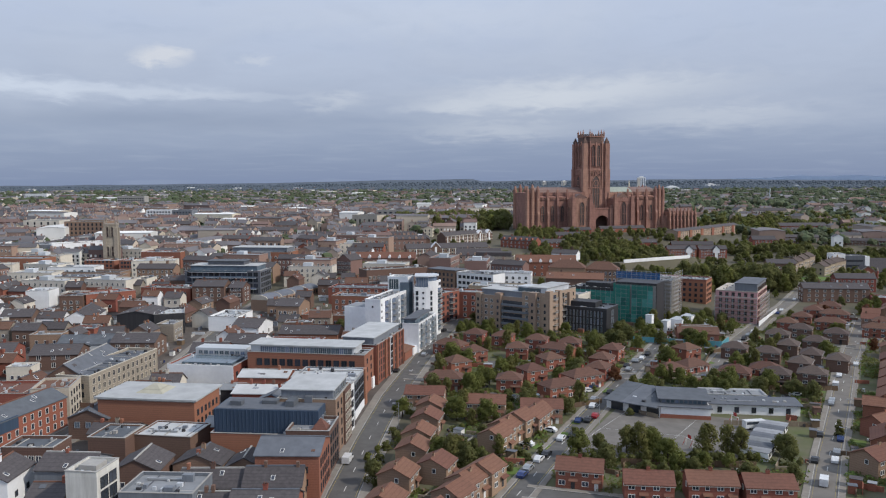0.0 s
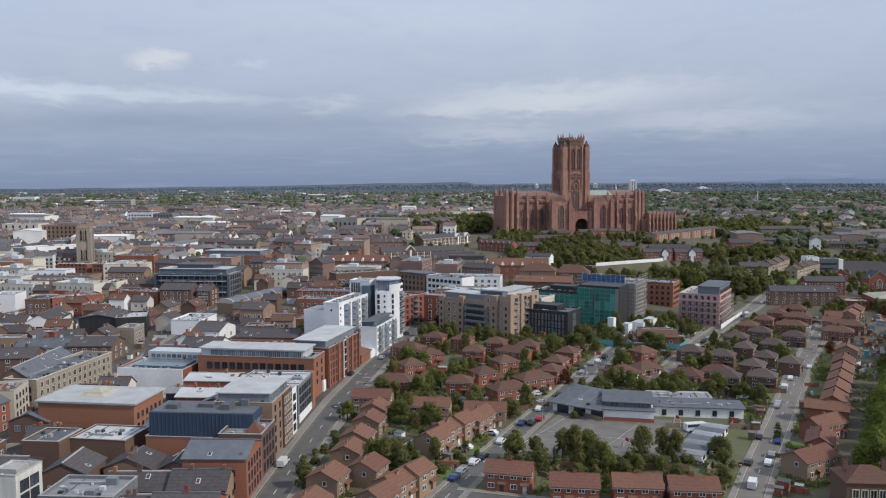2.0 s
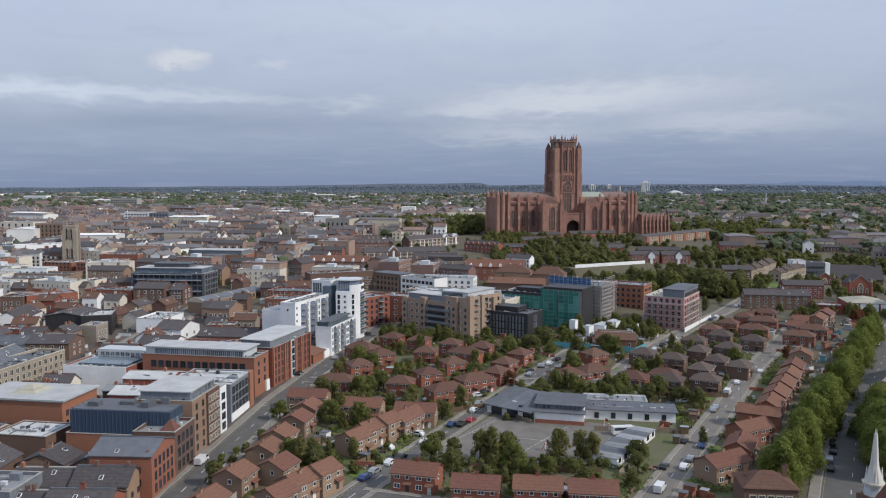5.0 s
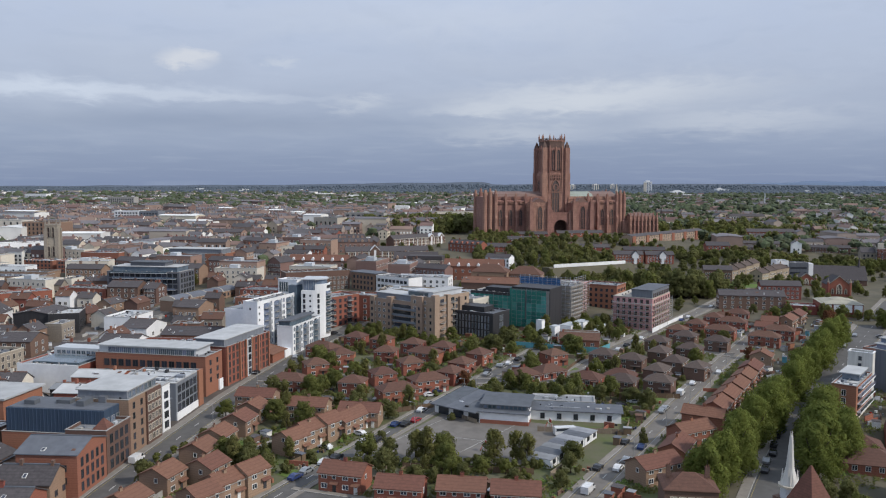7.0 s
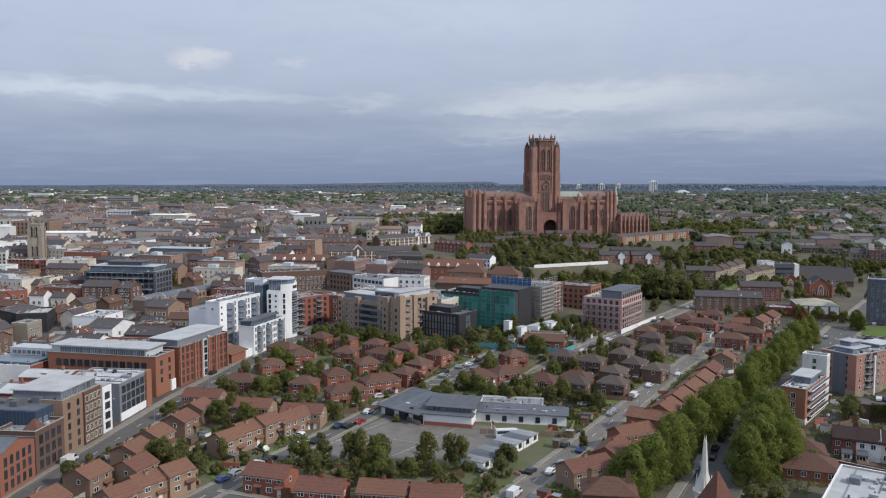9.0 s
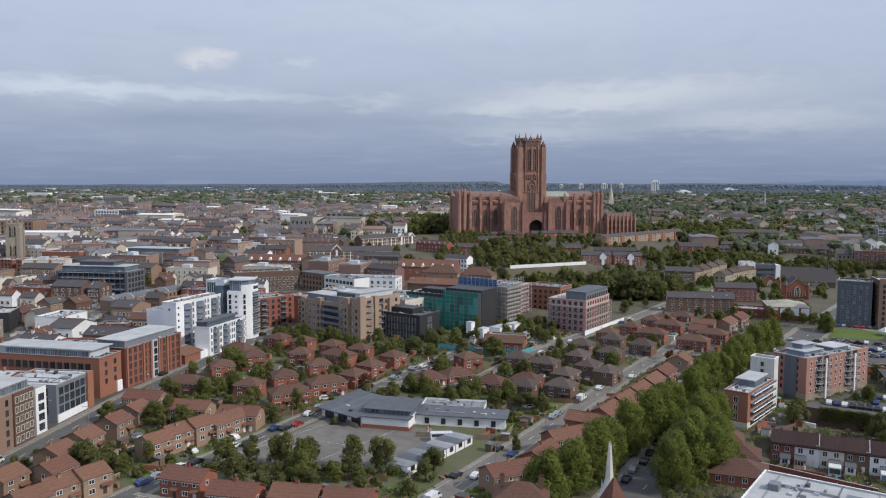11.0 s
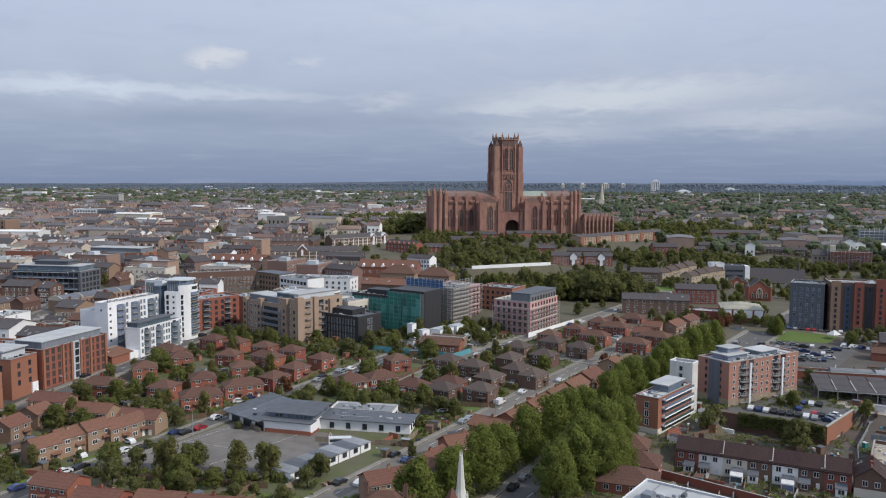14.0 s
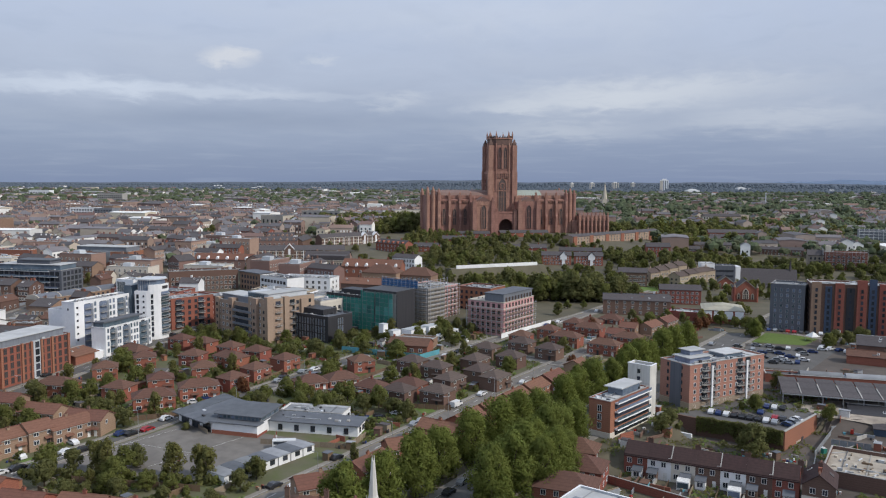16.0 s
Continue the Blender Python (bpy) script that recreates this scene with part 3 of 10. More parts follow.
def walls_geo(g, w, d, h, mat, kind="flat", rise=0.0, ridge="x", parapet=0.7, coping="concrete", sink=1.0):
    if kind == "gable" and ridge == "x":
        g.prism([(0, -sink), (d, -sink), (d, h), (d / 2, h + rise), (0, h)], "x", 0, w, mat)
    elif kind == "gable":
        g.prism([(0, -sink), (w, -sink), (w, h), (w / 2, h + rise), (0, h)], "y", 0, d, mat)
    else:
        g.box(0, 0, -sink, w, d, h, mat)
    return g


def parapet_geo(w, d, h, p, mat, coping, t=0.35):
    """One ring of wall round a flat roof, with a coping on top."""
    g = Geo()
    def loop(e, z):
        return [(e, e, z), (w - e, e, z), (w - e, d - e, z), (e, d - e, z)]
    g.v = loop(-0.02, h - 0.3) + loop(-0.02, h + p) + loop(-0.12, h + p) + loop(-0.12, h + p + 0.14) + loop(t, h + p + 0.14) + loop(t, h - 0.05)
    for r, m in ((0, mat), (4, coping), (8, coping), (12, coping), (16, mat)):
        for k in range(4):
            j = (k + 1) % 4
            g.f.append((r + k, r + j, r + 4 + j, r + 4 + k))
            g.s.append(g.slot(m))
    return g


def chimney(parent, x, y, z, mat="red_brick", w=0.6, l=1.0, h=1.4):
    g = Geo()
    g.box(x - l / 2, y - w / 2, z - 1.2, x + l / 2, y + w / 2, z + h, mat)
    g.box(x - l / 2 - 0.06, y - w / 2 - 0.06, z + h - 0.25, x + l / 2 + 0.06, y + w / 2 + 0.06, z + h, mat)
    for k in (-0.25, 0.25):
        g.taper(x + k * l, y, z + h, z + h + 0.4, 0.13, 0.10, "rust_tile", 6)
    return part("chimney", g, parent, "brick chimney with clay pots")


TAKEN = []      # spots that stand on built ground: x, y, reach


def claim(m, w, d):
    n, k = max(1, round(w / 6)), max(1, round(d / 6))
    for i in range(n):
        for j in range(k):
            p = m @ Vector((w * (i + 0.5) / n, d * (j + 0.5) / k, 0))
            TAKEN.append((p.x, p.y, 0.62 * max(w / n, d / k)))


def free(x, y, r):
    return all((x - a) ** 2 + (y - b) ** 2 > (r + c) ** 2 for a, b, c in TAKEN)


ROOFS = []               # pose, size and kind of each block's roof


def block(name, label, ax, ay, bx, by, d, h, wall="red_brick", roof="flat", rise=3.0, ridge="x", roofmat=None, wins=(), category="building", chimneys=0, parapet=0.7, plant=0, group="", coping="concrete"):
    """A building: front edge A to B on the ground, depth d to the left of AB, eaves at h. wins: put_windows arguments after the size."""
    m, w = edge_pose(ax, ay, bx, by)
    ob = thing(name, m, label, category, group)
    claim(m, w, d)
    part("wall", walls_geo(Geo(), w, d, h, wall, roof, rise, ridge, parapet, coping), ob)
    if roof == "flat" and parapet:
        part("parapet", parapet_geo(w, d, h, parapet, wall, coping), ob)
    g = Geo()
    roof_geo(g, roof, w, d, h, rise, roofmat or ("flat_grey" if roof == "flat" else "slate"), ridge=ridge)
    part("roof", g, ob)
    for side, *rest in wins:
        extra = rest.pop() if isinstance(rest[-1], dict) else {}
        put_windows(ob, side, w, d, *rest, **extra)
    for k in range(chimneys):
        s = w * (k + 0.5) / chimneys
        if ridge == "x":
            chimney(ob, s, d / 2, h + rise, wall)
        else:
            chimney(ob, w / 2, d * (k + 0.5) / chimneys, h + rise, wall)
    if ay < 480:
        ROOFS.append((m, w, d, h, roof, rise, ridge))
    rng = random.Random(int(abs(ax * 31 + ay * 17)))
    for k in range(plant):
        pw, pd = rng.uniform(1.5, 4), rng.uniform(1.2, 3)
        px, py = rng.uniform(1, max(1.1, w - 1 - pw)), rng.uniform(1, max(1.1, d - 1 - pd))
        pg = Geo().box(px, py, h, px + pw, py + pd, h + rng.uniform(0.8, 1.8), rng.choice(["pale_clad", "grey_clad", "flat_grey"]))
        part("roof_plant", pg, ob, "grey metal plant box")
    return ob, w


# ---- ground and roads ----
def make_ground():
    xs = np.concatenate([np.arange(-3500, -600, 100), np.arange(-600, 700, 50), np.arange(700, 3600, 100)])
    xs = np.unique(np.concatenate([xs, np.arange(110, 360, 5)]))
    ys = np.unique(np.concatenate([np.arange(-300, 1200, 25), np.arange(1200, 4951, 75), [390.0, 640.0], np.arange(120, 300, 4)]))
    def under(x, y):          # the sheet lies a little lower beneath the paved yards
        return 0.7 if 120 < y < 330 and 172 + (y - 120) * 0.4655 < x < 320 else 0.0
    verts = [(float(x), float(y), base_z(float(x), float(y)) - under(x, y)) for y in ys for x in xs]
    n = len(xs)
    faces = [(j * n + i, j * n + i + 1, (j + 1) * n + i + 1, (j + 1) * n + i) for j in range(len(ys) - 1) for i in range(n - 1)]
    me = bpy.data.meshes.new("ground")
    me.from_pydata(verts, [], faces)
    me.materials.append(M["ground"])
    me.materials.append(M["wood_haze"])
    # ground beyond 3000 m takes the colour tinted by haze
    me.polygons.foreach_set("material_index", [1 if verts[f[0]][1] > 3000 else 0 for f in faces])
    tagged(new("ground", me), "uneven ground of yards, earth and grass that climbs to hills", "ground", kind="structure")
    # the last ridge on the skyline, distance haze put into its pale blue
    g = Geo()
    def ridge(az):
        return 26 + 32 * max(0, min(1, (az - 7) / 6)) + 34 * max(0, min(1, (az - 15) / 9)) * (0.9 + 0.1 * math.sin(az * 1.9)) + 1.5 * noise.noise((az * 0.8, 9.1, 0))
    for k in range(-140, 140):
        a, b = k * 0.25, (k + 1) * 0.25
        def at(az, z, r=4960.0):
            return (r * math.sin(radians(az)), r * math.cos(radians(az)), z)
        g.face([at(a, 20), at(b, 20), at(b, ridge(b)), at(a, ridge(a))], "ridge_haze")
    tagged(new("backdrop", g.mesh("backdrop")), "wooded ridge on the far skyline, its pale blue a painted haze", "hills", kind="structure")


def resample(pts, step=9.0):
    out = []
    for (x0, y0), (x1, y1) in zip(pts, pts[1:]):
        n = max(1, int(math.hypot(x1 - x0, y1 - y0) / step))
        out += [(x0 + (x1 - x0) * k / n, y0 + (y1 - y0) * k / n) for k in range(n)]
    return out + [pts[-1]]


def strip(pts, off0, off1, z0, z1, mat, g):
    """A slab along a line between two offsets to its right, from z0 to z1 over the ground."""
    p = resample(pts)
    rows = []
    for i, (x, y) in enumerate(p):
        ax, ay = p[max(0, i - 1)]
        bx, by = p[min(len(p) - 1, i + 1)]
        l = math.hypot(bx - ax, by - ay)
        nx, ny = (by - ay) / l, -(bx - ax) / l
        rows.append([(x + nx * o, y + ny * o, base_z(x + nx * o, y + ny * o) + z) for o, z in ((off0, z0), (off0, z1), (off1, z1), (off1, z0))])
    for a, b in zip(rows, rows[1:]):
        g.face([a[1], a[2], b[2], b[1]], mat)
        g.face([a[0], a[1], b[1], b[0]], mat)
        g.face([a[2], a[3], b[3], b[2]], mat)


ROADS = []


def road(pts, width, lift, label, mat="asphalt", walks=(2.6, 2.6), dashes=True):
    g = Geo()
    ROADS.append((resample(pts, 4.0), width / 2 + max(walks)))
    strip(pts, -width / 2, width / 2, -0.3, 0.05 + lift, mat, g)
    ob = tagged(new("road", g.mesh("road")), label, "road", kind="structure")
    for k, (wl, s) in enumerate(zip(walks, (-1, 1))):
        if wl:
            g = Geo()
            a, b = s * width / 2, s * (width / 2 + wl)
            strip(pts, min(a, b), max(a, b), -0.3, 0.17 + lift, "paving", g)
            strip(pts, min(a, a + s * 0.2), max(a, a + s * 0.2), -0.3, 0.185 + lift, "concrete", g)
            tagged(new("pavement", g.mesh("pavement")), "grey flagged pavement with a concrete kerb beside the road", "pavement", kind="structure")
    if dashes:
        g = Geo()
        p = resample(pts, 6.0)
        for i in range(0, len(p) - 1, 2):
            (x0, y0), (x1, y1) = p[i], p[i + 1]
            x1, y1 = x0 + (x1 - x0) * 0.5, y0 + (y1 - y0) * 0.5
            strip([(x0, y0), (x1, y1)], -0.09, 0.09, 0.0, 0.062 + lift, "line_paint", g)
        for s in (-1, 1):
            strip(pts, s * (width / 2 - 0.5) - 0.04, s * (width / 2 - 0.5) + 0.04, 0.0, 0.062 + lift, "yellow", g)
        tagged(new("road_marking", g.mesh("road_marking")), "worn painted lines on the road", "road marking", kind="structure")
    return ob


def flat_patch(name, pts, mat, lift, label, category, kind="structure"):
    """A level-edged patch of surface laid on the ground."""
    g = Geo()
    n = max(6, min(90, int(max(math.dist(pts[0], pts[3]), math.dist(pts[0], pts[1])) / 3.5)))
    for i in range(n):
        for j in range(n):
            def at(u, v):
                (ax, ay), (bx, by), (cx, cy), (dx, dy) = pts
                x = (ax * (1 - u) + bx * u) * (1 - v) + (dx * (1 - u) + cx * u) * v
                y = (ay * (1 - u) + by * u) * (1 - v) + (dy * (1 - u) + cy * u) * v
                return (x, y, base_z(x, y) + lift)
            g.face([at(i / n, j / n), at((i + 1) / n, j / n), at((i + 1) / n, (j + 1) / n), at(i / n, (j + 1) / n)], mat)
    return tagged(new(name, g.mesh(name)), label, category, kind=kind)


def off_road(x, y, r=0.5):
    return all((x - a) ** 2 + (y - b) ** 2 > (w + r) ** 2 for p, w in ROADS for a, b in p if abs(x - a) < 16)


make_ground()
road([(-26, 120), (-24, 183), (-21.5, 221), (-17.5, 264), (-11.5, 303), (-3, 352), (8, 400)], 7.5, 0.0, "grey asphalt street between the flats and the estate")
road([(-8, 120), (17, 180), (30, 210), (55, 262), (74.5, 302), (95, 342)], 5.8, 0.02, "grey asphalt estate street beside the playground", walks=(1.6, 1.6))
road([(55, 120), (88, 178), (103, 206), (117, 231), (131, 256), (158, 305), (190, 358), (212, 395)], 5.8, 0.03, "pale patched asphalt street past the school", "old_asphalt", walks=(1.7, 1.7))
road([(97, 288), (127, 341), (158, 388), (190, 437), (220, 487), (252, 540)], 6.0, 0.045, "pale asphalt street beside the building site", "old_asphalt", walks=(1.8, 1.8))
road([(105, 120), (140, 190), (165, 237), (200, 295), (232, 345), (275, 410), (330, 492)], 13.0, 0.01, "wide asphalt road between two rows of plane trees")
road([(19, 182), (52, 172), (86, 168)], 6.0, 0.035, "short asphalt street in front of brick houses", dashes=False, walks=(1.8, 1.8))
road([(-14, 289), (8, 283), (22, 297), (20, 312)], 5.5, 0.04, "asphalt cul-de-sac among brick houses", dashes=False, walks=(1.5, 1.5))
road([(99, 290), (66, 288)], 5.5, 0.055, "asphalt side street in the estate", dashes=False, walks=(1.5, 1.5))
road([(176, 333), (160, 342), (146, 352)], 5.5, 0.06, "asphalt side street in the estate", dashes=False, walks=(1.5, 1.5))
road([(-122, 150), (-110, 230), (-104, 300), (-106, 380), (-100, 470)], 7.5, 0.015, "grey asphalt street between old stone buildings")
road([(280, 414), (330, 370), (380, 330)], 8.0, 0.065, "asphalt road beside the student flats")
flat_patch("playground", [(31, 204), (56, 250), (101, 234), (84, 204)], "old_asphalt", 0.09, "grey tarmac school playground with worn court lines", "playground")
flat_patch("lawn", [(265, 380), (278, 400), (300, 392), (287, 375)], "grass", 0.22, "mown green lawn beside the car park", "lawn")
flat_patch("car_park", [(250, 337), (272, 330), (297, 366), (262, 378)], "asphalt", 0.18, "grey asphalt car park full of cars", "car park")
flat_patch("lawn", [(140, 520), (260, 540), (300, 570), (150, 560)], "grass", 0.1, "rough green grass slope below a white wall", "lawn")
flat_patch("lawn", [(84, 150), (110, 150), (118, 172), (94, 172)], "grass", 0.08, "dark green mown lawn at a street corner", "lawn")
flat_patch("building_site", [(84, 346), (128, 346), (152, 384), (108, 400)], "paving", 0.07, "dusty ground of a building site", "building site")
flat_patch("estate_yard", [(-24, 150), (92, 150), (205, 380), (20, 400)], "lawn_mix", 0.035, "patchy gardens, hedges and paths of the estate", "gardens")
flat_patch("works_yard", [(-240, 120), (-30, 120), (-12, 400), (-240, 470)], "yard_mix", 0.02, "grey back yards and lanes between old buildings", "yards")
flat_patch("works_yard", [(150, 120), (330, 120), (420, 400), (285, 410)], "yard_mix", 0.14, "grey yards and waste ground behind the flats", "yards")

# ---- cathedral ----
CX, CY, CROT = 148.0, 797.0, 14.5


def lancet_mesh(w, h, frame="sandstone", mullions=1):
    """A tall pointed window facing -y: moulded stone surround, glass set back, mullions."""
    key = ("lancet", w, h, frame, mullions)
    if key in _cache:
        return _cache[key]
    def outline(hw, hh):
        r = hw * 2
        pts = [(-hw, 0), (hw, 0), (hw, hh - 1.73 * hw)]
        for k in range(1, 6):
            a = radians(60 * k / 5)
            pts.append((-hw + r * math.cos(a), hh - 1.73 * hw + r * math.sin(a)))
        for k in range(4, -1, -1):
            a = radians(60 * k / 5)
            pts.append((hw - r * math.cos(a), hh - 1.73 * hw + r * math.sin(a)))
        return pts
    g = Geo()
    inner, outer = outline(w / 2, h), outline(w / 2 + 0.45, h + 0.7)
    g.prism(inner, "y", -0.08, 0.1, "church_glass")
    for i in range(len(inner)):
        j = (i + 1) % len(inner)
        a, b, c, d = inner[i], inner[j], outer[j], outer[i]
        g.face([(a[0], -0.7, a[1]), (b[0], -0.7, b[1]), (c[0], -0.7, c[1]), (d[0], -0.7, d[1])], frame)
        g.face([(a[0], -0.7, a[1]), (b[0], -0.7, b[1]), (b[0], 0, b[1]), (a[0], 0, a[1])], frame)
        g.face([(d[0], -0.7, d[1]), (c[0], -0.7, c[1]), (c[0], 0, c[1]), (d[0], 0, d[1])], frame)
    for k in range(mullions):
        x = -w / 2 + w * (k + 1) / (mullions + 1)
        g.box(x - 0.16, -0.5, 0, x + 0.16, 0, h * 0.82, frame)
    g.box(-w / 2, -0.45, h * 0.45, w / 2, 0, h * 0.45 + 0.3, frame)
    _cache[key] = g.mesh("lancet_window")
    return _cache[key]


def pinnacle_mesh(s, h):
    key = ("pinnacle", s, h)
    if key not in _cache:
        g = Geo()
        g.box(-s / 2, -s / 2, -1.5, s / 2, s / 2, h * 0.5, "sandstone")
        g.box(-s / 2 - 0.15, -s / 2 - 0.15, h * 0.45, s / 2 + 0.15, s / 2 + 0.15, h * 0.5 + 0.1, "sandstone")
        g.taper(0, 0, h * 0.5, h, s * 0.6, 0.08, "sandstone", 4)
        _cache[key] = g.mesh("pinnacle")
    return _cache[key]


def buttress_mesh(w, p, h):
    """A stepped buttress that stands out p from the wall (towards -y)."""
    key = ("buttress", w, p, h)
    if key not in _cache:
        g = Geo()
        g.prism([(-p, -3), (0.3, -3), (0.3, h), (-p * 0.35, h), (-p * 0.45, h * 0.86), (-p * 0.7, h * 0.80), (-p * 0.75, h * 0.50), (-p, h * 0.44)], "x", -w / 2, w / 2, "sandstone")
        _cache[key] = g.mesh("buttress")
    return _cache[key]


def battlement(g, x0, x1, y, z, mat, n, t=0.6, h=1.1):
    for k in range(n):
        a = x0 + (x1 - x0) * (k + 0.2) / n
        b = x0 + (x1 - x0) * (k + 0.8) / n
        g.box(a, y - t / 2, z, b, y + t / 2, z + h, mat)


def make_cathedral():
    ob = thing("cathedral", pose(CX, CY, 27.0, 0, 0, CROT) @ Matrix.Diagonal((0.9, 0.88, 1.0, 1.0)), "huge red sandstone Gothic cathedral with a square central tower", "cathedral")
    S = "sandstone"
    # long vessel, two halves
    for name, x0, x1 in (("nave", -72, -14), ("choir", 14, 74)):
        g = Geo().box(x0, -17, -4, x1, 17, 35.5, S)
        g.box(x0, -17.5, 33.4, x1, 17.5, 34.2, S)
        battlement(g, x0, x1, -16.8, 35.5, S, 30, 0.6, 0.9)
        battlement(g, x0, x1, 16.8, 35.5, S, 30, 0.6, 0.9)
        part(name, g, ob)
    for name, x0, x1, mat, lab in (("nave_roof", -70, -13, "old_copper", "brown weathered metal roof"), ("choir_roof", 13, 44, "copper", "pale green copper roof"), ("chancel_roof", 44, 72, "old_copper", "brown weathered metal roof")):
        g = Geo().prism([(-15.0, 35.5), (15.0, 35.5), (10.0, 38.6), (0, 41.0), (-10.0, 38.6)], "x", x0, x1, mat)
        part(name, g, ob, lab)
    # end blocks with clustered turrets
    for name, x0, x1, top in (("west_block", -82, -70, 40), ("east_block", 70, 79, 39)):
        g = Geo().box(x0, -19, -4, x1, 19, top - 4, S)
        battlement(g, x0, x1, -18.8, top - 4, S, 6)
        part(name, g, ob)
        for x in (x0, (x0 + x1) / 2, x1):
            for y in (-19.2, 19.2):
                h = top + (3.5 if x == (x0 + x1) / 2 else 2.0)
                g = Geo()
                g.taper(0, 0, -4, h - 4, 2.5, 2.1, S, 8)
                g.taper(0, 0, h - 4, h - 3.4, 2.5, 2.5, S, 8)
                g.taper(0, 0, h - 3.4, h + 0.5, 1.8, 0.7, S, 8)
                part("turret", g, ob, at=pose(x, y, 0))
    # aisles, bay by bay
    for x0, x1, bays in ((-70, -36, 3), (36, 70, 3)):
        g = Geo().box(x0, -19.5, -4, x1, -16.8, 32, S)
        g.prism([(-19.5, 32), (-16.8, 32), (-16.8, 33)], "x", x0, x1, S)
        part("aisle", g, ob)
        part("aisle", Geo().box(x0, 16.8, -4, x1, 19.5, 32, S), ob)
        for k in range(bays + 1):
            x = x0 + (x1 - x0) * k / bays
            part("buttress", buttress_mesh(2.4, 3.6, 36.0), ob, at=pose(x, -19.5, 0))
            part("pinnacle", pinnacle_mesh(1.7, 3.4), ob, at=pose(x, -19.6, 36.5))
        for k in range(bays):
            x = x0 + (x1 - x0) * (k + 0.5) / bays
            part("lancet_window", lancet_mesh(3.4, 15.5), ob, at=pose(x, -19.5, 8.0))
            for q in (-3, -1.5, 0, 1.5, 3):
                part("clerestory_window", lancet_mesh(0.8, 2.4, mullions=0), ob, at=pose(x + q, -19.55, 28.6))
    # twin transepts with tall windows
    for x0, x1 in ((-36, -13), (13, 36)):
        g = Geo().box(x0, -33, -4, x1, 33, 30, S)
        g.box(x0 - 0.4, -33.4, 27.2, x1 + 0.4, 33.4, 28.0, S)
        for y in (-32.8, 32.8):
            battlement(g, x0, x1, y, 30, S, 10)
        part("transept", g, ob)
        part("transept_roof", Geo().prism([(x0 + 2, 30.1), (x1 - 2, 30.1), ((x0 + x1) / 2, 35)], "y", -30, 30, "old_copper"), ob, "brown weathered metal roof")
        for x in (x0 + 1.6, x1 - 1.6):
            g = Geo().box(-2.2, -2.4, -4, 2.2, 2, 26, S).box(-1.7, -1.6, 26, 1.7, 2, 31.5, S)
            part("corner_pier", g, ob, at=pose(x, -33.2, 0))
            part("pinnacle", pinnacle_mesh(1.9, 4.0), ob, at=pose(x, -33.0, 32))
        part("lancet_window", lancet_mesh(5.2, 22.0, mullions=2), ob, at=pose((x0 + x1) / 2, -33.0, 5.0))
        for q in (-3.2, 0, 3.2):
            part("niche", lancet_mesh(1.2, 3.2, mullions=0), ob, at=pose((x0 + x1) / 2 + q, -33.05, 0.2))
        for s, x in ((-90, x0), (90, x1)):
            part("lancet_window", lancet_mesh(3.0, 15.5), ob, at=pose(x, -26.0, 7.0, 0, 0, s))
    # porch between the transepts
    g = Geo()
    R, H = 7.4, 9.0
    arch = [(-13, -4), (-R, -4)] + [(-R * math.cos(math.pi * k / 14), H - 1.5 + R * 0.85 * math.sin(math.pi * k / 14)) for k in range(15)] + [(R, -4), (13, -4), (13, 19.5), (-13, 19.5)]
    g.prism(arch, "y", -31.5, -27.5, S)
    # back wall in the dark stone, deepening the shade of the recess by colour
    g.box(-13, -18.5, -4, 13, -14, 19.5, "sandstone_dark")
    g.box(-13, -27.5, 15.8, 13, -18.5, 19.5, S)
    g.box(-13, -31.9, 19.5, 13, -14, 20.3, S)
    battlement(g, -13, 13, -31.5, 20.3, S, 12)
    part("porch", g, ob, "arched entrance porch")
    for x in (-10.2, 10.2):
        part("porch_pier", Geo().box(-1.6, -1.5, -4, 1.6, 1, 21, S).box(-1.1, -1.0, 21, 1.1, 1, 23.5, S), ob, at=pose(x, -31.6, 0))
    for k in (-5, 0, 5):
        part("porch_door", Geo().box(-1.6, -0.4, 0, 1.6, 0.1, 5.5, "timber"), ob, at=pose(k, -18.6, -1.5))
    # central tower in stages
    a = 14.2
    g = Geo().box(-a, -a, 0, a, a, 59, S)
    for z in (40.0, 57.5):
        g.box(-a - 0.5, -a - 0.5, z, a + 0.5, a + 0.5, z + 1.0, S)
    part("tower", g, ob)
    b = 13.5
    g = Geo().box(-b, -b, 59, b, b, 84, S)
    g.box(-b - 0.4, -b - 0.4, 60.5, b + 0.4, b + 0.4, 61.2, S)
    part("belfry", g, ob)
    c = 12.4
    g = Geo()
    oct_ = [(-c, -c * 0.55), (-c * 0.55, -c), (c * 0.55, -c), (c, -c * 0.55), (c, c * 0.55), (c * 0.55, c), (-c * 0.55, c), (-c, c * 0.55)]
    g.prism(oct_, "z", 84, 91.5, "sandstone_dark")
    g.prism([(p[0] * 1.05, p[1] * 1.05) for p in oct_], "z", 90.2, 91.2, S)
    for i in range(8):
        (x0, y0), (x1, y1) = oct_[i], oct_[(i + 1) % 8]
        for k in range(5):
            t = (k + 0.5) / 5
            x, y = x0 + (x1 - x0) * t, y0 + (y1 - y0) * t
            g.box(x - 0.45, y - 0.45, 91.5, x + 0.45, y + 0.45, 93.2, "sandstone_dark")
    part("lantern", g, ob, "octagonal parapet stage of the tower")
    for p in oct_:
        part("pinnacle", pinnacle_mesh(1.3, 6.5), ob, at=pose(p[0], p[1], 91.5))
    # corner buttresses of the tower with set-offs
    for sx in (-1, 1):
        for sy in (-1, 1):
            g = Geo()
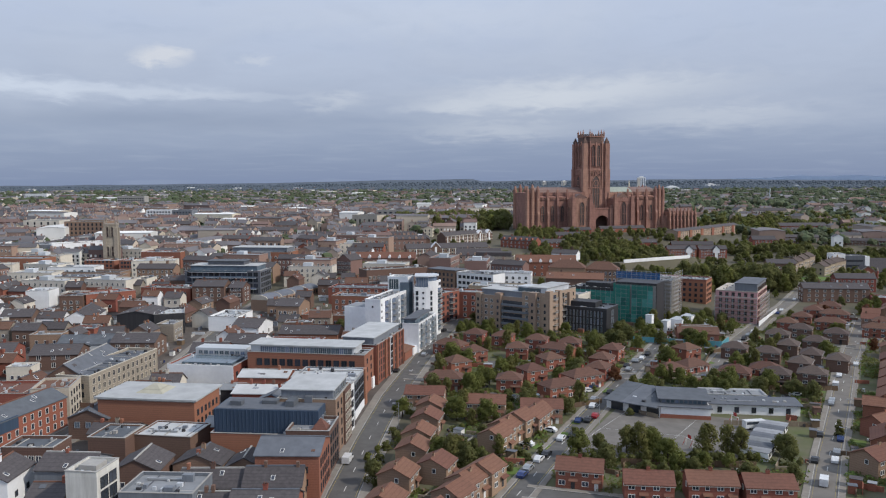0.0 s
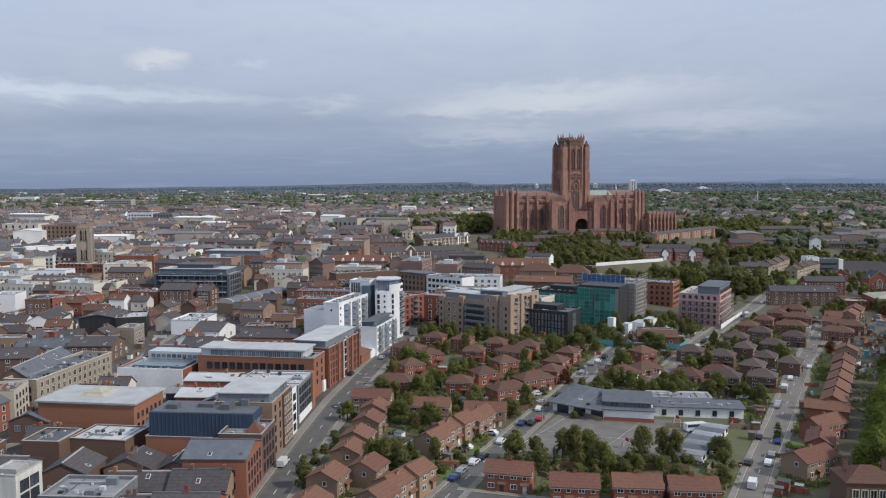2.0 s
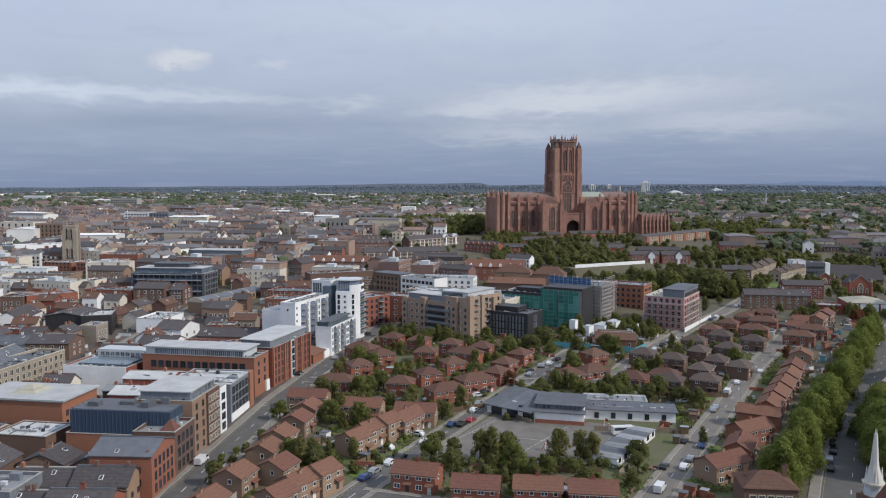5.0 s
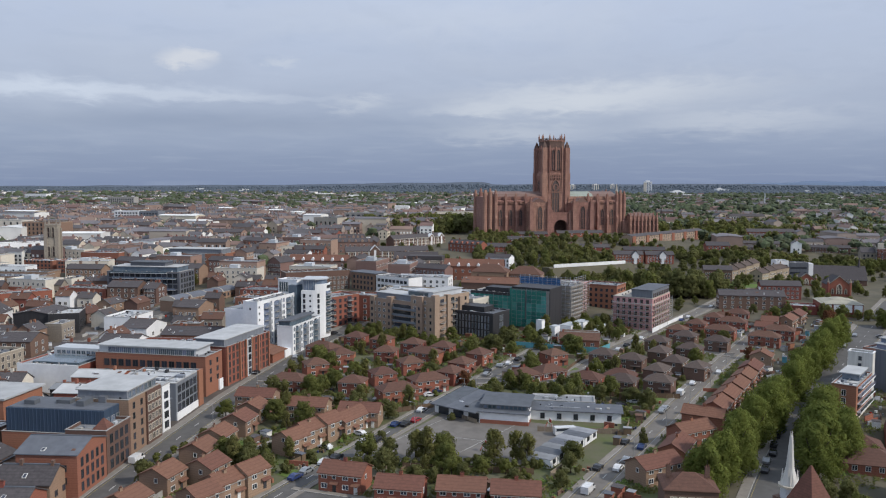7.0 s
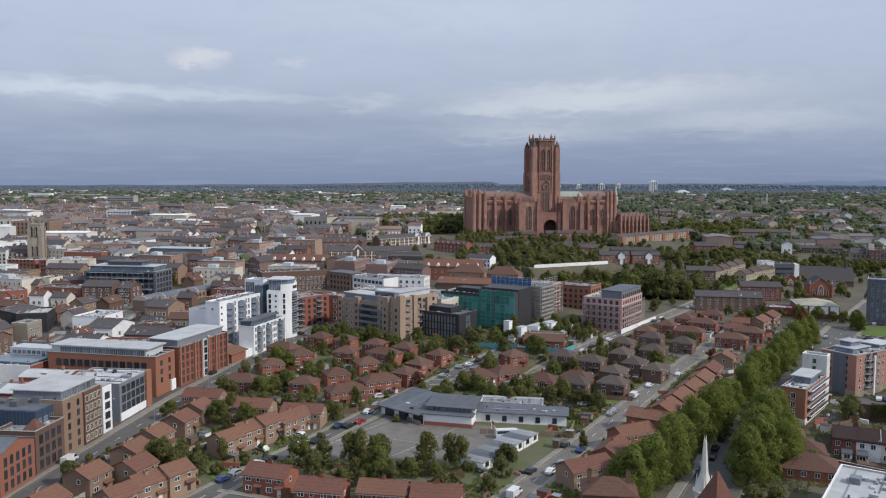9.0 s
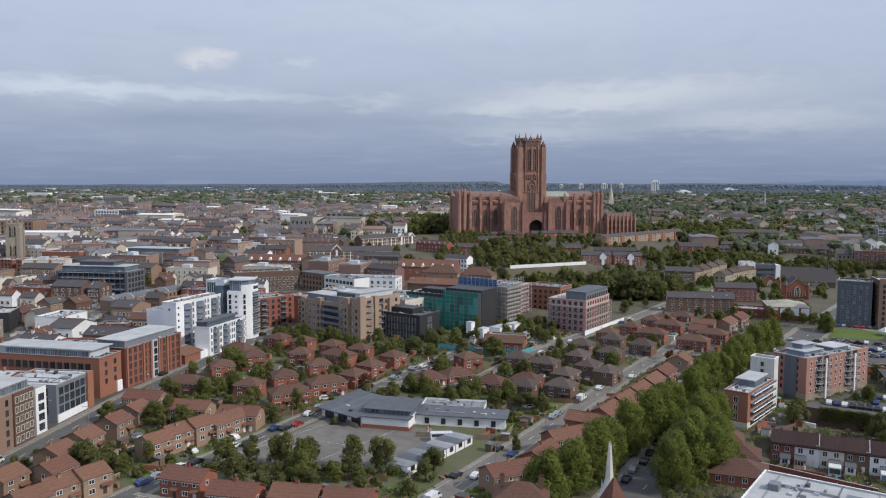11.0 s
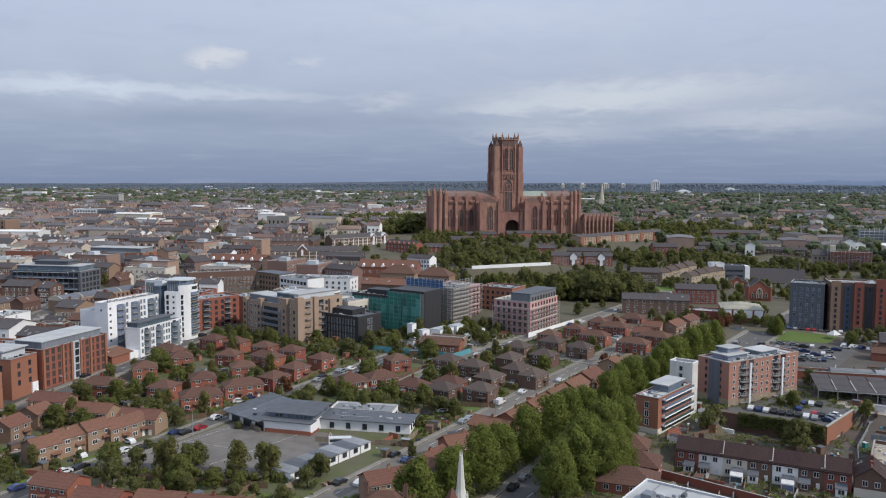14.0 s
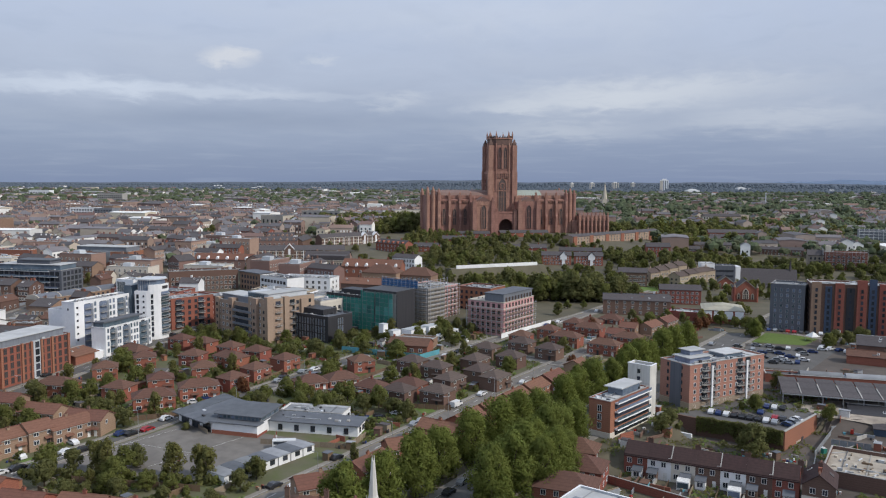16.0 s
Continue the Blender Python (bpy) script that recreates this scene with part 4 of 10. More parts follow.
            for (w, z0, z1, off) in ((5.6, 0, 59, a - 0.9), (5.0, 59, 84, b - 0.4), (4.0, 84, 86.5, b - 0.6)):
                g.box(sx * off - w / 2, sy * off - w / 2, z0, sx * off + w / 2, sy * off + w / 2, z1, S if z0 < 80 else "sandstone_dark")
            g.taper(sx * (b - 0.6), sy * (b - 0.6), 86.5, 90.0, 2.2, 0.4, "sandstone_dark", 4)
            part("corner_buttress", g, ob)
    for rot in (0, 90, 180, 270):
        m = pose(0, 0, 0, 0, 0, rot)
        for x in (-3.0, 3.0):
            part("belfry_window", lancet_mesh(3.6, 20.5, mullions=1), ob, at=m @ pose(x, -b, 61.8))
        for x in (-7.2, 7.2, 0):
            part("tower_rib", Geo().box(-0.55, -1.1, 40, 0.55, 0.2, 86, S) if x else Geo().box(-0.6, -0.9, 61, 0.6, 0.2, 85, S), ob, at=m @ pose(x, -b if not x else -b - 0.5, 0))
        part("lancet_window", lancet_mesh(8.5, 33.0, mullions=2), ob, at=m @ pose(0, -a, 19.5))
        g = Geo()
        for k in range(20):
            t0, t1 = 2 * math.pi * k / 20, 2 * math.pi * (k + 1) / 20
            g.face([(2.4 * math.cos(t0), 0, 2.4 * math.sin(t0)), (2.4 * math.cos(t1), 0, 2.4 * math.sin(t1)), (3.3 * math.cos(t1), 0, 3.3 * math.sin(t1)), (3.3 * math.cos(t0), 0, 3.3 * math.sin(t0))], S)
        part("rose_ring", g, ob, at=m @ pose(0, -a - 0.75, 45.0))
        for k in range(7):
            part("louvre", lancet_mesh(0.9, 4.5, mullions=0), ob, at=m @ pose(-6 + 2 * k, -a - 0.02, 52.5))
    # lady chapel beyond the east end
    g = Geo().box(82, -30, -4, 114, -14, 16, S)
    g.box(81.7, -30.3, 14.2, 114.3, -13.7, 14.9, S)
    battlement(g, 82, 114, -29.8, 16, S, 16)
    part("lady_chapel", g, ob)
    part("chapel_roof", Geo().prism([(-28.5, 16.1), (-15.5, 16.1), (-22, 19.5)], "x", 83, 113, "old_copper"), ob, "brown weathered metal roof")
    part("chapel_link", Geo().box(76, -24, -4, 82, -12, 12, S), ob)
    for k in range(8):
        x = 82 + 32 * k / 7
        part("buttress", buttress_mesh(1.5, 2.6, 17.5), ob, at=pose(x, -30, 0))
        part("pinnacle", pinnacle_mesh(1.1, 2.6), ob, at=pose(x, -30.2, 18))
        if k < 7:
            part("lancet_window", lancet_mesh(1.6, 9.5), ob, at=pose(x + 32 / 14, -30, 3.0))
    return ob


make_cathedral()

# ---- blocks along the street by the estate ----
def W(side, cols, rows, z0=1.0, dz=2.9, ww=1.2, wh=1.5, style="white", margin=1.0, **k):
    return (side, cols, rows, z0, dz, ww, wh, style, margin, k) if k else (side, cols, rows, z0, dz, ww, wh, style, margin)


def setback(ob, w, d, h, inset, top, mat, label="set-back top storey"):
    part("penthouse", Geo().box(inset, inset, h, w - inset, d - inset, h + top, mat), ob, label)
    part("penthouse_roof", Geo().box(inset - 0.5, inset - 0.5, h + top, w - inset + 0.5, d - inset + 0.5, h + top + 0.3, "flat_white"), ob)


def balconies(ob, xs, zs, y=0.0, wd=3.0, dp=1.3, mat="steel", rot=0, off=(0, 0)):
    key = ("balcony", wd, dp, mat)
    if key not in _cache:
        slab = Geo().box(-wd / 2, -dp, 0, wd / 2, 0, 0.18, "concrete")
        slab.box(-wd / 2 + 0.2, -0.05, 0.2, wd / 2 - 0.2, 0.05, 2.3, "glass")
        g = Geo().box(-wd / 2, -dp, 1.05, wd / 2, -dp + 0.06, 1.13, mat)
        for k in range(int(wd / 0.3) + 1):
            x = -wd / 2 + k * wd / int(wd / 0.3)
            g.box(x - 0.025, -dp, 0.18, x + 0.025, -dp + 0.05, 1.05, mat)
        for x in (-wd / 2, wd / 2 - 0.06):
            g.box(x, -dp, 1.05, x + 0.06, 0, 1.13, mat)
        _cache[key] = (slab.mesh("balcony"), g.mesh("railing"))
    for x in xs:
        for z in zs:
            b = part("balcony", _cache[key][0], ob, at=pose(off[0], off[1], 0, 0, 0, rot) @ pose(x, y, z))
            part("railing", _cache[key][1], b, "grey steel railing")["kind"] = "stuff"


def left_street():
    ob, w = block("flats", "orange brick corner flats with a grey metal roof", -29, 178, -28.5, 192, 15, 10.5, "orange_brick", "gable", 2.2, "y", "lead",
                  [W("front", 5, 3, 1.2, 3.0, 0.9, 2.0, "dark"), W("left", 3, 2, 3.5, 3.0, 1.0, 1.4, "dark")])
    ob, w = block("workshop", "brown brick workshop with tall dark windows", -28.8, 193, -28, 205.5, 11, 10.8, "brown_brick", "flat", wins=[W("front", 4, 3, 1.2, 3.3, 1.3, 2.2, "dark")])
    part("turret_roof", Geo().taper(w * 0.35, 3, 10.8, 13.5, 3.2, 0.2, "rust_tile", 4), ob, "small pyramid of red tiles")
    ob, w = block("flats", "tan and pink brick flats with a pale roof", -29, 207, -27.3, 225, 16, 15.2, "tan_brick", "flat", roofmat="flat_white",
                  wins=[W("front", 4, 5, 1.2, 2.85, 0.9, 1.6, "dark", 0.6), W("left", 2, 4, 3.2, 2.85, 0.9, 1.3, "dark")], parapet=0.4, plant=1)
    setback(ob, w, 16, 15.2, 0.9, 2.6, "grey_clad")
    put_windows(ob, "front", w, 16, 7, 1, 15.7, 3, 1.6, 1.7, "sky", 1.2, out=-0.9)
    part("brick_bay", Geo().box(9.2, -0.5, 0, 17.6, 0.2, 15.4, "brown_brick"), ob, "brown brick bay")
    for k in range(4):
        for z in range(5):
            part("window", window_mesh(1.1, 1.6, "stone"), ob, at=pose(10.4 + 2.0 * k, -0.5, 1.2 + 2.85 * z))
    ob, w = block("flats", "slim white rendered stair tower with narrow windows", -27.4, 226.5, -26.8, 231, 8, 13.5, "white_render", "flat", wins=[W("front", 2, 4, 1.2, 3.0, 0.9, 1.9, "dark")])
    ob, w = block("flats", "grey clad flats with a wide white flat roof", -27.6, 238, -26, 257, 20, 11.6, "grey_clad", "flat", roofmat="flat_white",
                  wins=[W("front", 6, 3, 2.8, 2.9, 1.9, 2.1, "dark"), W("left", 3, 3, 2.8, 2.9, 2.2, 2.2, "dark")], parapet=0.35, plant=1)
    part("arcade", Geo().box(0.3, -0.25, 0, w - 0.3, 0.1, 2.5, "white_render"), ob, "white ground floor arcade")
    part("end_bay", Geo().box(w - 3.2, -0.6, 0, w + 0.1, 0.2, 12.2, "orange_brick"), ob, "orange brick bay")
    # long brick block with a glazed top, end wall to the street
    ob, w = block("flats", "orange brick apartment block with a long glazed top storey", -27, 264.5, -25, 276.5, 42, 13.6, "orange_brick", "flat", roofmat="flat_grey",
                  wins=[W("front", 2, 3, 4.5, 3.0, 1.0, 1.6, "dark"), W("left", 13, 3, 2.6, 3.5, 1.8, 2.2, "dark", margin=3)], parapet=0.4)
    part("glazed_storey", Geo().box(0.8, 4, 13.6, w - 0.8, 41, 16.3, "pale_clad"), ob, "pale glazed top storey")
    part("top_roof", Geo().box(0.2, 3, 16.3, w - 0.2, 41.8, 16.7, "flat_white"), ob)
    put_windows(ob, "left", w, 42, 22, 1, 14.0, 3, 1.3, 1.9, "sky", 4.5, out=-0.8)
    part("white_bay", Geo().box(w - 3, -0.5, 0, w - 0.3, 0.1, 4.0, "white_render"), ob, "white ground floor entrance")
    ob, w = block("flats", "red brick flats with tall recessed dark windows", -24, 278, -16, 309.5, 15, 14.0, "red_brick", "flat", roofmat="flat_grey",
                  wins=[W("front", 11, 5, 1.0, 2.75, 1.25, 2.0, "void"), W("left", 3, 4, 2.0, 2.75, 1.2, 1.8, "dark")], parapet=0.4)
    setback(ob, w, 15, 14.0, 1.6, 2.6, "grey_clad")
    part("white_bay", Geo().box(14.5, -0.35, 0, 17.6, 0.2, 14.6, "pale_clad"), ob, "pale stair bay")
    put_windows(ob, "front", w, 15, 1, 5, 1.0, 2.75, 1.6, 2.0, "dark", 15, out=0.36)
    for x in (0.6, 9.6, 13.8, 18.4, 23.5, 31.4):
        part("brick_pier", Geo().box(x - 0.45, -0.5, 0, x + 0.45, 0.1, 14.6, "orange_brick"), ob, "orange brick pier")
    block("garage", "low brick garage with a shallow rust tile roof", -15.5, 312, -12.5, 324, 16, 3.6, "orange_brick", "gable", 1.6, "x", "rust_tile")


def white_flats():
    # long slab with three bays of recessed balconies
    ob, w = block("white_flats", "bright white rendered apartment slab with glazed balcony bays", -26.8, 332.5, -17.0, 362.5, 7.2, 21.0, "white_render", "flat", roofmat="flat_grey", parapet=0.5, coping="white_render",
                  wins=[W("left", 1, 1, 18.0, 2.9, 0.5, 0.7, "dark", margin=3)])
    part("rear_wing", Geo().box(2.5, 7.6, -1, 15, 18.0, 17.6, "white_render"), ob, "white rear wing")
    part("wing_roof", Geo().box(2.9, 8.0, 17.6, 14.6, 17.6, 17.75, "flat_grey"), ob)
    # solid dark strip in place of the shaded gap between slab and wing
    part("wing_gap", Geo().box(3.2, 7.1, -1, 14, 7.7, 16.8, "dark_frame"), ob, "dark strip painted as the shade between wings")
    for x, ww in ((7.0, 4.0), (15.5, 4.4), (25.5, 4.0)):
        part("glazed_bay", Geo().box(x - ww / 2, -0.08, 1.0, x + ww / 2, 0.05, 20.0, "sky_glass"), ob, "recessed glazed balcony bay")
        part("bay_mullion", Geo().box(x + ww / 2 - 0.15, -1.3, 1.0, x + ww / 2, 0.0, 20.2, "white_render"), ob, "white fin")
        balconies(ob, (x - 0.1,), [1.4 + 2.75 * k for k in range(7)], 0, 3.4)
    for x in (1.4, 11.0, 19.5, 21.5, 29.0):
        for k in range(7):
            part("window", window_mesh(0.7 if x < 2 else 1.0, 0.7 if x < 2 else 1.7, "dark" if x < 2 else "sky"), ob, at=pose(x, 0, 2.2 + 2.75 * k))
    part("stair_glass", Geo().box(w - 0.8, -1.2, 0, w + 4.6, 3.0, 25.0, "sky_glass"), ob, "dark glazed stair strip")
    # roof box beside the stair
    ob, w = block("white_flats", "white rendered rear apartment tower with a glazed corner", -26.1, 367.6, -16.6, 364.6, 8, 26.0, "white_render", "flat", parapet=0.5, coping="white_render", roofmat="flat_grey")
    part("corner_glass", Geo().box(0.6, -0.12, 20.8, 5.4, 0.05, 25.4, "sky_glass"), ob, "gridded glass corner")
    for k in range(5):
        part("glazing_bar", Geo().box(0.6 + 1.15 * k, -0.2, 20.8, 0.75 + 1.15 * k, -0.1, 25.4, "white_frame"), ob)
    # low front wing
    ob, w = block("white_flats", "white rendered low apartment wing with balconies", -10.4, 326.4, -3.6, 354.2, 7.2, 11.8, "white_render", "flat", roofmat="flat_grey", parapet=0.5, coping="white_render")
    for x, ww in ((4.2, 3.0), (12.0, 3.6), (23.0, 5.0)):
        part("glazed_bay", Geo().box(x - ww / 2, -0.08, 1.2, x + ww / 2, 0.05, 11.3, "sky_glass"), ob, "recessed glazed balcony bay")
        part("bay_mullion", Geo().box(x + ww / 2 - 0.15, -1.2, 0.6, x + ww / 2, 0.0, 11.6, "white_render"), ob, "white fin")
        balconies(ob, (x - 0.1,), [1.4 + 2.75 * k for k in range(4)], 0, 2.6)
    for x in (1.5, 7.2, 8.6, 15.5, 17.5, 19.2, 27.2):
        for k in range(4):
            part("window", window_mesh(0.9, 1.6, "sky"), ob, at=pose(x, 0, 1.8 + 2.75 * k))
    part("penthouse", Geo().box(0.6, 1.6, 11.8, w - 6, 6.6, 14.0, "sky_glass"), ob, "glazed set-back storey")
    part("penthouse_roof", Geo().prism([(1.0, 14.0), (7.0, 14.0), (7.0, 14.25), (1.0, 14.7)], "x", 0.2, w - 4.5, "lead"), ob, "grey metal roof")
    for k in range(7):
        part("terrace_rail_post", Geo().box(1 + 4 * k, 0.2, 11.8, 1.1 + 4 * k, 0.3, 13.1, "steel"), ob)
    part("entrance_block", Geo().box(-5.0, 1.0, -1, 0.05, 6.5, 3.2, "white_render"), ob, "low white entrance block")
    # tower with a rounded glazed corner
    x, y = -13.5, 359.3
    ob = thing("white_tower", pose(x, y, base_z(x, y)), "white rendered apartment tower with a rounded glazed corner", "building")
    claim(pose(x, y, 0), 13, 16)
    plan = [(0, 0), (5.5, -0.1), (7.2, 0.2), (8.7, 1.0), (10.0, 2.1), (11.2, 3.7), (11.9, 5.5), (12.2, 7.4), (11.9, 9.2), (10.8, 11.0), (9.0, 12.2), (0, 12.4)]
    part("wall", Geo().prism(plan, "z", -1, 22.4, "white_render"), ob)
    part("fin_wall", Geo().prism([(6.4, 0.0), *plan[2:9], (11.3, 8.9), (11.5, 7.4), (10.4, 4.4), (8.2, 1.6), (6.4, 0.5)], "z", 22.4, 25.2, "white_render"), ob, "raised white screen wall")
    part("screen_slot", Geo().prism([(11.28, 3.7), (11.98, 5.5), (12.28, 7.4), (12.1, 7.4), (11.8, 5.6), (11.1, 3.8)], "z", 23.0, 24.4, "dark_frame"), ob, "dark slot in the screen")
    part("glazed_top", Geo().prism([(0.8, 1.5), (6.4, 1.3), (9.0, 3.0), (10.4, 5.4), (10.6, 8.4), (9.0, 11.2), (0.8, 11.6)], "z", 22.4, 27.2, "sky_glass"), ob, "glazed top storey")
    for k in range(6):
        part("top_mullion", Geo().box(1.0 + 1.1 * k, 1.2, 22.4, 1.12 + 1.1 * k, 1.5, 27.2, "steel"), ob)
    part("roof", Geo().prism([(0.2, 0.6), (6.6, 0.4), (9.8, 2.4), (11.2, 5.2), (11.4, 8.6), (9.6, 12.0), (0.2, 12.2)], "z", 27.2, 27.75, "pale_clad"), ob, "oversailing pale roof")
    rim = [(11.0, 3.3), (11.2, 3.7), (11.9, 5.5), (12.2, 7.4), (11.9, 9.2), (10.8, 11.0)]
    for k in range(8):
        for dz, th, out, mat, nm, lab in ((0.0, 1.9, 0.10, "sky_glass", "curved_window", "curved band of glazing"), (-0.1, 0.16, 0.9, "concrete", "balcony_slab", ""), (0.75, 0.14, 0.9, "steel", "balcony_rail", "")):
            outer = [(px + out, py - out * 0.3) for px, py in rim]
            inner = [(px - 0.2, py) for px, py in reversed(rim)]
            part(nm, Geo().prism(outer + inner, "z", 2.4 + 2.5 * k + dz, 2.4 + 2.5 * k + dz + th, mat), ob, lab)
    for k in range(8):
        part("window", window_mesh(0.9, 1.7, "dark"), ob, at=pose(1.4, -0.03, 1.6 + 2.5 * k))
        part("window", window_mesh(0.6, 0.7, "dark"), ob, at=pose(4.2, -0.08, 2.2 + 2.5 * k))
        part("window", window_mesh(0.8, 1.7, "dark"), ob, at=pose(7.9, 0.55, 1.6 + 2.5 * k, 0, 0, 28))


left_street()
white_flats()


# ---- old works and offices west of the street ----
def workshop(x, y, x2, y2, d, h, rise, ridge, wall, rm, stacks=0):
    ob, w = block("workshop", "slate-roofed %s workshop among back yards" % {"tan_brick": "tan brick", "white_render": "white rendered", "brown_brick": "brown brick", "red_brick": "red brick", "grey_clad": "grey clad", "stone": "stone", "orange_brick": "orange brick", "black_clad": "dark clad"}[wall],
                  x, y, x2, y2, d, h, wall, "gable", rise, ridge, rm, [W("front", 3, 1, 2.4, 3, 1.0, 1.2, "white"), W("right", 2, 1, 2.4, 3, 1.0, 1.2, "dark")], "workshop", stacks)


def city_block(x, y, x2, y2, d, h, wall, roof, rm, cols, rows):
    wins = [W("front", max(3, round(cols * 0.75)), rows, 1.2, 3.0, 1.4, 1.7, "white"), W("right", 2, rows, 1.2, 3.0, 1.4, 1.6, "white", 2.0)] if cols else []
    words = {"red_brick": "red brick", "brown_brick": "brown brick", "white_render": "white rendered", "tan_brick": "tan brick", "orange_brick": "orange brick", "pale_clad": "pale clad", "buff_brick": "buff brick"}[wall]
    block("city_block", "%s city block with a %s roof" % (words, "flat" if roof == "flat" else "pitched slate"), x, y, x2, y2, d, h, wall, roof, 2.8, "x", rm, wins, "building", 2 if roof == "gable" else 0, plant=1 if roof == "flat" else 0)



def west_side():
    # navy-clad box on a brick base
    ob, w = block("office", "brick base carrying a navy blue metal-clad upper storey", -61, 201.5, -31, 198.5, 13, 8.2, "orange_brick", "flat", parapet=0.3)
    part("clad_box", Geo().box(0.6, 1.2, 8.2, w - 1.6, 12.4, 14.6, "navy_clad"), ob, "navy blue standing-seam box")
    part("clad_box_roof", Geo().box(1.0, 1.6, 14.6, w - 2.0, 12.0, 14.75, "lead"), ob)
    for k in range(26):
        part("cladding_seam", Geo().box(1.0 + k * (w - 3) / 26, 1.08, 8.3, 1.1 + k * (w - 3) / 26, 1.2, 14.55, "navy_clad"), ob)
    put_windows(ob, "right", w, 13, 4, 1, 10.5, 3, 1.4, 1.8, "sky", 1.5, out=-1.58)
    for k, (x, y, a, b, h) in enumerate(((4, 4, 3, 2.5, 1.2), (12, 6, 4, 3, 1.0), (19, 4, 2.2, 5, 1.5), (23, 8, 2, 2, 1.8))):
        part("roof_plant", Geo().box(x, y, 14.7, x + a, y + b, 14.7 + h, "lead"), ob, "grey roof plant")
    # big brick hall with a pale roof and a low dome
    ob, w = block("brick_hall", "tall plain red brick hall with a pale flat roof", -99.5, 222.5, -70.5, 218.5, 17, 11.4, "orange_brick", "flat", parapet=0.25, roofmat="flat_white", wins=[W("right", 6, 3, 1.5, 3, 0.9, 1.6, "dark")])
    part("roof_slab", Geo().box(-0.8, -0.5, 12.0, w + 0.8, 17.5, 12.5, "flat_white"), ob, "wide pale roof slab")
    part("clerestory", Geo().box(0.4, 0.4, 11.4, w - 0.4, 16.6, 12.0, "glass"), ob)
    part("roof_dome", Geo().taper(w * 0.45, 9, 12.5, 14.3, 6.0, 1.4, "pale_roof", 4), ob, "low pale green hipped lantern roof")
    # white-walled works with blue roof glazing
    ob, w = block("warehouse", "brick warehouse with one blank white end wall", -96, 270, -72, 266, 26, 9.6, "red_brick", "flat", parapet=0.4, wins=[W("right", 7, 2, 2.0, 3.6, 1.4, 2.0, "dark")])
    part("white_wall", Geo().box(0.05, -0.25, 0, w - 0.05, 0.02, 10.2, "white_render"), ob, "blank white rendered wall")
    part("roof_glazing", Geo().box(4, 3, 9.6, w - 2, 14, 10.4, "sky_glass"), ob, "blue roof glazing")
    part("roof_store", Geo().box(2, 17, 9.6, w - 3, 24, 12.4, "pale_clad"), ob, "pale clad roof storey")
    put_windows(ob, "front", w, 26, 9, 1, 10.2, 3, 1.4, 1.2, "sky", 3, out=-17.0)
    # dark shed with white roof
    ob, w = block("office", "dark grey clad works with a white roof", -153, 366, -135, 366, 20, 9.2, "black_clad", "gable", 1.6, "y", "slate", [W("right", 6, 2, 1.2, 3.2, 1.8, 1.6, "sky")])
    block("office", "dark grey clad works with a white roof", -134.9, 364, -122, 368, 18, 9.0, "black_clad", "flat", roofmat="flat_white", wins=[W("front", 4, 2, 1.2, 3.0, 1.6, 1.6, "dark"), W("right", 5, 2, 1.2, 3.0, 1.6, 1.6, "dark")])
    ob, w = block("gabled_hall", "white rendered gable-ended hall with a slate roof", -181, 371, -168, 373, 26, 6.2, "white_render", "gable", 3.6, "y", "slate")
    part("door", Geo().box(5.0, -0.12, 0, 8.0, 0.05, 4.2, "dark_frame"), ob, "tall dark double door")
    for x in (2.6, 10.4):
        part("window", window_mesh(1.0, 1.6, "dark"), ob, at=pose(x, 0, 3.0))
    # stone street front
    block("stone_terrace", "soot-stained pale stone commercial terrace", -117, 256, -110, 299, 12, 8.6, "stone", "flat", parapet=0.9, coping="pale_stone",
          wins=[W("front", 14, 3, 0.8, 2.8, 1.3, 1.8, "stone"), W("left", 3, 2, 2.4, 2.8, 1.2, 1.6, "dark")], roofmat="lead")
    ob, w = block("mansard_terrace", "stone building with a grey mansard roof", -134, 262, -122, 262, 34, 8.0, "brown_brick", "gable", 4.0, "y", "lead", [W("left", 8, 2, 1.0, 3.2, 1.2, 1.7, "white")])
    block("stone_house", "pale blank stone gable end beside the street", -128, 240, -117, 242, 14, 9.0, "pale_stone", "flat", wins=[W("right", 4, 3, 0.8, 2.8, 1.0, 1.5, "dark")], roofmat="rust_tile")
    block("brick_works", "long red brick works with a flat red roof", -168, 243, -129, 244, 16, 6.6, "red_brick", "flat", roofmat="rust_tile", wins=[W("front", 10, 1, 2.6, 3, 1.5, 1.5, "white")])
    ob, w = block("flats", "red brick flats with a blue-grey clad top floor", -121, 203, -114, 234, 11, 9.2, "red_brick", "gable", 2.6, "x", "lead", [W("front", 10, 3, 1.0, 2.8, 1.0, 1.6, "white"), W("left", 3, 3, 1.0, 2.8, 1.0, 1.5, "white")])
    part("clad_bay", Geo().box(2, -0.2, 6.0, 12, 0.1, 9.6, "navy_clad"), ob, "navy clad upper bay")
    block("brick_office", "brown brick office with white paned windows", -110, 191.5, -97, 191, 9, 7.6, "brown_brick", "flat", wins=[W("front", 6, 2, 1.4, 3.0, 1.3, 1.7, "white"), W("right", 3, 2, 1.4, 3.0, 1.2, 1.7, "white")], roofmat="lead")
    ob, w = block("stair_tower", "white rendered stair tower with a glazed corner", -79, 160, -72, 159, 8.5, 13.2, "stained_render", "flat", parapet=0.8, coping="concrete", wins=[W("right", 2, 4, 1.0, 3.0, 2.6, 2.3, "dark")])
    part("roof_box", Geo().box(1.5, 2.5, 13.2, 5.5, 6.5, 14.4, "concrete"), ob)
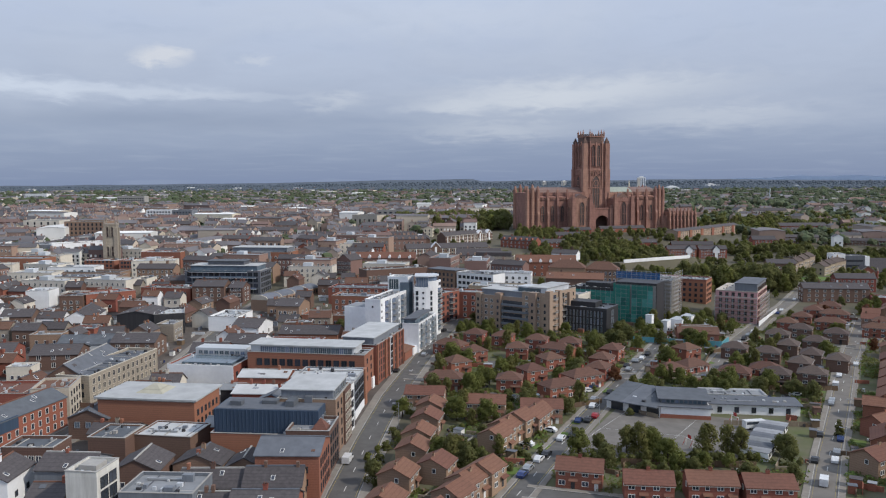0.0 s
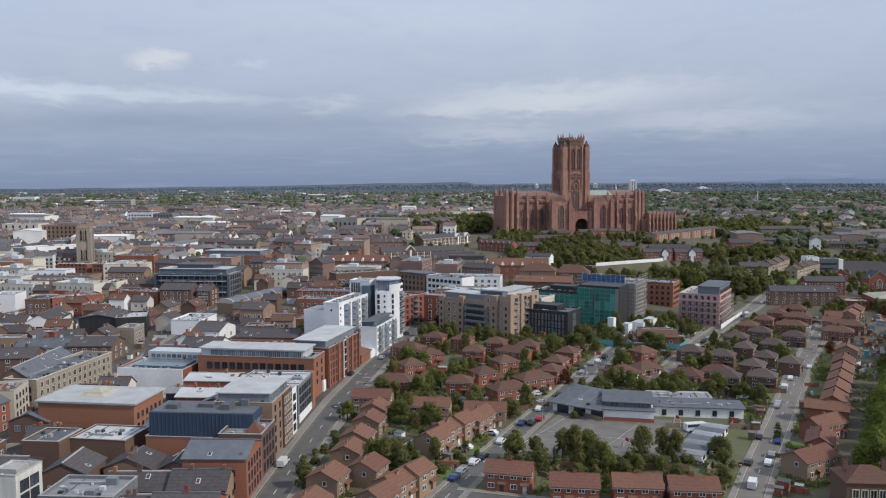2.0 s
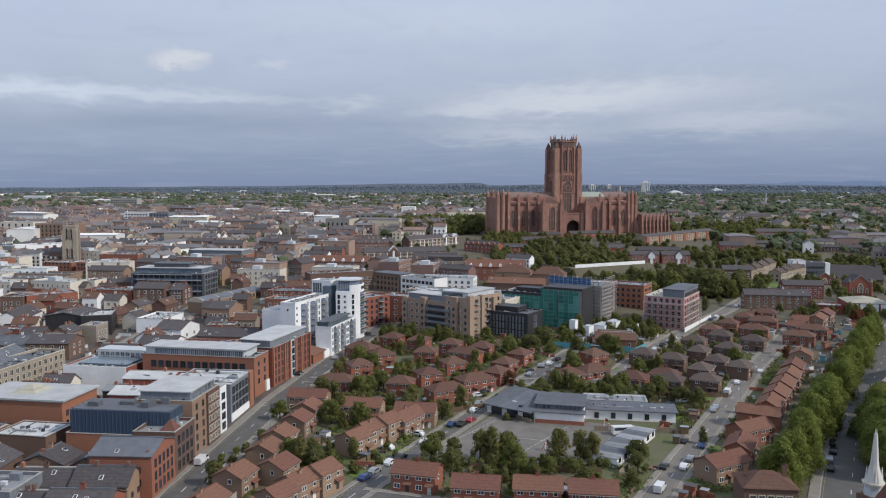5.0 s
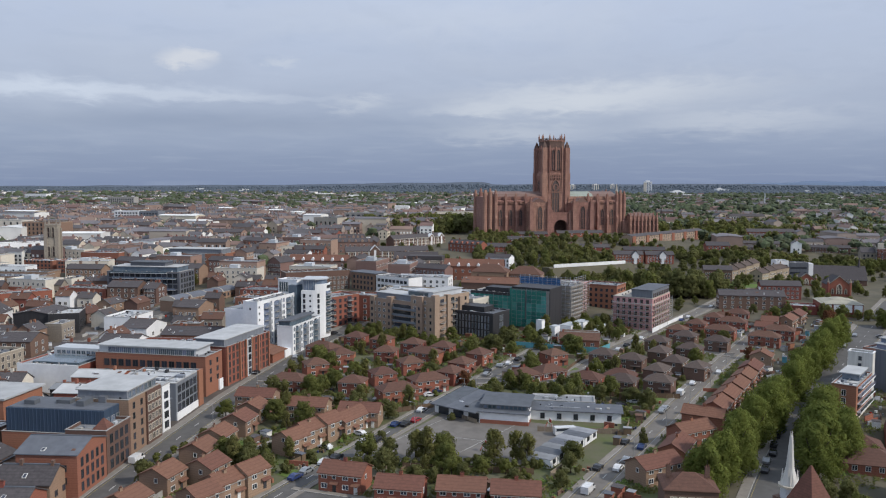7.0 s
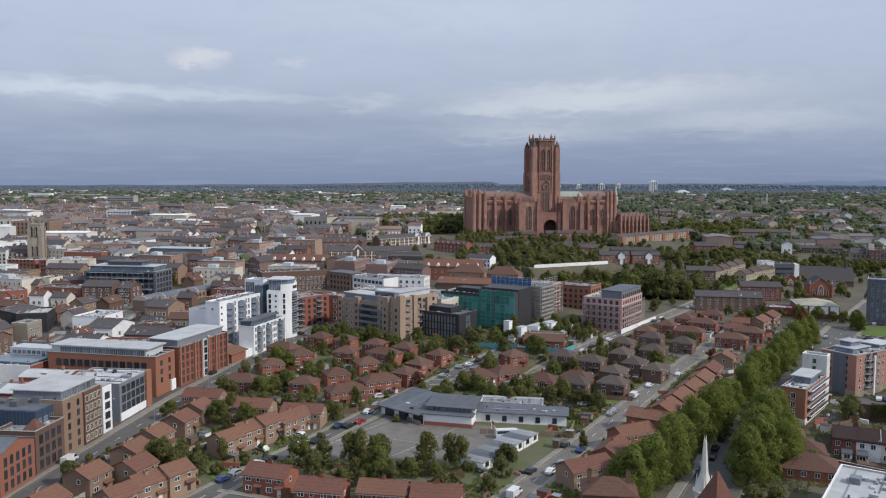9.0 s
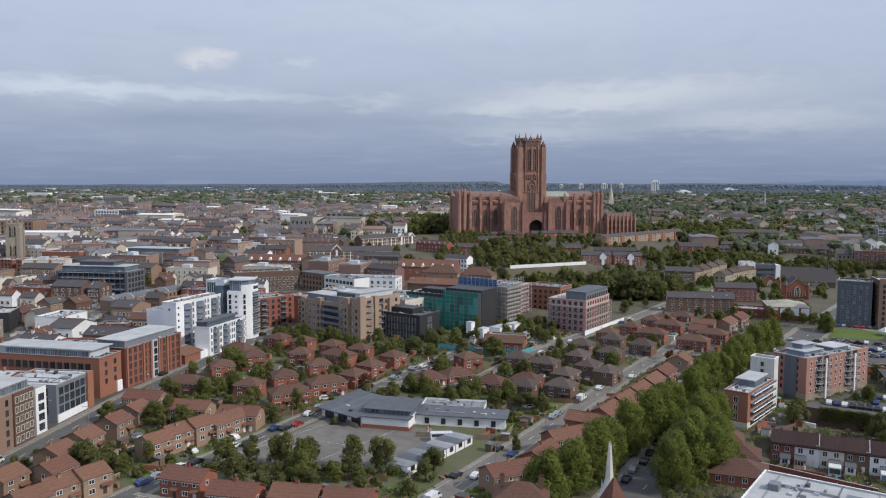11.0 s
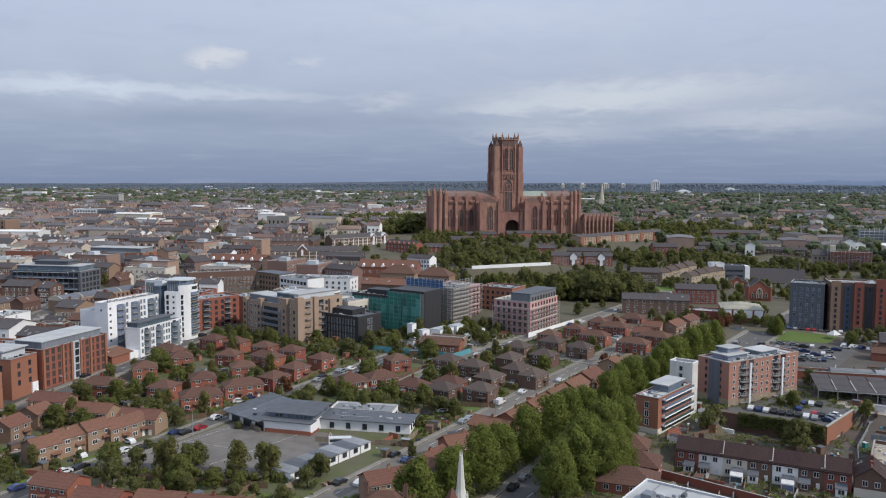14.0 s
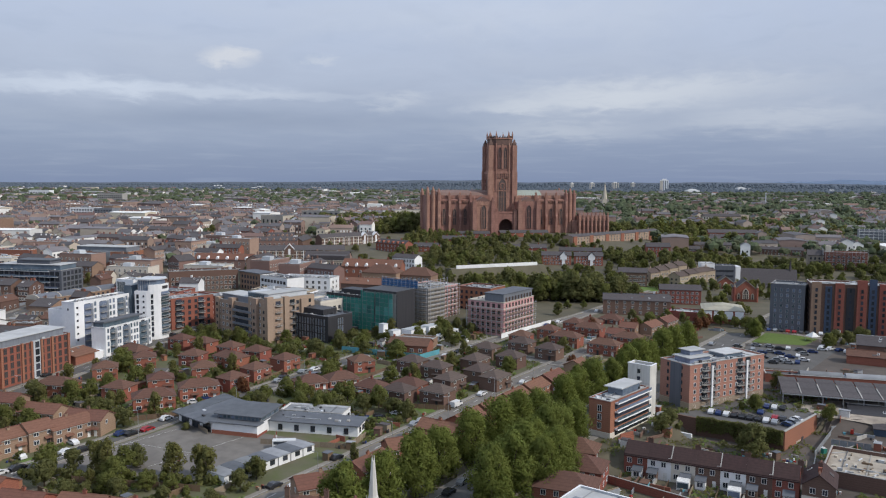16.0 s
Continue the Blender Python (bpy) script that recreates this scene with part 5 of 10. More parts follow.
    block("flat_roof_shed", "low shed with a wide grey flat roof", -69, 162, -53, 161, 12, 7.8, "grey_clad", "flat", roofmat="flat_grey", plant=2, wins=[W("right", 4, 1, 4.0, 3, 1.4, 1.2, "dark")])
    block("brick_store", "plain brown brick store with a white flat roof", -92, 199, -82, 198, 11, 8.0, "brown_brick", "flat", parapet=0.3, roofmat="lead")
    block("brick_store", "plain brown brick store with a white flat roof", -81.5, 203, -66, 200.5, 12, 7.4, "brown_brick", "flat", parapet=0.25, roofmat="flat_white")
    ob, w = block("glazed_office", "small brick office with a glazed grey roof storey", -108, 222, -96, 221, 12, 6.4, "brown_brick", "gable", 2.4, "y", "lead", [W("right", 4, 2, 1.0, 2.8, 1.5, 1.7, "sky"), W("front", 3, 1, 3.6, 2.8, 1.5, 1.6, "sky")])
    # slate-roofed workshops of the foreground
    workshop(-66, 187, -54, 186, 9, 5.4, 2.4, 'y', 'tan_brick', 'slate', 1)
    workshop(-53, 186, -44, 186, 8, 5.0, 2.2, 'y', 'tan_brick', 'slate')
    workshop(-43, 184, -33, 184, 10, 5.6, 1.6, 'x', 'white_render', 'lead')
    workshop(-60, 172, -46, 172, 9, 5.4, 2.8, 'x', 'brown_brick', 'slate', 1)
    workshop(-45, 171, -32, 171, 9, 6.0, 3.0, 'x', 'tan_brick', 'slate')
    workshop(-60, 160, -46, 160, 9, 5.0, 2.5, 'x', 'red_brick', 'slate')
    workshop(-45, 158, -31, 158, 10, 6.0, 2.5, 'x', 'red_brick', 'slate', 1)
    workshop(-78, 180, -67, 180, 11, 6.4, 2.6, 'y', 'brown_brick', 'slate')
    workshop(-95, 178, -82, 177, 11, 7.4, 2.4, 'x', 'grey_clad', 'slate')
    workshop(-108, 172, -98, 172, 12, 7.0, 2.6, 'y', 'white_render', 'slate', 1)
    workshop(-90, 164, -82, 164, 9, 6.0, 2.2, 'x', 'brown_brick', 'slate')
    workshop(-122, 176, -111, 176, 12, 7.6, 2.8, 'x', 'red_brick', 'slate')
    workshop(-97, 210, -84, 209, 8, 5.6, 2.0, 'x', 'stone', 'slate', 1)
    workshop(-66, 212, -50, 211, 9, 6.8, 1.5, 'x', 'red_brick', 'flat_grey')
    workshop(-48, 214, -36, 213, 16, 8.0, 1.0, 'x', 'orange_brick', 'flat_grey')
    workshop(-64, 234, -48, 233, 12, 9.8, 1.4, 'x', 'red_brick', 'flat_white', 1)
    workshop(-66, 249, -50, 248, 11, 10.8, 1.2, 'x', 'red_brick', 'flat_white')
    workshop(-70, 243, -63, 243, 9, 8.4, 0.8, 'x', 'black_clad', 'flat_grey')
    workshop(-49, 250, -31, 248, 10, 10.4, 0.8, "x", "orange_brick", "flat_white")
    workshop(-47, 228, -45, 243, 8, 9.5, 1.4, "x", "red_brick", "lead", 1)
    # middle distance, offices and mills
    ob, w = block("glass_office", "blue-grey glazed office with stacked balcony floors", -154, 468, -108, 463, 20, 13.6, "slate_clad", "flat", parapet=0.3, roofmat="flat_grey", wins=[W("front", 13, 4, 0.8, 3.3, 2.4, 2.2, "dark"), W("right", 5, 4, 0.8, 3.3, 2.2, 2.2, "dark")])
    for k in range(4):
        part("floor_edge", Geo().box(6 - k, -1.3, 3.1 + 3.3 * k, w * (0.95 - 0.12 * (k % 2)), 0, 3.4 + 3.3 * k, "pale_clad"), ob, "pale balcony edge")
        part("balcony_glass", Geo().box(6 - k, -1.3, 3.4 + 3.3 * k, w * (0.95 - 0.12 * (k % 2)), -1.24, 4.3 + 3.3 * k, "sky_glass"), ob, "glazed balcony front")
    setback(ob, w, 20, 13.6, 2.6, 3.0, "sky_glass")
    part("upper_storey", Geo().box(12, 6, 16.9, w - 12, 16, 19.0, "slate_clad"), ob, "set-back plant storey")
    part("upper_roof", Geo().box(11, 5, 19.0, w - 11, 17, 19.3, "lead"), ob)
    ob, w = block("brick_office", "orange brick office with white upper panels", -150, 549, -106, 542, 20, 13.0, "orange_brick", "flat", parapet=0.4, roofmat="lead", wins=[W("front", 12, 3, 1.5, 3.6, 1.4, 1.8, "white"), W("right", 4, 3, 1.5, 3.6, 1.4, 1.8, "white")])
    part("white_panel", Geo().box(17, -0.4, 6, 31, 2, 13.6, "flat_grey"), ob, "grey metal panel wall")
    setback(ob, w, 20, 13.0, 2.5, 3.2, "grey_clad")
    ob, w = block("curved_market", "brick hall with a row of dark vaulted roofs", -93, 416, -74, 466, 11, 6.2, "tan_brick", "flat", parapet=0.2, wins=[W("front", 16, 2, 0.8, 2.9, 1.2, 1.6, "dark")])
    for k in range(4):
        arc = [(5.5 - 5.2 * math.cos(math.pi * j / 10), 6.2 + 2.4 * math.sin(math.pi * j / 10)) for j in range(11)]
        part("vault", Geo().prism(arc, "x", k * w / 4 + 0.3, (k + 1) * w / 4 - 0.3, "slate_clad"), ob, "dark vaulted roof bay")
        part("vault_rib", Geo().prism([(5.5 - 5.4 * math.cos(math.pi * j / 10), 6.2 + 2.65 * math.sin(math.pi * j / 10)) for j in range(11)], "x", k * w / 4 - 0.3, k * w / 4 + 0.3, "pale_stone"), ob)
    city_block(-172, 446, -142, 440, 14, 7.5, 'red_brick', 'flat', 'slate', 8, 2)
    city_block(-140, 437, -122, 436, 14, 10.0, 'brown_brick', 'gable', 'slate', 5, 3)
    city_block(-120, 438, -112, 437, 12, 9.0, 'brown_brick', 'gable', 'slate', 3, 3)
    city_block(-192, 421, -172, 438, 12, 8.0, 'red_brick', 'flat', 'flat_grey', 8, 2)
    city_block(-226, 424, -214, 425, 14, 9.5, 'white_render', 'flat', 'flat_white', 0, 0)
    city_block(-205, 418, -193, 419, 12, 8.0, 'brown_brick', 'flat', 'slate', 4, 2)
    city_block(-240, 472, -196, 470, 16, 9.0, 'tan_brick', 'flat', 'sky_glass', 12, 2)
    city_block(-252, 500, -222, 500, 14, 10.0, 'white_render', 'flat', 'flat_white', 8, 3)
    city_block(-210, 370, -196, 372, 13, 7.5, 'brown_brick', 'gable', 'slate', 4, 2)
    city_block(-230, 372, -214, 374, 14, 8.2, 'white_render', 'gable', 'slate', 5, 2)
    city_block(-112, 372, -98, 370, 20, 6.5, 'white_render', 'flat', 'flat_white', 0, 0)
    city_block(-97, 356, -84, 354, 18, 5.2, 'white_render', 'gable', 'slate', 2, 1)
    city_block(-84, 392, -72, 390, 16, 8.5, 'tan_brick', 'gable', 'slate', 5, 2)
    city_block(-70, 384, -40, 378, 12, 5.0, 'orange_brick', 'flat', 'brown_tile', 8, 1)
    city_block(-72, 340, -46, 338, 14, 5.5, 'orange_brick', 'gable', 'slate', 6, 1)
    city_block(-40, 344, -31, 343, 16, 7.0, 'brown_brick', 'gable', 'slate', 3, 2)
    city_block(-160, 300, -142, 302, 14, 6.0, 'brown_brick', 'gable', 'slate', 4, 2)
    city_block(-160, 322, -138, 324, 14, 5.0, 'pale_clad', 'gable', 'lead', 0, 0)
    city_block(-136, 318, -118, 318, 14, 6.8, 'brown_brick', 'gable', 'slate', 5, 2)
    city_block(-188, 300, -168, 303, 14, 6.5, 'red_brick', 'gable', 'slate', 5, 2)
    city_block(-90, 318, -74, 316, 14, 6.5, 'white_render', 'gable', 'slate', 4, 2)
    city_block(-72, 312, -50, 310, 13, 7.2, 'red_brick', 'flat', 'flat_grey', 8, 2)
    city_block(-98, 300, -84, 300, 12, 7.0, 'red_brick', 'gable', 'slate', 5, 2)
    city_block(-150, 338, -140, 340, 12, 5.5, 'brown_brick', 'gable', 'slate', 2, 1)
    city_block(-48, 300, -32, 298, 12, 8.8, 'white_render', 'flat', 'flat_white', 0, 0)
    city_block(-66, 296, -50, 294, 12, 8.0, 'orange_brick', 'gable', 'slate', 4, 2)
    city_block(-58, 406, -24, 398, 14, 10.5, 'orange_brick', 'flat', 'flat_grey', 12, 3)
    city_block(-64, 436, -22, 428, 16, 9.0, 'red_brick', 'flat', 'lead', 14, 3)
    city_block(-28, 420, 2, 410, 14, 9.0, 'orange_brick', 'flat', 'flat_grey', 10, 3)
    city_block(-46, 471, -10, 489, 13, 12.0, 'brown_brick', 'flat', 'slate', 20, 3)
    city_block(-8, 404, 22, 396, 12, 13.0, 'red_brick', 'flat', 'flat_grey', 9, 4)
    city_block(14, 440, 46, 432, 14, 9.0, 'buff_brick', 'flat', 'flat_white', 10, 2)
    city_block(48, 430, 78, 424, 14, 9.0, 'white_render', 'flat', 'flat_grey', 8, 2)
    city_block(20, 474, 52, 468, 14, 10.0, 'white_render', 'flat', 'flat_grey', 10, 3)
    city_block(60, 460, 92, 452, 14, 10.0, 'brown_brick', 'gable', 'rust_tile', 9, 2)


west_side()


# ---- centre: flats and the building site ----
def scaffold(ob, w, d, h, sides, step=2.6, lift=2.0):
    """Tube scaffolding round a building: standards, ledgers and boards."""
    for side in sides:
        length = w if side in ("front", "back") else d
        g, b = Geo(), Geo()
        n = int(length / step)
        for k in range(n + 1):
            s = k * length / n
            g.box(s - 0.06, -1.5, 0, s + 0.06, -1.38, h + 1, "pale_clad")
        z = lift
        while z < h + 0.5:
            g.box(0, -1.5, z + 1.0, length, -1.40, z + 1.1, "pale_clad")
            b.box(0, -1.45, z - 0.05, length, -0.6, z + 0.06, "pale_timber")
            z += lift
        m = {"front": pose(0, 0, 0), "right": pose(w, 0, 0, 0, 0, 90), "left": pose(0, d, 0, 0, 0, -90), "back": pose(w, d, 0, 0, 0, 180)}[side]
        ob2 = part("scaffold_tubing", g, ob, "steel scaffold tubes", m)
        ob2["kind"] = "stuff"
        ob2 = part("scaffold_decking", b, ob, "timber scaffold boards", m)
        ob2["kind"] = "stuff"


def net_frame(ob, x0, x1, z0, z1, y):
    """Scaffold tubes and lapped strips of net in front of a netted face."""
    g, n = Geo(), max(3, int((x1 - x0) / 2.4))
    for k in range(n + 1):
        s = x0 + (x1 - x0) * k / n
        g.box(s - 0.05, y - 0.12, z0 - 0.5, s + 0.05, y - 0.03, z1 + 0.8, "steel_sheet")
    z = z0 + 1.9
    while z < z1:
        g.box(x0, y - 0.1, z, x1, y - 0.03, z + 0.1, "steel_sheet")
        z += 2.0
    tagged(part("scaffold_tubing", g, ob, "thin steel scaffold tubes"), kind="stuff")
    rng = random.Random(int((x1 - x0) * 10))
    for k in range(n):
        for q in range(int((z1 - z0) / 4.0)):
            if rng.random() < 0.4:
                s, z = x0 + (x1 - x0) * k / n, z0 + 4.0 * q
                part("net_strip", Geo().box(s + 0.06, y - 0.03, z, s + (x1 - x0) / n - 0.06, y, z + 3.8, rng.choice(["teal_dark", "teal_pale"])), ob)


def centre():
    ob, w = block("flats", "sand brick apartment block with grey balconies", 16, 382, 48, 358, 14, 16.0, "sand_brick", "flat", roofmat="flat_grey", parapet=0.4, wins=[W("front", 12, 5, 1.0, 3.0, 1.3, 1.5, "white")])
    for x, bw, out, top in ((0, 3.0, 0.7, 17.2), (11.5, 3.2, 1.2, 17.8), (30.5, 3.6, 1.7, 19.6), (w - 3, 3.0, 0.8, 18.0)):
        part("pier", Geo().box(x, -out, 0, x + bw, 2.0, top, "sand_brick"), ob, "projecting sand brick pier")
        for k in range(5):
            part("window", window_mesh(0.8, 1.3, "dark"), ob, at=pose(x + bw / 2, -out, 1.3 + 3.0 * k))
    for k in range(4):
        part("balcony_band", Geo().box(15.2, -1.5, 3.2 + 3.0 * k, 30.2, -0.1, 3.5 + 3.0 * k, "grey_clad"), ob, "long dark balcony slab")
        part("balcony_rail", Geo().box(15.2, -1.5, 3.5 + 3.0 * k, 30.2, -1.42, 4.3 + 3.0 * k, "grey_clad"), ob, "dark balcony rail")
        part("recess", Geo().box(15.6, -0.14, 3.5 + 3.0 * k, 30.0, 0.04, 5.6 + 3.0 * k, "glass"), ob, "dark glazing behind the balconies")
    part("top_storey", Geo().box(22, 2.5, 16.0, 35, 12, 21.6, "pale_clad"), ob, "pale stepped top storey")
    part("top_glazing", Geo().box(22.5, 2.3, 18.8, 34.5, 2.6, 21.0, "sky_glass"), ob, "band of top glazing")
    setback(ob, w, 14, 16.0, 2.0, 2.8, "grey_clad")
    ob, w = block("flats", "sand brick corner tower of an apartment block", 48, 358, 64, 380, 14, 19.0, "sand_brick", "flat", roofmat="flat_grey", parapet=0.5, wins=[W("front", 7, 6, 1.0, 3.0, 1.2, 1.5, "dark"), W("left", 4, 6, 1.0, 3.0, 1.2, 1.5, "white")])
    balconies(ob, (6, 14), [1.0 + 3.0 * k for k in range(6)], 0, 3.2)
    for x, bw, out, top in ((-0.6, 3.4, 0.9, 20.6), (9.0, 2.6, 1.0, 20.0), (18.5, 3.4, 1.2, 18.2)):
        part("pier", Geo().box(x, -out, 0, x + bw, 1.5, top, "sand_brick"), ob, "projecting sand brick pier")
    setback(ob, w, 14, 19.0, 2.5, 2.4, "pale_clad")
    ob, w = block("flats", "cream rendered flats with balconies", 66, 384, 80, 404, 13, 14.0, "cream_render", "flat", roofmat="flat_grey", wins=[W("front", 7, 4, 1.0, 3.0, 1.3, 1.5, "dark"), W("left", 4, 4, 1.0, 3.0, 1.3, 1.5, "dark")])
    ob, w = block("flats", "red brick flats with blue-grey balconies", -6, 381, 8, 399, 13, 14.5, "red_brick", "flat", roofmat="flat_grey", wins=[W("front", 6, 5, 1.0, 2.8, 1.3, 1.5, "dark"), W("left", 4, 5, 1.0, 2.8, 1.3, 1.5, "white")])
    balconies(ob, (4, 16), [1.0 + 2.8 * k for k in range(5)], 0, 3.4)
    ob, w = block("black_office", "black clad building with slit windows", 52, 374, 75, 360, 16, 11.4, "black_clad", "flat", roofmat="lead", parapet=0.6, coping="lead",
                  wins=[W("front", 14, 3, 1.0, 3.4, 0.5, 2.6, "sky", 1.5), W("right", 3, 3, 1.0, 3.4, 0.5, 2.6, "sky", 6)])
    part("roof_plant", Geo().box(5, 4, 11.4, 20, 13, 14.0, "black_clad"), ob, "black plant enclosure")
    # netted towers of the building site
    ob, w = block("netted_building", "unfinished tower wrapped in teal debris netting", 86, 390, 103, 380, 14, 19.5, "concrete", "flat", roofmat="flat_grey", parapet=0.3, wins=[])
    part("netting", Geo().box(-1.2, -1.2, 1.0, w * 0.36, -1.05, 19.2, "teal_net"), ob, "teal scaffold netting")
    part("netting", Geo().box(w * 0.40, -1.2, 1.0, w * 0.94, -1.05, 19.4, "teal_net"), ob, "teal scaffold netting")
    part("netting", Geo().box(-1.2, -1.05, 1.0, -1.05, 14, 19.8, "teal_net"), ob, "teal scaffold netting")
    net_frame(ob, 0.0, w * 0.94, 1.0, 19.2, -1.2)
    part("side_wall", Geo().box(w - 0.1, 0, 0, w + 0.25, 14.1, 20.4, "black_clad"), ob, "dark clad flank wall")
    part("top_band", Geo().box(-0.3, -0.5, 19.5, w + 0.3, 14, 20.6, "black_clad"), ob, "dark clad top band")
    ob, w = block("netted_building", "lower wing of the site wrapped in pale teal netting", 66, 402, 86, 390.5, 13, 16.2, "concrete", "flat", roofmat="lead", parapet=0.3)
    part("netting", Geo().box(-0.5, -1.0, 0.5, w, -0.85, 15.4, "teal_net"), ob, "teal scaffold netting")
    net_frame(ob, -0.4, w, 0.5, 15.2, -1.0)
    part("top_band", Geo().box(-0.6, -1.1, 15.4, w, -0.8, 16.8, "black_clad"), ob, "dark clad top band")
    part("roof_box", Geo().box(6, 3, 16.2, 19, 11, 18.6, "black_clad"), ob)
    ob, w = block("netted_building", "unfinished block with blue sheeting at its top", 92, 414, 116, 399, 14, 18.5, "concrete", "flat", roofmat="flat_grey", parapet=0.3)
    part("sheeting", Geo().box(-0.6, -1.2, 18.6, w * 0.8, -1.0, 22.4, "blue_wrap"), ob, "blue plastic sheeting")
    scaffold(ob, w, 14, 22.5, ("front", "right"), 2.4)
    ob, w = block("unfinished_block", "unfinished pink brick block in scaffolding", 101, 422, 117, 412, 22, 16.5, "pink_brick", "flat", roofmat="concrete", parapet=0.3, wins=[W("front", 5, 5, 1.0, 3.0, 1.4, 1.8, "void"), W("right", 6, 5, 1.0, 3.0, 1.4, 1.8, "void")])
    for k in range(5):
        part("floor_slab", Geo().box(-0.15, -0.15, 3.4 + 3.0 * k, w + 0.15, 22.1, 3.75 + 3.0 * k, "pale_stone"), ob, "pale floor slab edge")
    scaffold(ob, w, 22, 16.5, ("front", "right"))
    ob, w = block("flats", "orange brick flats behind the building site", 128, 446, 146, 436, 16, 13.0, "orange_brick", "flat", roofmat="flat_grey", wins=[W("front", 6, 4, 1.0, 3.0, 1.2, 1.5, "dark"), W("right", 5, 4, 1.0, 3.0, 1.2, 1.5, "dark")])
    ob, w = block("unfinished_block", "unfinished pink brick tower with scaffolded lower floors", 136, 392, 153, 382, 29, 15.5, "pink_brick", "flat", roofmat="concrete", parapet=0.3, wins=[W("front", 6, 5, 1.2, 3.0, 1.3, 1.7, "void"), W("right", 9, 5, 1.2, 3.0, 1.3, 1.7, "void")])
    part("upper_storey", Geo().box(9, 0.6, 15.5, w - 0.4, 28, 19.5, "grey_clad"), ob, "dark grey set-back floors")
    part("upper_roof", Geo().box(8.6, 0.2, 19.5, w, 28.4, 19.8, "lead"), ob)
    put_windows(ob, "right", w, 29, 9, 1, 16.0, 3, 1.3, 1.9, "void", 1.5, out=-0.35)
    for k in range(5):
        part("floor_slab", Geo().box(-0.15, -0.15, 3.6 + 3.0 * k, w + 0.15, 29.1, 3.95 + 3.0 * k, "pale_stone"), ob, "pale floor slab edge")
    scaffold(ob, w, 29, 13.0, ("front", "right"))
    # hoardings, cabins and low sheds of the site
    for name, lab, a, b, h, mat in (("hoarding", "long pale blue site hoarding", (84, 346), (119, 334), 2.6, "blue_hoarding"), ("hoarding", "white site hoarding along the street", (152, 377), (177, 416), 2.4, "white_render"), ("hoarding", "pale blue printed hoarding on the corner", (119, 334), (126, 345), 2.4, "blue_hoarding")):
        m, w = edge_pose(*a, *b)
        ob = thing(name, m, lab, "hoarding")
        n = int(w / 2.4)
        me = Geo().box(0.02, -0.06, 0.05, w / n - 0.02, 0.06, h, mat).mesh("panel")
        for k in range(n):
            part("panel", me, ob, at=pose(k * w / n, 0, 0))
    for k, (x, y, rot, l, d, h) in enumerate(((112, 372, 55, 10, 6, 5.2), (119, 380, 55, 8, 5, 5.2), (104, 366, 55, 5, 3, 5.5), (125, 372, 55, 9, 3, 2.7), (128, 382, 55, 9, 3, 2.7), (98, 372, 55, 3, 3, 7.0))):
        ob = thing("site_cabin", pose(x, y, base_z(x, y), 0, 0, rot), "white steel site cabin", "cabin", "site cabins")
        part("body", Geo().box(-l / 2, -d / 2, 0, l / 2, d / 2, h, "white_render"), ob)
        part("roof", Geo().box(-l / 2 - 0.1, -d / 2 - 0.1, h, l / 2 + 0.1, d / 2 + 0.1, h + 0.12, "pale_clad"), ob)
        for q in range(int(l / 3)):
            part("window", window_mesh(1.2, 1.0, "dark"), ob, at=pose(-l / 2 + 1.5 + 3 * q, -d / 2, 1.0))
    block("nursery", "low orange brick nursery with a tiled roof", 104, 346, 121, 343, 10, 3.6, "orange_brick", "gable", 2.4, "x", "brown_tile", [W("front", 4, 1, 1.0, 3, 1.4, 1.3, "white")])
    block("annexe", "flat-roofed brick annexe beside a nursery", 106, 358, 122, 354, 8, 3.4, "tan_brick", "flat", roofmat="flat_grey")
    # long white wall on the bank
    m, w = edge_pose(122, 532, 176, 563, 19.4)
    ob = thing("bank_wall", m, "long white concrete wall above a grass bank", "wall")
    part("wall", Geo().box(0, -0.3, -3, w, 0.3, 2.2, "white_render"), ob)
    part("bank", Geo().prism([(-12, -13), (8, -13), (8, -0.2), (0.3, 0.3), (-0.3, 0.0)], "x", -4, w + 6, "ground"), ob, "rough grass bank")


centre()


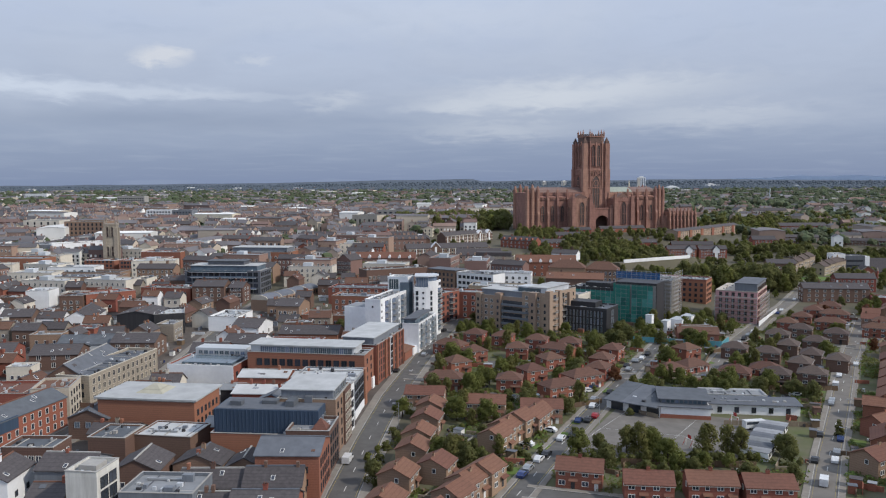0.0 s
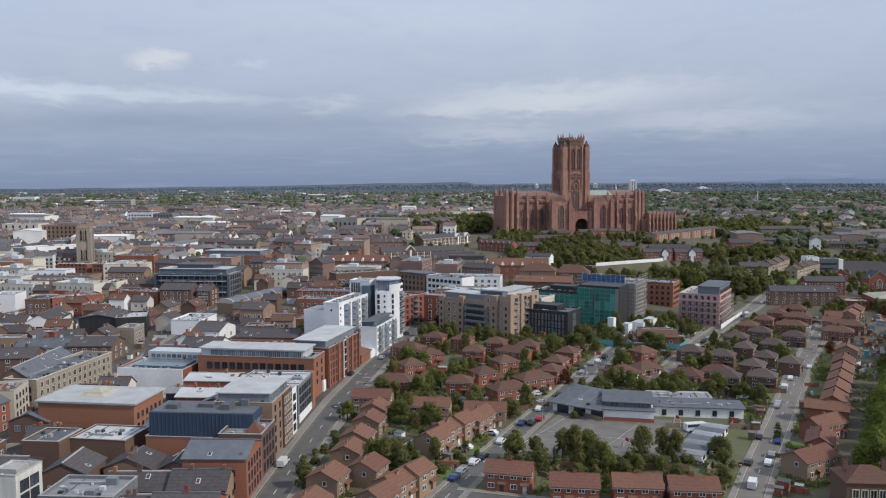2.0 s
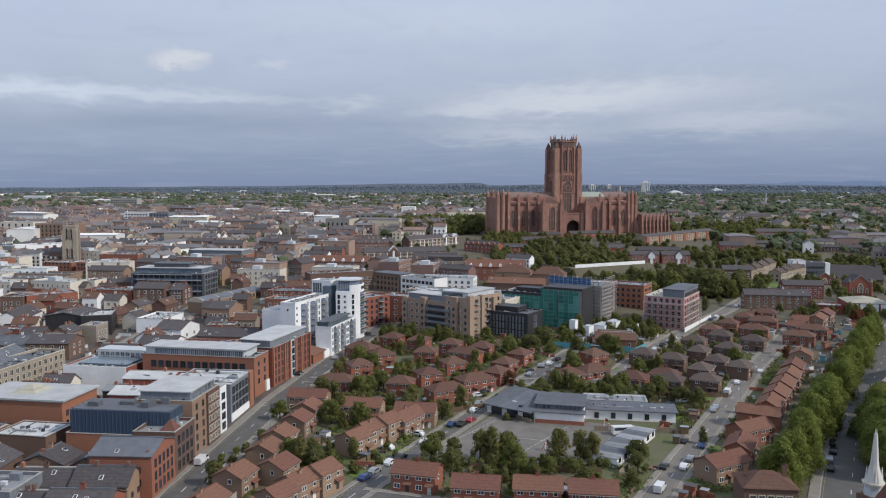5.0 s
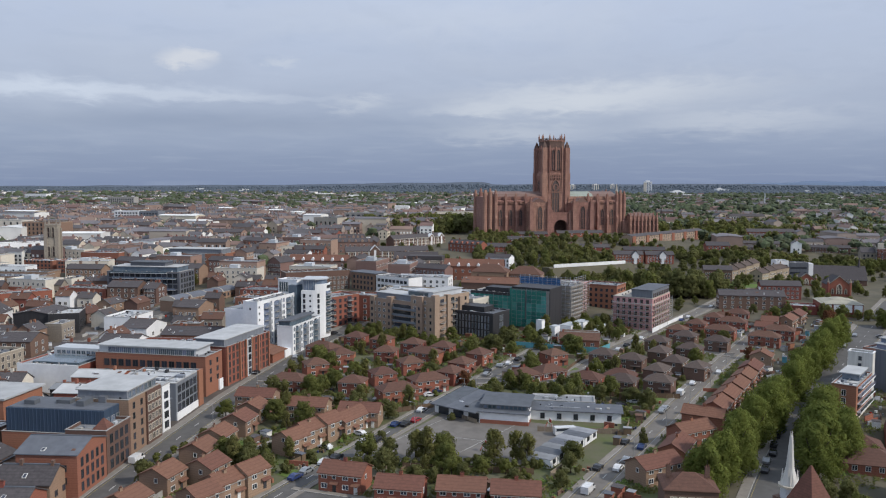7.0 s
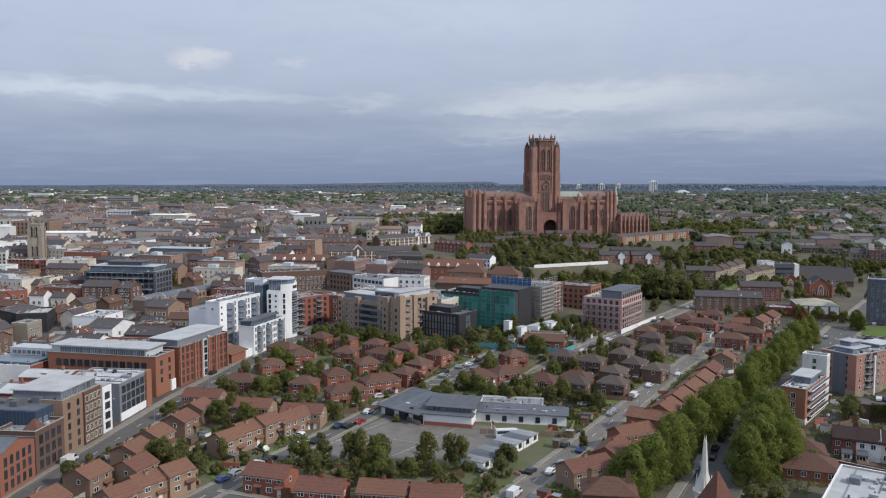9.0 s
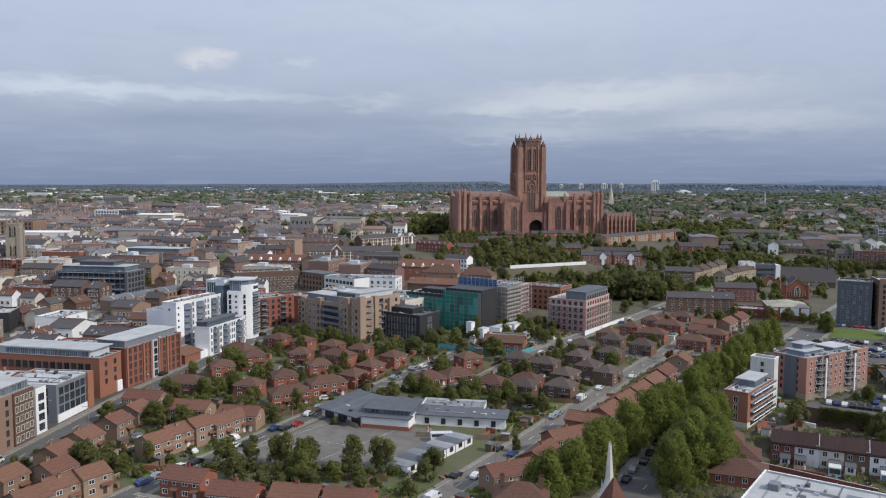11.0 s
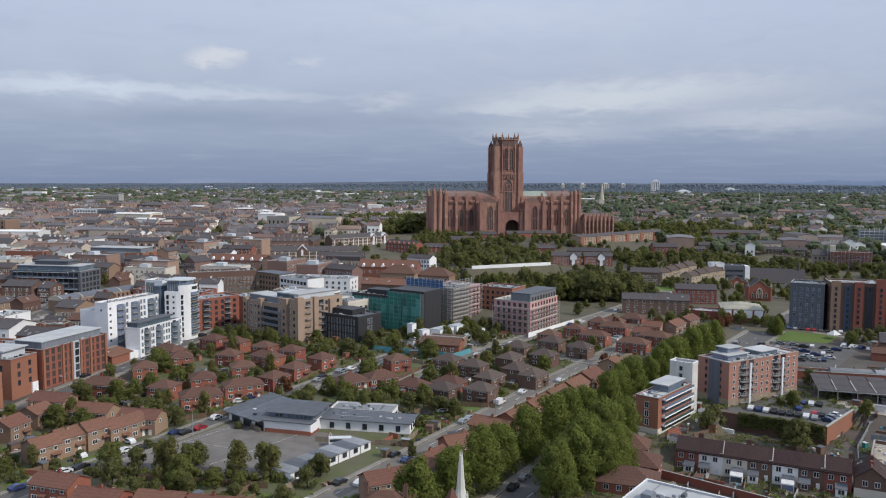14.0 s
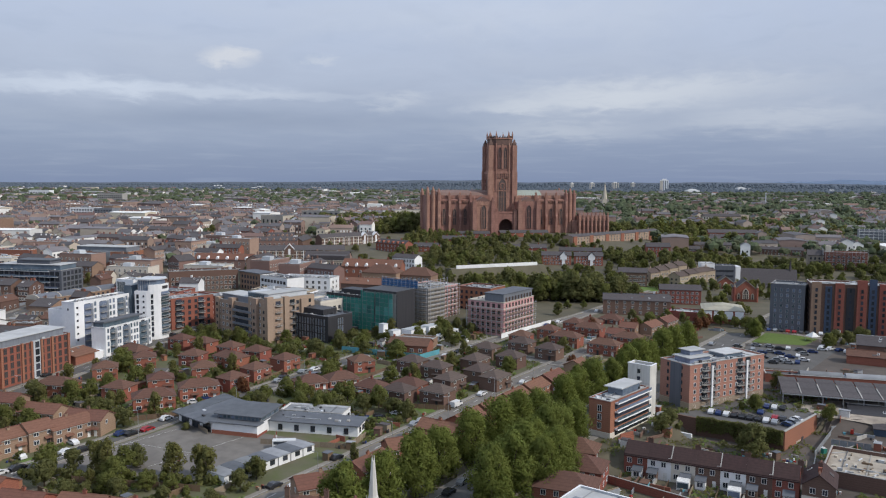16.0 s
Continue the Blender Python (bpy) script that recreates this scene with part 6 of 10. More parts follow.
# ---- school ----
def school():
    ob, w = block("school", "white and red brick school hall with a grey metal roof", 67, 239.5, 81.5, 236.5, 15, 3.6, "white_render", "flat", parapet=0.0, roofmat="lead")
    part("brick_base", Geo().box(-0.1, -0.12, -0.5, w + 0.1, 0, 1.3, "red_brick"), ob, "red brick base")
    part("side_base", Geo().box(w, -0.1, -0.5, w + 0.12, 6.0, 0.8, "red_brick"), ob, "red brick base")
    part("ledge_roof", Geo().box(-0.5, -0.6, 3.6, w + 0.5, 3.6, 3.85, "lead"), ob, "grey ledge roof")
    part("upper_wall", Geo().box(0.2, 3.2, 3.6, w - 0.6, 15, 5.4, "grey_clad"), ob, "grey clad upper wall")
    for k in range(10):
        part("clerestory_pane", Geo().box(0.6 + k * (w - 1.4) / 10, 3.1, 4.1, 0.2 + (k + 1) * (w - 1.4) / 10, 3.25, 5.1, "sky_glass"), ob, "clerestory window")
    for k in range(7):
        part("clerestory_pane", Geo().box(w - 0.65, 4.0 + 1.5 * k, 4.1, w - 0.52, 5.2 + 1.5 * k, 5.1, "sky_glass"), ob, "clerestory window")
    part("roof_sheet", Geo().prism([(2.4, 5.2), (15.6, 5.7), (15.6, 5.95), (2.4, 5.45)], "x", -0.8, w + 0.3, "lead"), ob, "grey standing-seam roof")
    ob, w = block("school", "grey-roofed school classrooms with sloping glazed ends", 52.5, 250, 66.8, 239.5, 16, 3.4, "white_render", "flat", parapet=0.0, roofmat="lead")
    for k in range(3):
        a, b = k * w / 3, (k + 1) * w / 3
        part("glazed_bay", Geo().box(a + 1.6, -0.1, 0.2, b - 0.3, 0.05, 2.9, "glass"), ob, "dark glazed bay")
        part("roof_sheet", Geo().prism([(-2.2, 3.3), (16.5, 5.2 - k * 0.2), (16.5, 5.5 - k * 0.2), (-2.2, 3.6)], "x", a - 0.3, b - 0.32, "lead"), ob, "grey standing-seam roof")
    ob, w = block("school", "long low white school wing with a grey flat roof", 83, 243.5, 110.5, 240, 7.5, 3.2, "white_render", "flat", parapet=0.0, roofmat="lead", wins=[W("front", 5, 1, 0.7, 3, 1.2, 1.6, "dark"), W("right", 2, 1, 0.9, 3, 1.2, 1.4, "dark")])
    part("roof_sheet", Geo().prism([(-0.7, 3.2), (8, 3.6), (8, 3.85), (-0.7, 3.45)], "x", -0.6, w + 0.7, "lead"), ob, "grey metal roof")
    block("school", "rear school wing with a felt roof", 84, 252, 104, 249.5, 8, 3.4, "white_render", "flat", roofmat="flat_grey", parapet=0.4, wins=[W("right", 3, 1, 0.9, 3, 1.4, 1.4, "dark")])
    # rows of temporary classrooms with striped roofs
    m, w = edge_pose(84.5, 201, 101, 227)
    for k in range(7):
        ob = thing("classroom_cabin", m @ pose(k * w / 7, 0, 0), "white temporary classroom with a ribbed grey roof", "cabin", "temporary classrooms")
        part("body", Geo().box(0, 0, 0, w / 7 - 0.35, 7.0, 2.4, "white_render"), ob)
        part("roof", Geo().prism([(-0.15, 2.4), (-0.15, 2.52), (w / 14 - 0.2, 2.66), (w / 7 - 0.25, 2.52), (w / 7 - 0.25, 2.4)], "y", -0.3, 7.3, "lead" if k % 2 else "flat_grey"), ob)
        part("window", window_mesh(1.4, 1.1, "dark"), ob, at=pose(w / 14, 0, 1.0))
    # playground lines, goals and fence
    g = Geo()
    for a, b in (((36, 214), (58, 246)), ((60, 212), (78, 238)), ((46, 230), (70, 222)), ((78, 210), (92, 232))):
        strip([a, b], -0.04, 0.04, 0.0, 0.11, "line_paint", g)
    tagged(new("court_marking", g.mesh("court_marking")), "faded white court lines on tarmac", "court marking", kind="structure")
    for x, y, rot in ((72, 241, 20), (68, 214, 110), (88, 234, 110)):
        ob = thing("goal", pose(x, y, base_z(x, y) + 0.09, 0, 0, rot), "small red and white steel goal frame", "goal", "playground goals")
        for s in (-1.5, 1.5):
            part("post", Geo().box(s - 0.07, -0.07, 0, s + 0.07, 0.07, 2.0, "white_frame"), ob)
            part("stay", Geo().prism([(0, 2.0), (0.1, 2.0), (1.1, 0), (1.0, 0)], "x", s - 0.05, s + 0.05, "paint_red"), ob)
        part("crossbar", Geo().box(-1.57, -0.07, 1.93, 1.57, 0.07, 2.07, "white_frame"), ob)
        part("hoop_board", Geo().box(-0.7, -0.05, 2.1, 0.7, 0.05, 3.1, "paint_red"), ob)
    for a, b, h, mat in (((84, 232), (110, 230), 1.6, "pale_timber"), ((56, 249), (66, 238.5), 1.4, "pale_timber"), ((110, 230), (113, 240), 2.0, "pale_timber")):
        fence(a, b, h, mat)


def fence(a, b, h=1.7, mat="timber", label="weathered timber garden fence"):
    m, w = edge_pose(*a, *b)
    ob = thing("fence", m, label, "fence", "garden fences")
    n = max(1, round(w / 2.2))
    key = ("fence", round(w / n, 2), h, mat)
    if key not in _cache:
        _cache[key] = (Geo().box(0.08, -0.03, 0.05, w / n - 0.08, 0.03, h, mat).mesh("panel"), Geo().box(-0.07, -0.06, -0.3, 0.07, 0.06, h + 0.1, mat).mesh("post"))
    for k in range(n):
        part("panel", _cache[key][0], ob, at=pose(k * w / n, 0, 0))
    for k in range(0, n + 1, 3):
        part("post", _cache[key][1], ob, at=pose(k * w / n, 0, 0))


school()


# ---- flats, terrace and works east of the avenue ----
def east_side():
    ob, w = block("flats", "red brick apartment block with stacked balconies", 213.5, 275, 243.5, 295.5, 13, 14.4, "salmon_brick", "flat", roofmat="flat_white", parapet=0.5,
                  wins=[W("front", 12, 6, 0.6, 2.35, 0.9, 1.2, "white"), W("left", 2, 6, 0.6, 2.5, 0.6, 1.1, "dark", margin=0.5)])
    balconies(ob, (7, 11, 24, 28), [0.7 + 2.35 * k for k in range(6)], 0, 3.0)
    part("base_band", Geo().box(-0.12, -0.12, 0, w + 0.1, 0.1, 2.4, "buff_brick"), ob, "buff brick base")
    part("end_strip", Geo().box(-0.15, 3.6, 0, 0.05, 8.4, 14.8, "slate_clad"), ob, "dark grey clad strip")
    part("end_base", Geo().box(-0.13, 0.05, 0, 0.02, 12.95, 2.4, "buff_brick"), ob, "buff brick base")
    for x in (9, 26):
        part("stair_mast", Geo().box(x - 0.35, -1.6, 0, x + 0.35, -1.2, 14.2, "white_render"), ob, "white vertical fin")
    part("penthouse", Geo().box(3.5, 3.4, 14.4, w * 0.36, 10.0, 16.2, "sky_glass"), ob, "glazed set-back storey")
    part("penthouse_roof", Geo().box(2.8, 2.8, 16.2, w * 0.36 + 0.7, 10.6, 16.45, "flat_white"), ob)
    part("upper_storey", Geo().box(6.2, 6.0, 16.45, w * 0.34, 10.0, 18.0, "sky_glass"), ob, "glazed upper storey")
    part("upper_roof", Geo().box(5.5, 5.2, 18.0, w * 0.34 + 0.6, 10.6, 18.25, "flat_white"), ob)
    part("roof_deck", Geo().box(w * 0.56, 3.5, 14.4, w - 7, 10, 15.8, "sky_glass"), ob, "glazed roof storey")
    part("deck_roof", Geo().box(w * 0.56 - 0.5, 3.0, 15.8, w - 6.5, 10.5, 16.1, "flat_white"), ob)
    # white and red flats beside it
    ob, w = block("flats", "red brick and white flats with long balcony bands", 184.0, 244.5, 198.2, 263.4, 7.2, 10.9, "orange_brick", "flat", roofmat="flat_white", parapet=0.3, wins=[W("left", 1, 3, 2.6, 2.6, 1.2, 1.8, "white", margin=2.5)])
    for k in range(4):
        part("balcony_band", Geo().box(2.6, -1.2, 2.2 + 2.6 * k, w - 0.2, 0, 2.6 + 2.6 * k, "white_render"), ob, "white balcony edge")
        part("balcony_rail", Geo().box(2.6, -1.2, 2.6 + 2.6 * k, w - 0.2, -1.1, 3.4 + 2.6 * k, "sky_glass"), ob, "glazed balcony rail")
        part("window_band", Geo().box(2.6, -0.12, 0.6 + 2.6 * k, w - 0.2, 0.05, 2.3 + 2.6 * k, "glass"), ob, "strip of glazing")
    part("base_band", Geo().box(-0.1, -0.1, 0, w, 7.3, 1.8, "cream_render"), ob, "cream base")
    part("penthouse", Geo().box(9, 1.0, 10.9, w - 4, 6.0, 13.2, "sky_glass"), ob, "glazed set-back storey")
    part("penthouse_roof", Geo().box(7.6, 0.5, 13.2, w - 3.4, 6.7, 13.5, "flat_white"), ob)
    ob, w = block("stair_tower", "tall plain white rendered stair tower", 198.7, 264.2, 201.4, 267.9, 7.6, 16.5, "stained_render", "flat", parapet=0.6, coping="white_render", wins=[W("left", 1, 2, 12, 2.4, 0.8, 1.2, "dark", margin=3)])
    # terrace of small houses in the sunken street
    m, w = edge_pose(186.0, 230.0, 226.5, 213.4, -2.3)
    n = 7
    claim(m, w, 8)
    painted = (1, 2, 4, 5, 7)
    for k in range(n):
        hw = w / n
        wall = "white_render" if k in (1, 4, 7) else "cream_render" if k == 2 else "red_brick" if k in (0, 6) else "brown_brick"
        ob = thing("terraced_house", m @ pose(k * w / n, 0, 0), "terraced house with %s and a dark tile roof" % {"white_render": "white painted walls", "cream_render": "cream painted walls", "red_brick": "red brick walls", "brown_brick": "brown brick walls"}[wall], "house", "terrace of small houses")
        part("wall", Geo().prism([(0, -1), (7.4, -1), (7.4, 5.6), (3.7, 8.4), (0, 5.6)], "x", 0, hw - 0.02, wall), ob)
        g = Geo()
        roof_geo(g, "gable", hw - 0.02, 7.4, 5.6, 2.8, "plum_tile", over=0.0)
        part("roof", g, ob)
        part("eaves_board", Geo().box(0, -0.4, 5.3, hw - 0.02, 0.05, 5.6, "plum_tile"), ob)
        for x, z in ((1.5, 3.6), (4.3, 3.6), (1.3, 0.9)):
            part("window", window_mesh(1.1, 1.3, "white"), ob, at=pose(x, 0, z))
        part("door", Geo().box(4.3, -0.08, 0, 5.2, 0.02, 2.05, "white_frame" if k % 2 else "paint_red"), ob)
        lo = 0.3 if k % 2 else 2.6
        part("rear_extension", Geo().prism([(-2.4, -1), (0, -1), (0, 2.9), (-2.4, 2.2)], "x", lo, lo + 2.6, "brown_brick" if k % 3 else "white_render"), ob)
        part("extension_roof", Geo().prism([(-2.6, 2.16), (0, 2.92), (0, 3.06), (-2.6, 2.3)], "x", lo - 0.15, lo + 2.75, "lead"), ob, "grey lean-to roof")
        part("extension_window", window_mesh(1.4, 1.2, "white"), ob, at=pose(lo + 1.3, -2.4, 0.8))
        if k % 2:
            part("flashing", Geo().prism([(0.3, 5.9), (3.7, 8.5), (3.7, 8.72), (0.3, 6.12)], "x", hw - 0.16, hw + 0.1, "concrete"), ob, "pale cement flashing")
            part("flashing_foot", Geo().box(hw - 0.9, 0.3, 5.85, hw + 0.1, 0.55, 6.2, "concrete"), ob)
        else:
            c = chimney(ob, hw - 0.1, 4.6, 7.8, "brown_brick", 0.6, 1.4, 1.7)
            part("stack_flashing", Geo().box(hw - 1.0, 3.4, 8.0, hw + 0.1, 3.9, 8.35, "concrete"), ob, "pale cement flashing")
        if k in (2, 4):
            part("conservatory", Geo().prism([(-5.2, 0), (-2.6, 0), (-2.6, 2.6), (-3.9, 3.1), (-5.2, 2.4)], "x", lo - 0.2, lo + 2.9, "white_frame"), ob, "white framed conservatory")
            part("conservatory_glass", Geo().box(lo, -5.26, 0.7, lo + 2.7, -5.2, 2.1, "sky_glass"), ob)
        f0, f1 = m @ Vector((k * hw, -2.6, 0)), m @ Vector((k * hw, -9.5, 0))
        fence((f0.x, f0.y), (f1.x, f1.y), 1.5, "pale_timber" if k % 2 else "timber")
    ob, ww = block("end_house", "gabled end house with painted base and brown tile roof", 226.7, 212.4, 233.6, 209.4, 11, 5.6, "brown_brick", "gable", 2.8, "y", "plum_tile", [W("front", 2, 1, 3.6, 2.8, 1.1, 1.3, "white"), W("right", 2, 1, 3.4, 2.8, 1.0, 1.3, "white")], "house", 1)
    part("base_band", Geo().box(-0.06, -0.08, 0, ww + 0.06, 0.02, 2.8, "cream_render"), ob, "cream painted ground floor")
    part("gable_panel", Geo().box(ww - 0.02, 2, 3.4, ww + 0.08, 9, 5.3, "white_render"), ob, "white painted panel")
    m, w = edge_pose(178, 225, 204, 205, -2.2)
    ob = thing("garden_wall", m, "long red brick garden wall behind the terrace", "wall")
    part("wall", Geo().box(0, -0.15, -1.5, w, 0.15, 2.0, "red_brick"), ob)
    part("coping", Geo().box(0, -0.2, 2.0, w, 0.2, 2.12, "concrete"), ob)
    flat_patch("side_street", [(168, 214), (196, 190), (200, 197), (174, 221)], "asphalt", 0.22, "narrow asphalt street behind the garden wall", "road")
    # houses by the avenue
    for x, y, x2, y2, d in ((166, 219, 178, 215, 10), (160, 201, 174, 197, 11), (168, 232, 178, 229, 9)):
        block("brick_house", "red brick house with a brown hipped tile roof", x, y, x2, y2, d, 5.2, "red_brick", "hip", 2.8, "x", "brown_tile", [W("front", 4, 2, 0.9, 2.6, 1.1, 1.2, "white"), W("right", 2, 2, 0.9, 2.6, 1.1, 1.2, "white")], "house")
    # big white flat roof in the corner
    ob, w = block("retail_shed", "large retail shed with a white flat roof", 155, 166, 180, 150, 28, 7.4, "pale_clad", "flat", roofmat="flat_white", parapet=0.4, coping="white_render", plant=5)
    # raised car park with brick retaining walls
    g = Geo().prism([(206.5, 269), (214, 264), (235.4, 252), (251.8, 271), (254, 291), (245, 294.5), (213.8, 273.2)], "z", -4.0, 3.2, "asphalt")
    tagged(new("car_park", g.mesh("car_park")), "raised asphalt car park behind brick retaining walls", "car park", kind="structure")
    for a, b, z0, z1, mat, lab in (((213.6, 263.8), (235.6, 251.4), -4.0, 4.0, "brown_brick", "old dark brick retaining wall hung with ivy"), ((235.7, 251.4), (252.3, 271.0), -4.0, 4.0, "orange_brick", "tall orange brick retaining wall of the car park"),
                                   ((205.6, 269.2), (213.4, 263.9), -4.0, 3.6, "brown_brick", "ruined brick arch wall beside the car park"), ((197, 240), (206, 267), -3.4, 2.2, "brown_brick", "stained brick bank wall"),
                                   ((168, 236), (198, 239), -2.6, 1.2, "red_brick", "low red brick boundary wall")):
        m, w = edge_pose(*a, *b, 0)
        ob = thing("retaining_wall", m, lab, "wall")
        part("wall", Geo().box(0, -0.3, z0, w, 0.3, z1, mat), ob)
        part("coping", Geo().box(-0.1, -0.4, z1, w + 0.1, 0.4, z1 + 0.18, "brown_brick" if mat == "brown_brick" else "concrete"), ob)
        if mat == "orange_brick":
            part("doorway", Geo().box(13, -0.4, -3.2, 14.6, -0.25, -0.6, "dark_frame"), ob, "bricked doorway")
            part("stone_panel", Geo().box(9, -0.36, -3.6, 12.4, -0.28, -1.0, "pale_stone"), ob, "pale patched stone")
    ob = thing("rubble_base", pose(209.5, 263.2, -2.2, 0, 0, -35), "whitewashed low wall under the ruined arch", "wall")
    part("wall", Geo().box(-3, -1.6, -1, 3, -1.0, 1.8, "white_render"), ob)
    # hanging ivy along the dark wall
    rng = random.Random(14)
    g = Geo()
    for mat in ("leaf_dark", "leaf"):
        g.slot(mat)
    for k in range(5200):
        u = rng.random()
        top = 4.6 + 0.8 * noise.noise((u * 9, 2.0, 0))
        low = 0.2 + 2.6 * noise.noise((u * 7, 8.0, 0))
        z = top - (top - low) * rng.random() ** 1.3
        c = Vector((213.6 + 22 * u, 263.8 - 12.4 * u, z)) + Vector((-0.49, -0.87, 0)) * (0.4 + 0.9 * rng.random())
        e = Vector((rng.uniform(-1, 1), rng.uniform(-1, 1), rng.uniform(-1, 1))).normalized() * 0.36
        f = e.orthogonal().normalized() * 0.3
        i = len(g.v)
        g.v.extend([tuple(c + e), tuple(c + f), tuple(c - e)])
        g.f.append((i, i + 1, i + 2))
        g.s.append(0 if rng.random() < 0.7 else 1)
    me = bpy.data.meshes.new("ivy")
    me.from_pydata(g.v, [], g.f)
    me.materials.append(M["leaf_dark"])
    me.materials.append(M["leaf"])
    me.polygons.foreach_set("material_index", g.s)
    tagged(new("ivy", me), "thick dark green ivy hanging over the retaining wall", "ivy")
    # open steel canopy and sheds
    m, w = edge_pose(246.5, 285, 300, 272, 1.8)
    ob = thing("steel_canopy", m, "long dark grey canopy roof with pale ribs on steel columns", "canopy")
    for k in range(9):
        part("roof_bay", Geo().prism([(0, 5.0), (19, 6.2), (19, 6.35), (0, 5.15)], "x", k * w / 9, (k + 1) * w / 9 - 0.35, "slate"), ob)
        part("rib", Geo().prism([(0.5, 5.05), (12, 5.85), (12, 6.2), (0.5, 5.35)], "x", (k + 1) * w / 9 - 0.35, (k + 1) * w / 9, "concrete"), ob, "pale raised rib")
        for y in (0.5, 9.5, 18.5):
            part("column", Geo().box(-0.13, -0.13, -1.5, 0.13, 0.13, 5.0 + y * 0.06, "steel"), ob, at=pose(k * w / 9 + 0.3, y, 0))
    part("front_beam", Geo().box(0, -0.1, 4.7, w, 0.1, 5.05, "steel"), ob)
    flat_patch("waste_ground", [(250, 272), (300, 262), (304, 284), (253, 292)], "rubble", 0.3, "pale rubble ground under the canopy", "waste ground")
    ob, w = block("works_shed", "long low brick works range with pale vaulted roof pods", 250, 313, 330, 298, 6, 3.2, "red_brick", "flat", parapet=0.4, roofmat="slate")
    for k in range(4):
        part("roof_pod", Geo().prism([(3.0 + 2.4 * math.cos(math.pi * q / 8), 3.2 + 1.6 * math.sin(math.pi * q / 8)) for q in range(9)], "x", 12 + 15.5 * k, 26.5 + 15.5 * k, "flat_grey"), ob, "pale ribbed vaulted roof pod")
    ob, w = block("works_shed", "dark navy warehouse with a dark roof", 264.5, 275.5, 310, 262, 13, 4.4, "navy_clad", "gable", 1.6, "x", "black_clad")
    part("red_band", Geo().box(4, -0.14, 0.9, w, 0.02, 1.3, "paint_red"), ob, "red and white band")
    block("works_shed", "low navy clad annexe beside the warehouse", 268, 266, 296, 257, 8, 3.0, "navy_clad", "gable", 1.0, "x", "slate")
    ob = thing("skip", pose(262.5, 273.5, -1.6, 0, 0, 30), "blue steel waste skip beside a navy shed", "skip")
    part("body", Geo().prism([(-2.2, 0), (1.6, 0), (2.4, 2.2), (-2.6, 2.2)], "y", -1.0, 1.0, "blue_wrap"), ob)
    part("rim", Geo().box(-2.7, -1.08, 2.2, 2.5, 1.08, 2.32, "paint_blue"), ob)
    ob = thing("portable_toilet", pose(246.7, 249.9, -2.2, 0, 0, 20), "turquoise plastic portable toilet in a yard", "toilet")
    part("body", Geo().box(-0.6, -0.6, 0, 0.6, 0.6, 2.2, "teal_net"), ob)
    part("roof", Geo().prism([(-0.65, 2.2), (0.65, 2.2), (0, 2.45)], "y", -0.65, 0.65, "white_frame"), ob)
    for a, b in (((243, 247), (256, 268)), ((256, 268), (262, 271)), ((252, 258), (262, 254))):
        fence(a, b, 2.0, "steel_sheet", "grey steel sheet yard fence")
    ob, w = block("works_shell", "roofless brick shell of an old works with rubble", 237, 226.5, 272, 208, 22, 3.6, "brown_brick", "flat", parapet=0.9, roofmat="rubble", coping="concrete")
    for k in range(46):
        a, b = rng.uniform(1.5, w - 3), rng.uniform(1.5, 19)
        l, d = (rng.uniform(1.5, 4.5), rng.uniform(0.3, 0.7)) if k % 3 else (rng.uniform(0.4, 1.0), rng.uniform(0.4, 1.0))
        part("debris", Geo().box(-l / 2, -d / 2, 0, l / 2, d / 2, rng.uniform(0.2, 0.6), rng.choice(["concrete", "pale_stone", "pale_timber", "timber", "pale_clad"])), ob, at=pose(a, b, 3.6, 0, 0, rng.choice([0, 8, 90, 75, 40])))
    ob, w = block("brick_workshop", "old brown brick workshop with a slate roof", 301, 356, 326, 346, 12, 5.5, "brown_brick", "gable", 3.0, "x", "slate", [W("front", 5, 1, 1.4, 3, 1.6, 2.2, "dark")])
    ob, w = block("brick_workshop", "low brick store beside a car park", 292, 344, 312, 336, 8, 3.6, "red_brick", "gable", 1.8, "x", "brown_tile")
    ob = thing("marquee", pose(294, 385, base_z(294, 385) + 0.2, 0, 0, 20), "small white canvas marquee on a lawn", "tent")
    part("canopy", Geo().taper(0, 0, 2.2, 4.2, 3.2, 0.2, "white_frame", 4), ob, "white peaked canopy")
    for sx in (-2.1, 2.1):
        for sy in (-2.1, 2.1):
            part("pole", Geo().box(sx - 0.05, sy - 0.05, 0, sx + 0.05, sy + 0.05, 2.25, "steel"), ob)
    # warehouse with white panels, church, student flats
    ob, w = block("motor_workshop", "red brick workshop with white panels and a pale roof", 255, 428, 275, 424, 22, 7.0, "red_brick", "hip", 2.6, "x", "pale_roof")
    for k in range(4):
        part("white_panel", Geo().box(0.6 + k * w / 4, -0.15, 2.6, (k + 1) * w / 4 - 0.4, 0.02, 6.6, "white_render"), ob, "white infill panel")
    for k in range(4):
        part("white_panel", Geo().box(w - 0.02, 0.8 + k * 4.3, 2.6, w + 0.15, 4.6 + k * 4.3, 6.6, "white_render"), ob, "white infill panel")
    block("lean_to", "low red brick lean-to with a white fascia", 239.5, 437, 254.2, 432, 12, 4.0, "red_brick", "flat", roofmat="flat_white", coping="paint_red")
    ob, w = block("church", "dark brick church with a steep slate roof", 322, 603, 362, 594, 17, 4.2, "brown_brick", "gable", 9.6, "x", "slate", [], "church")
    for k in range(6):
        part("lancet_window", lancet_mesh(1.2, 3.4, "stone"), ob, at=pose(4 + 6 * k, 0, 0.4))
    part("spirelet", Geo().taper(w - 4, 8.5, 12.5, 21, 1.3, 0.1, "slate", 6), ob)
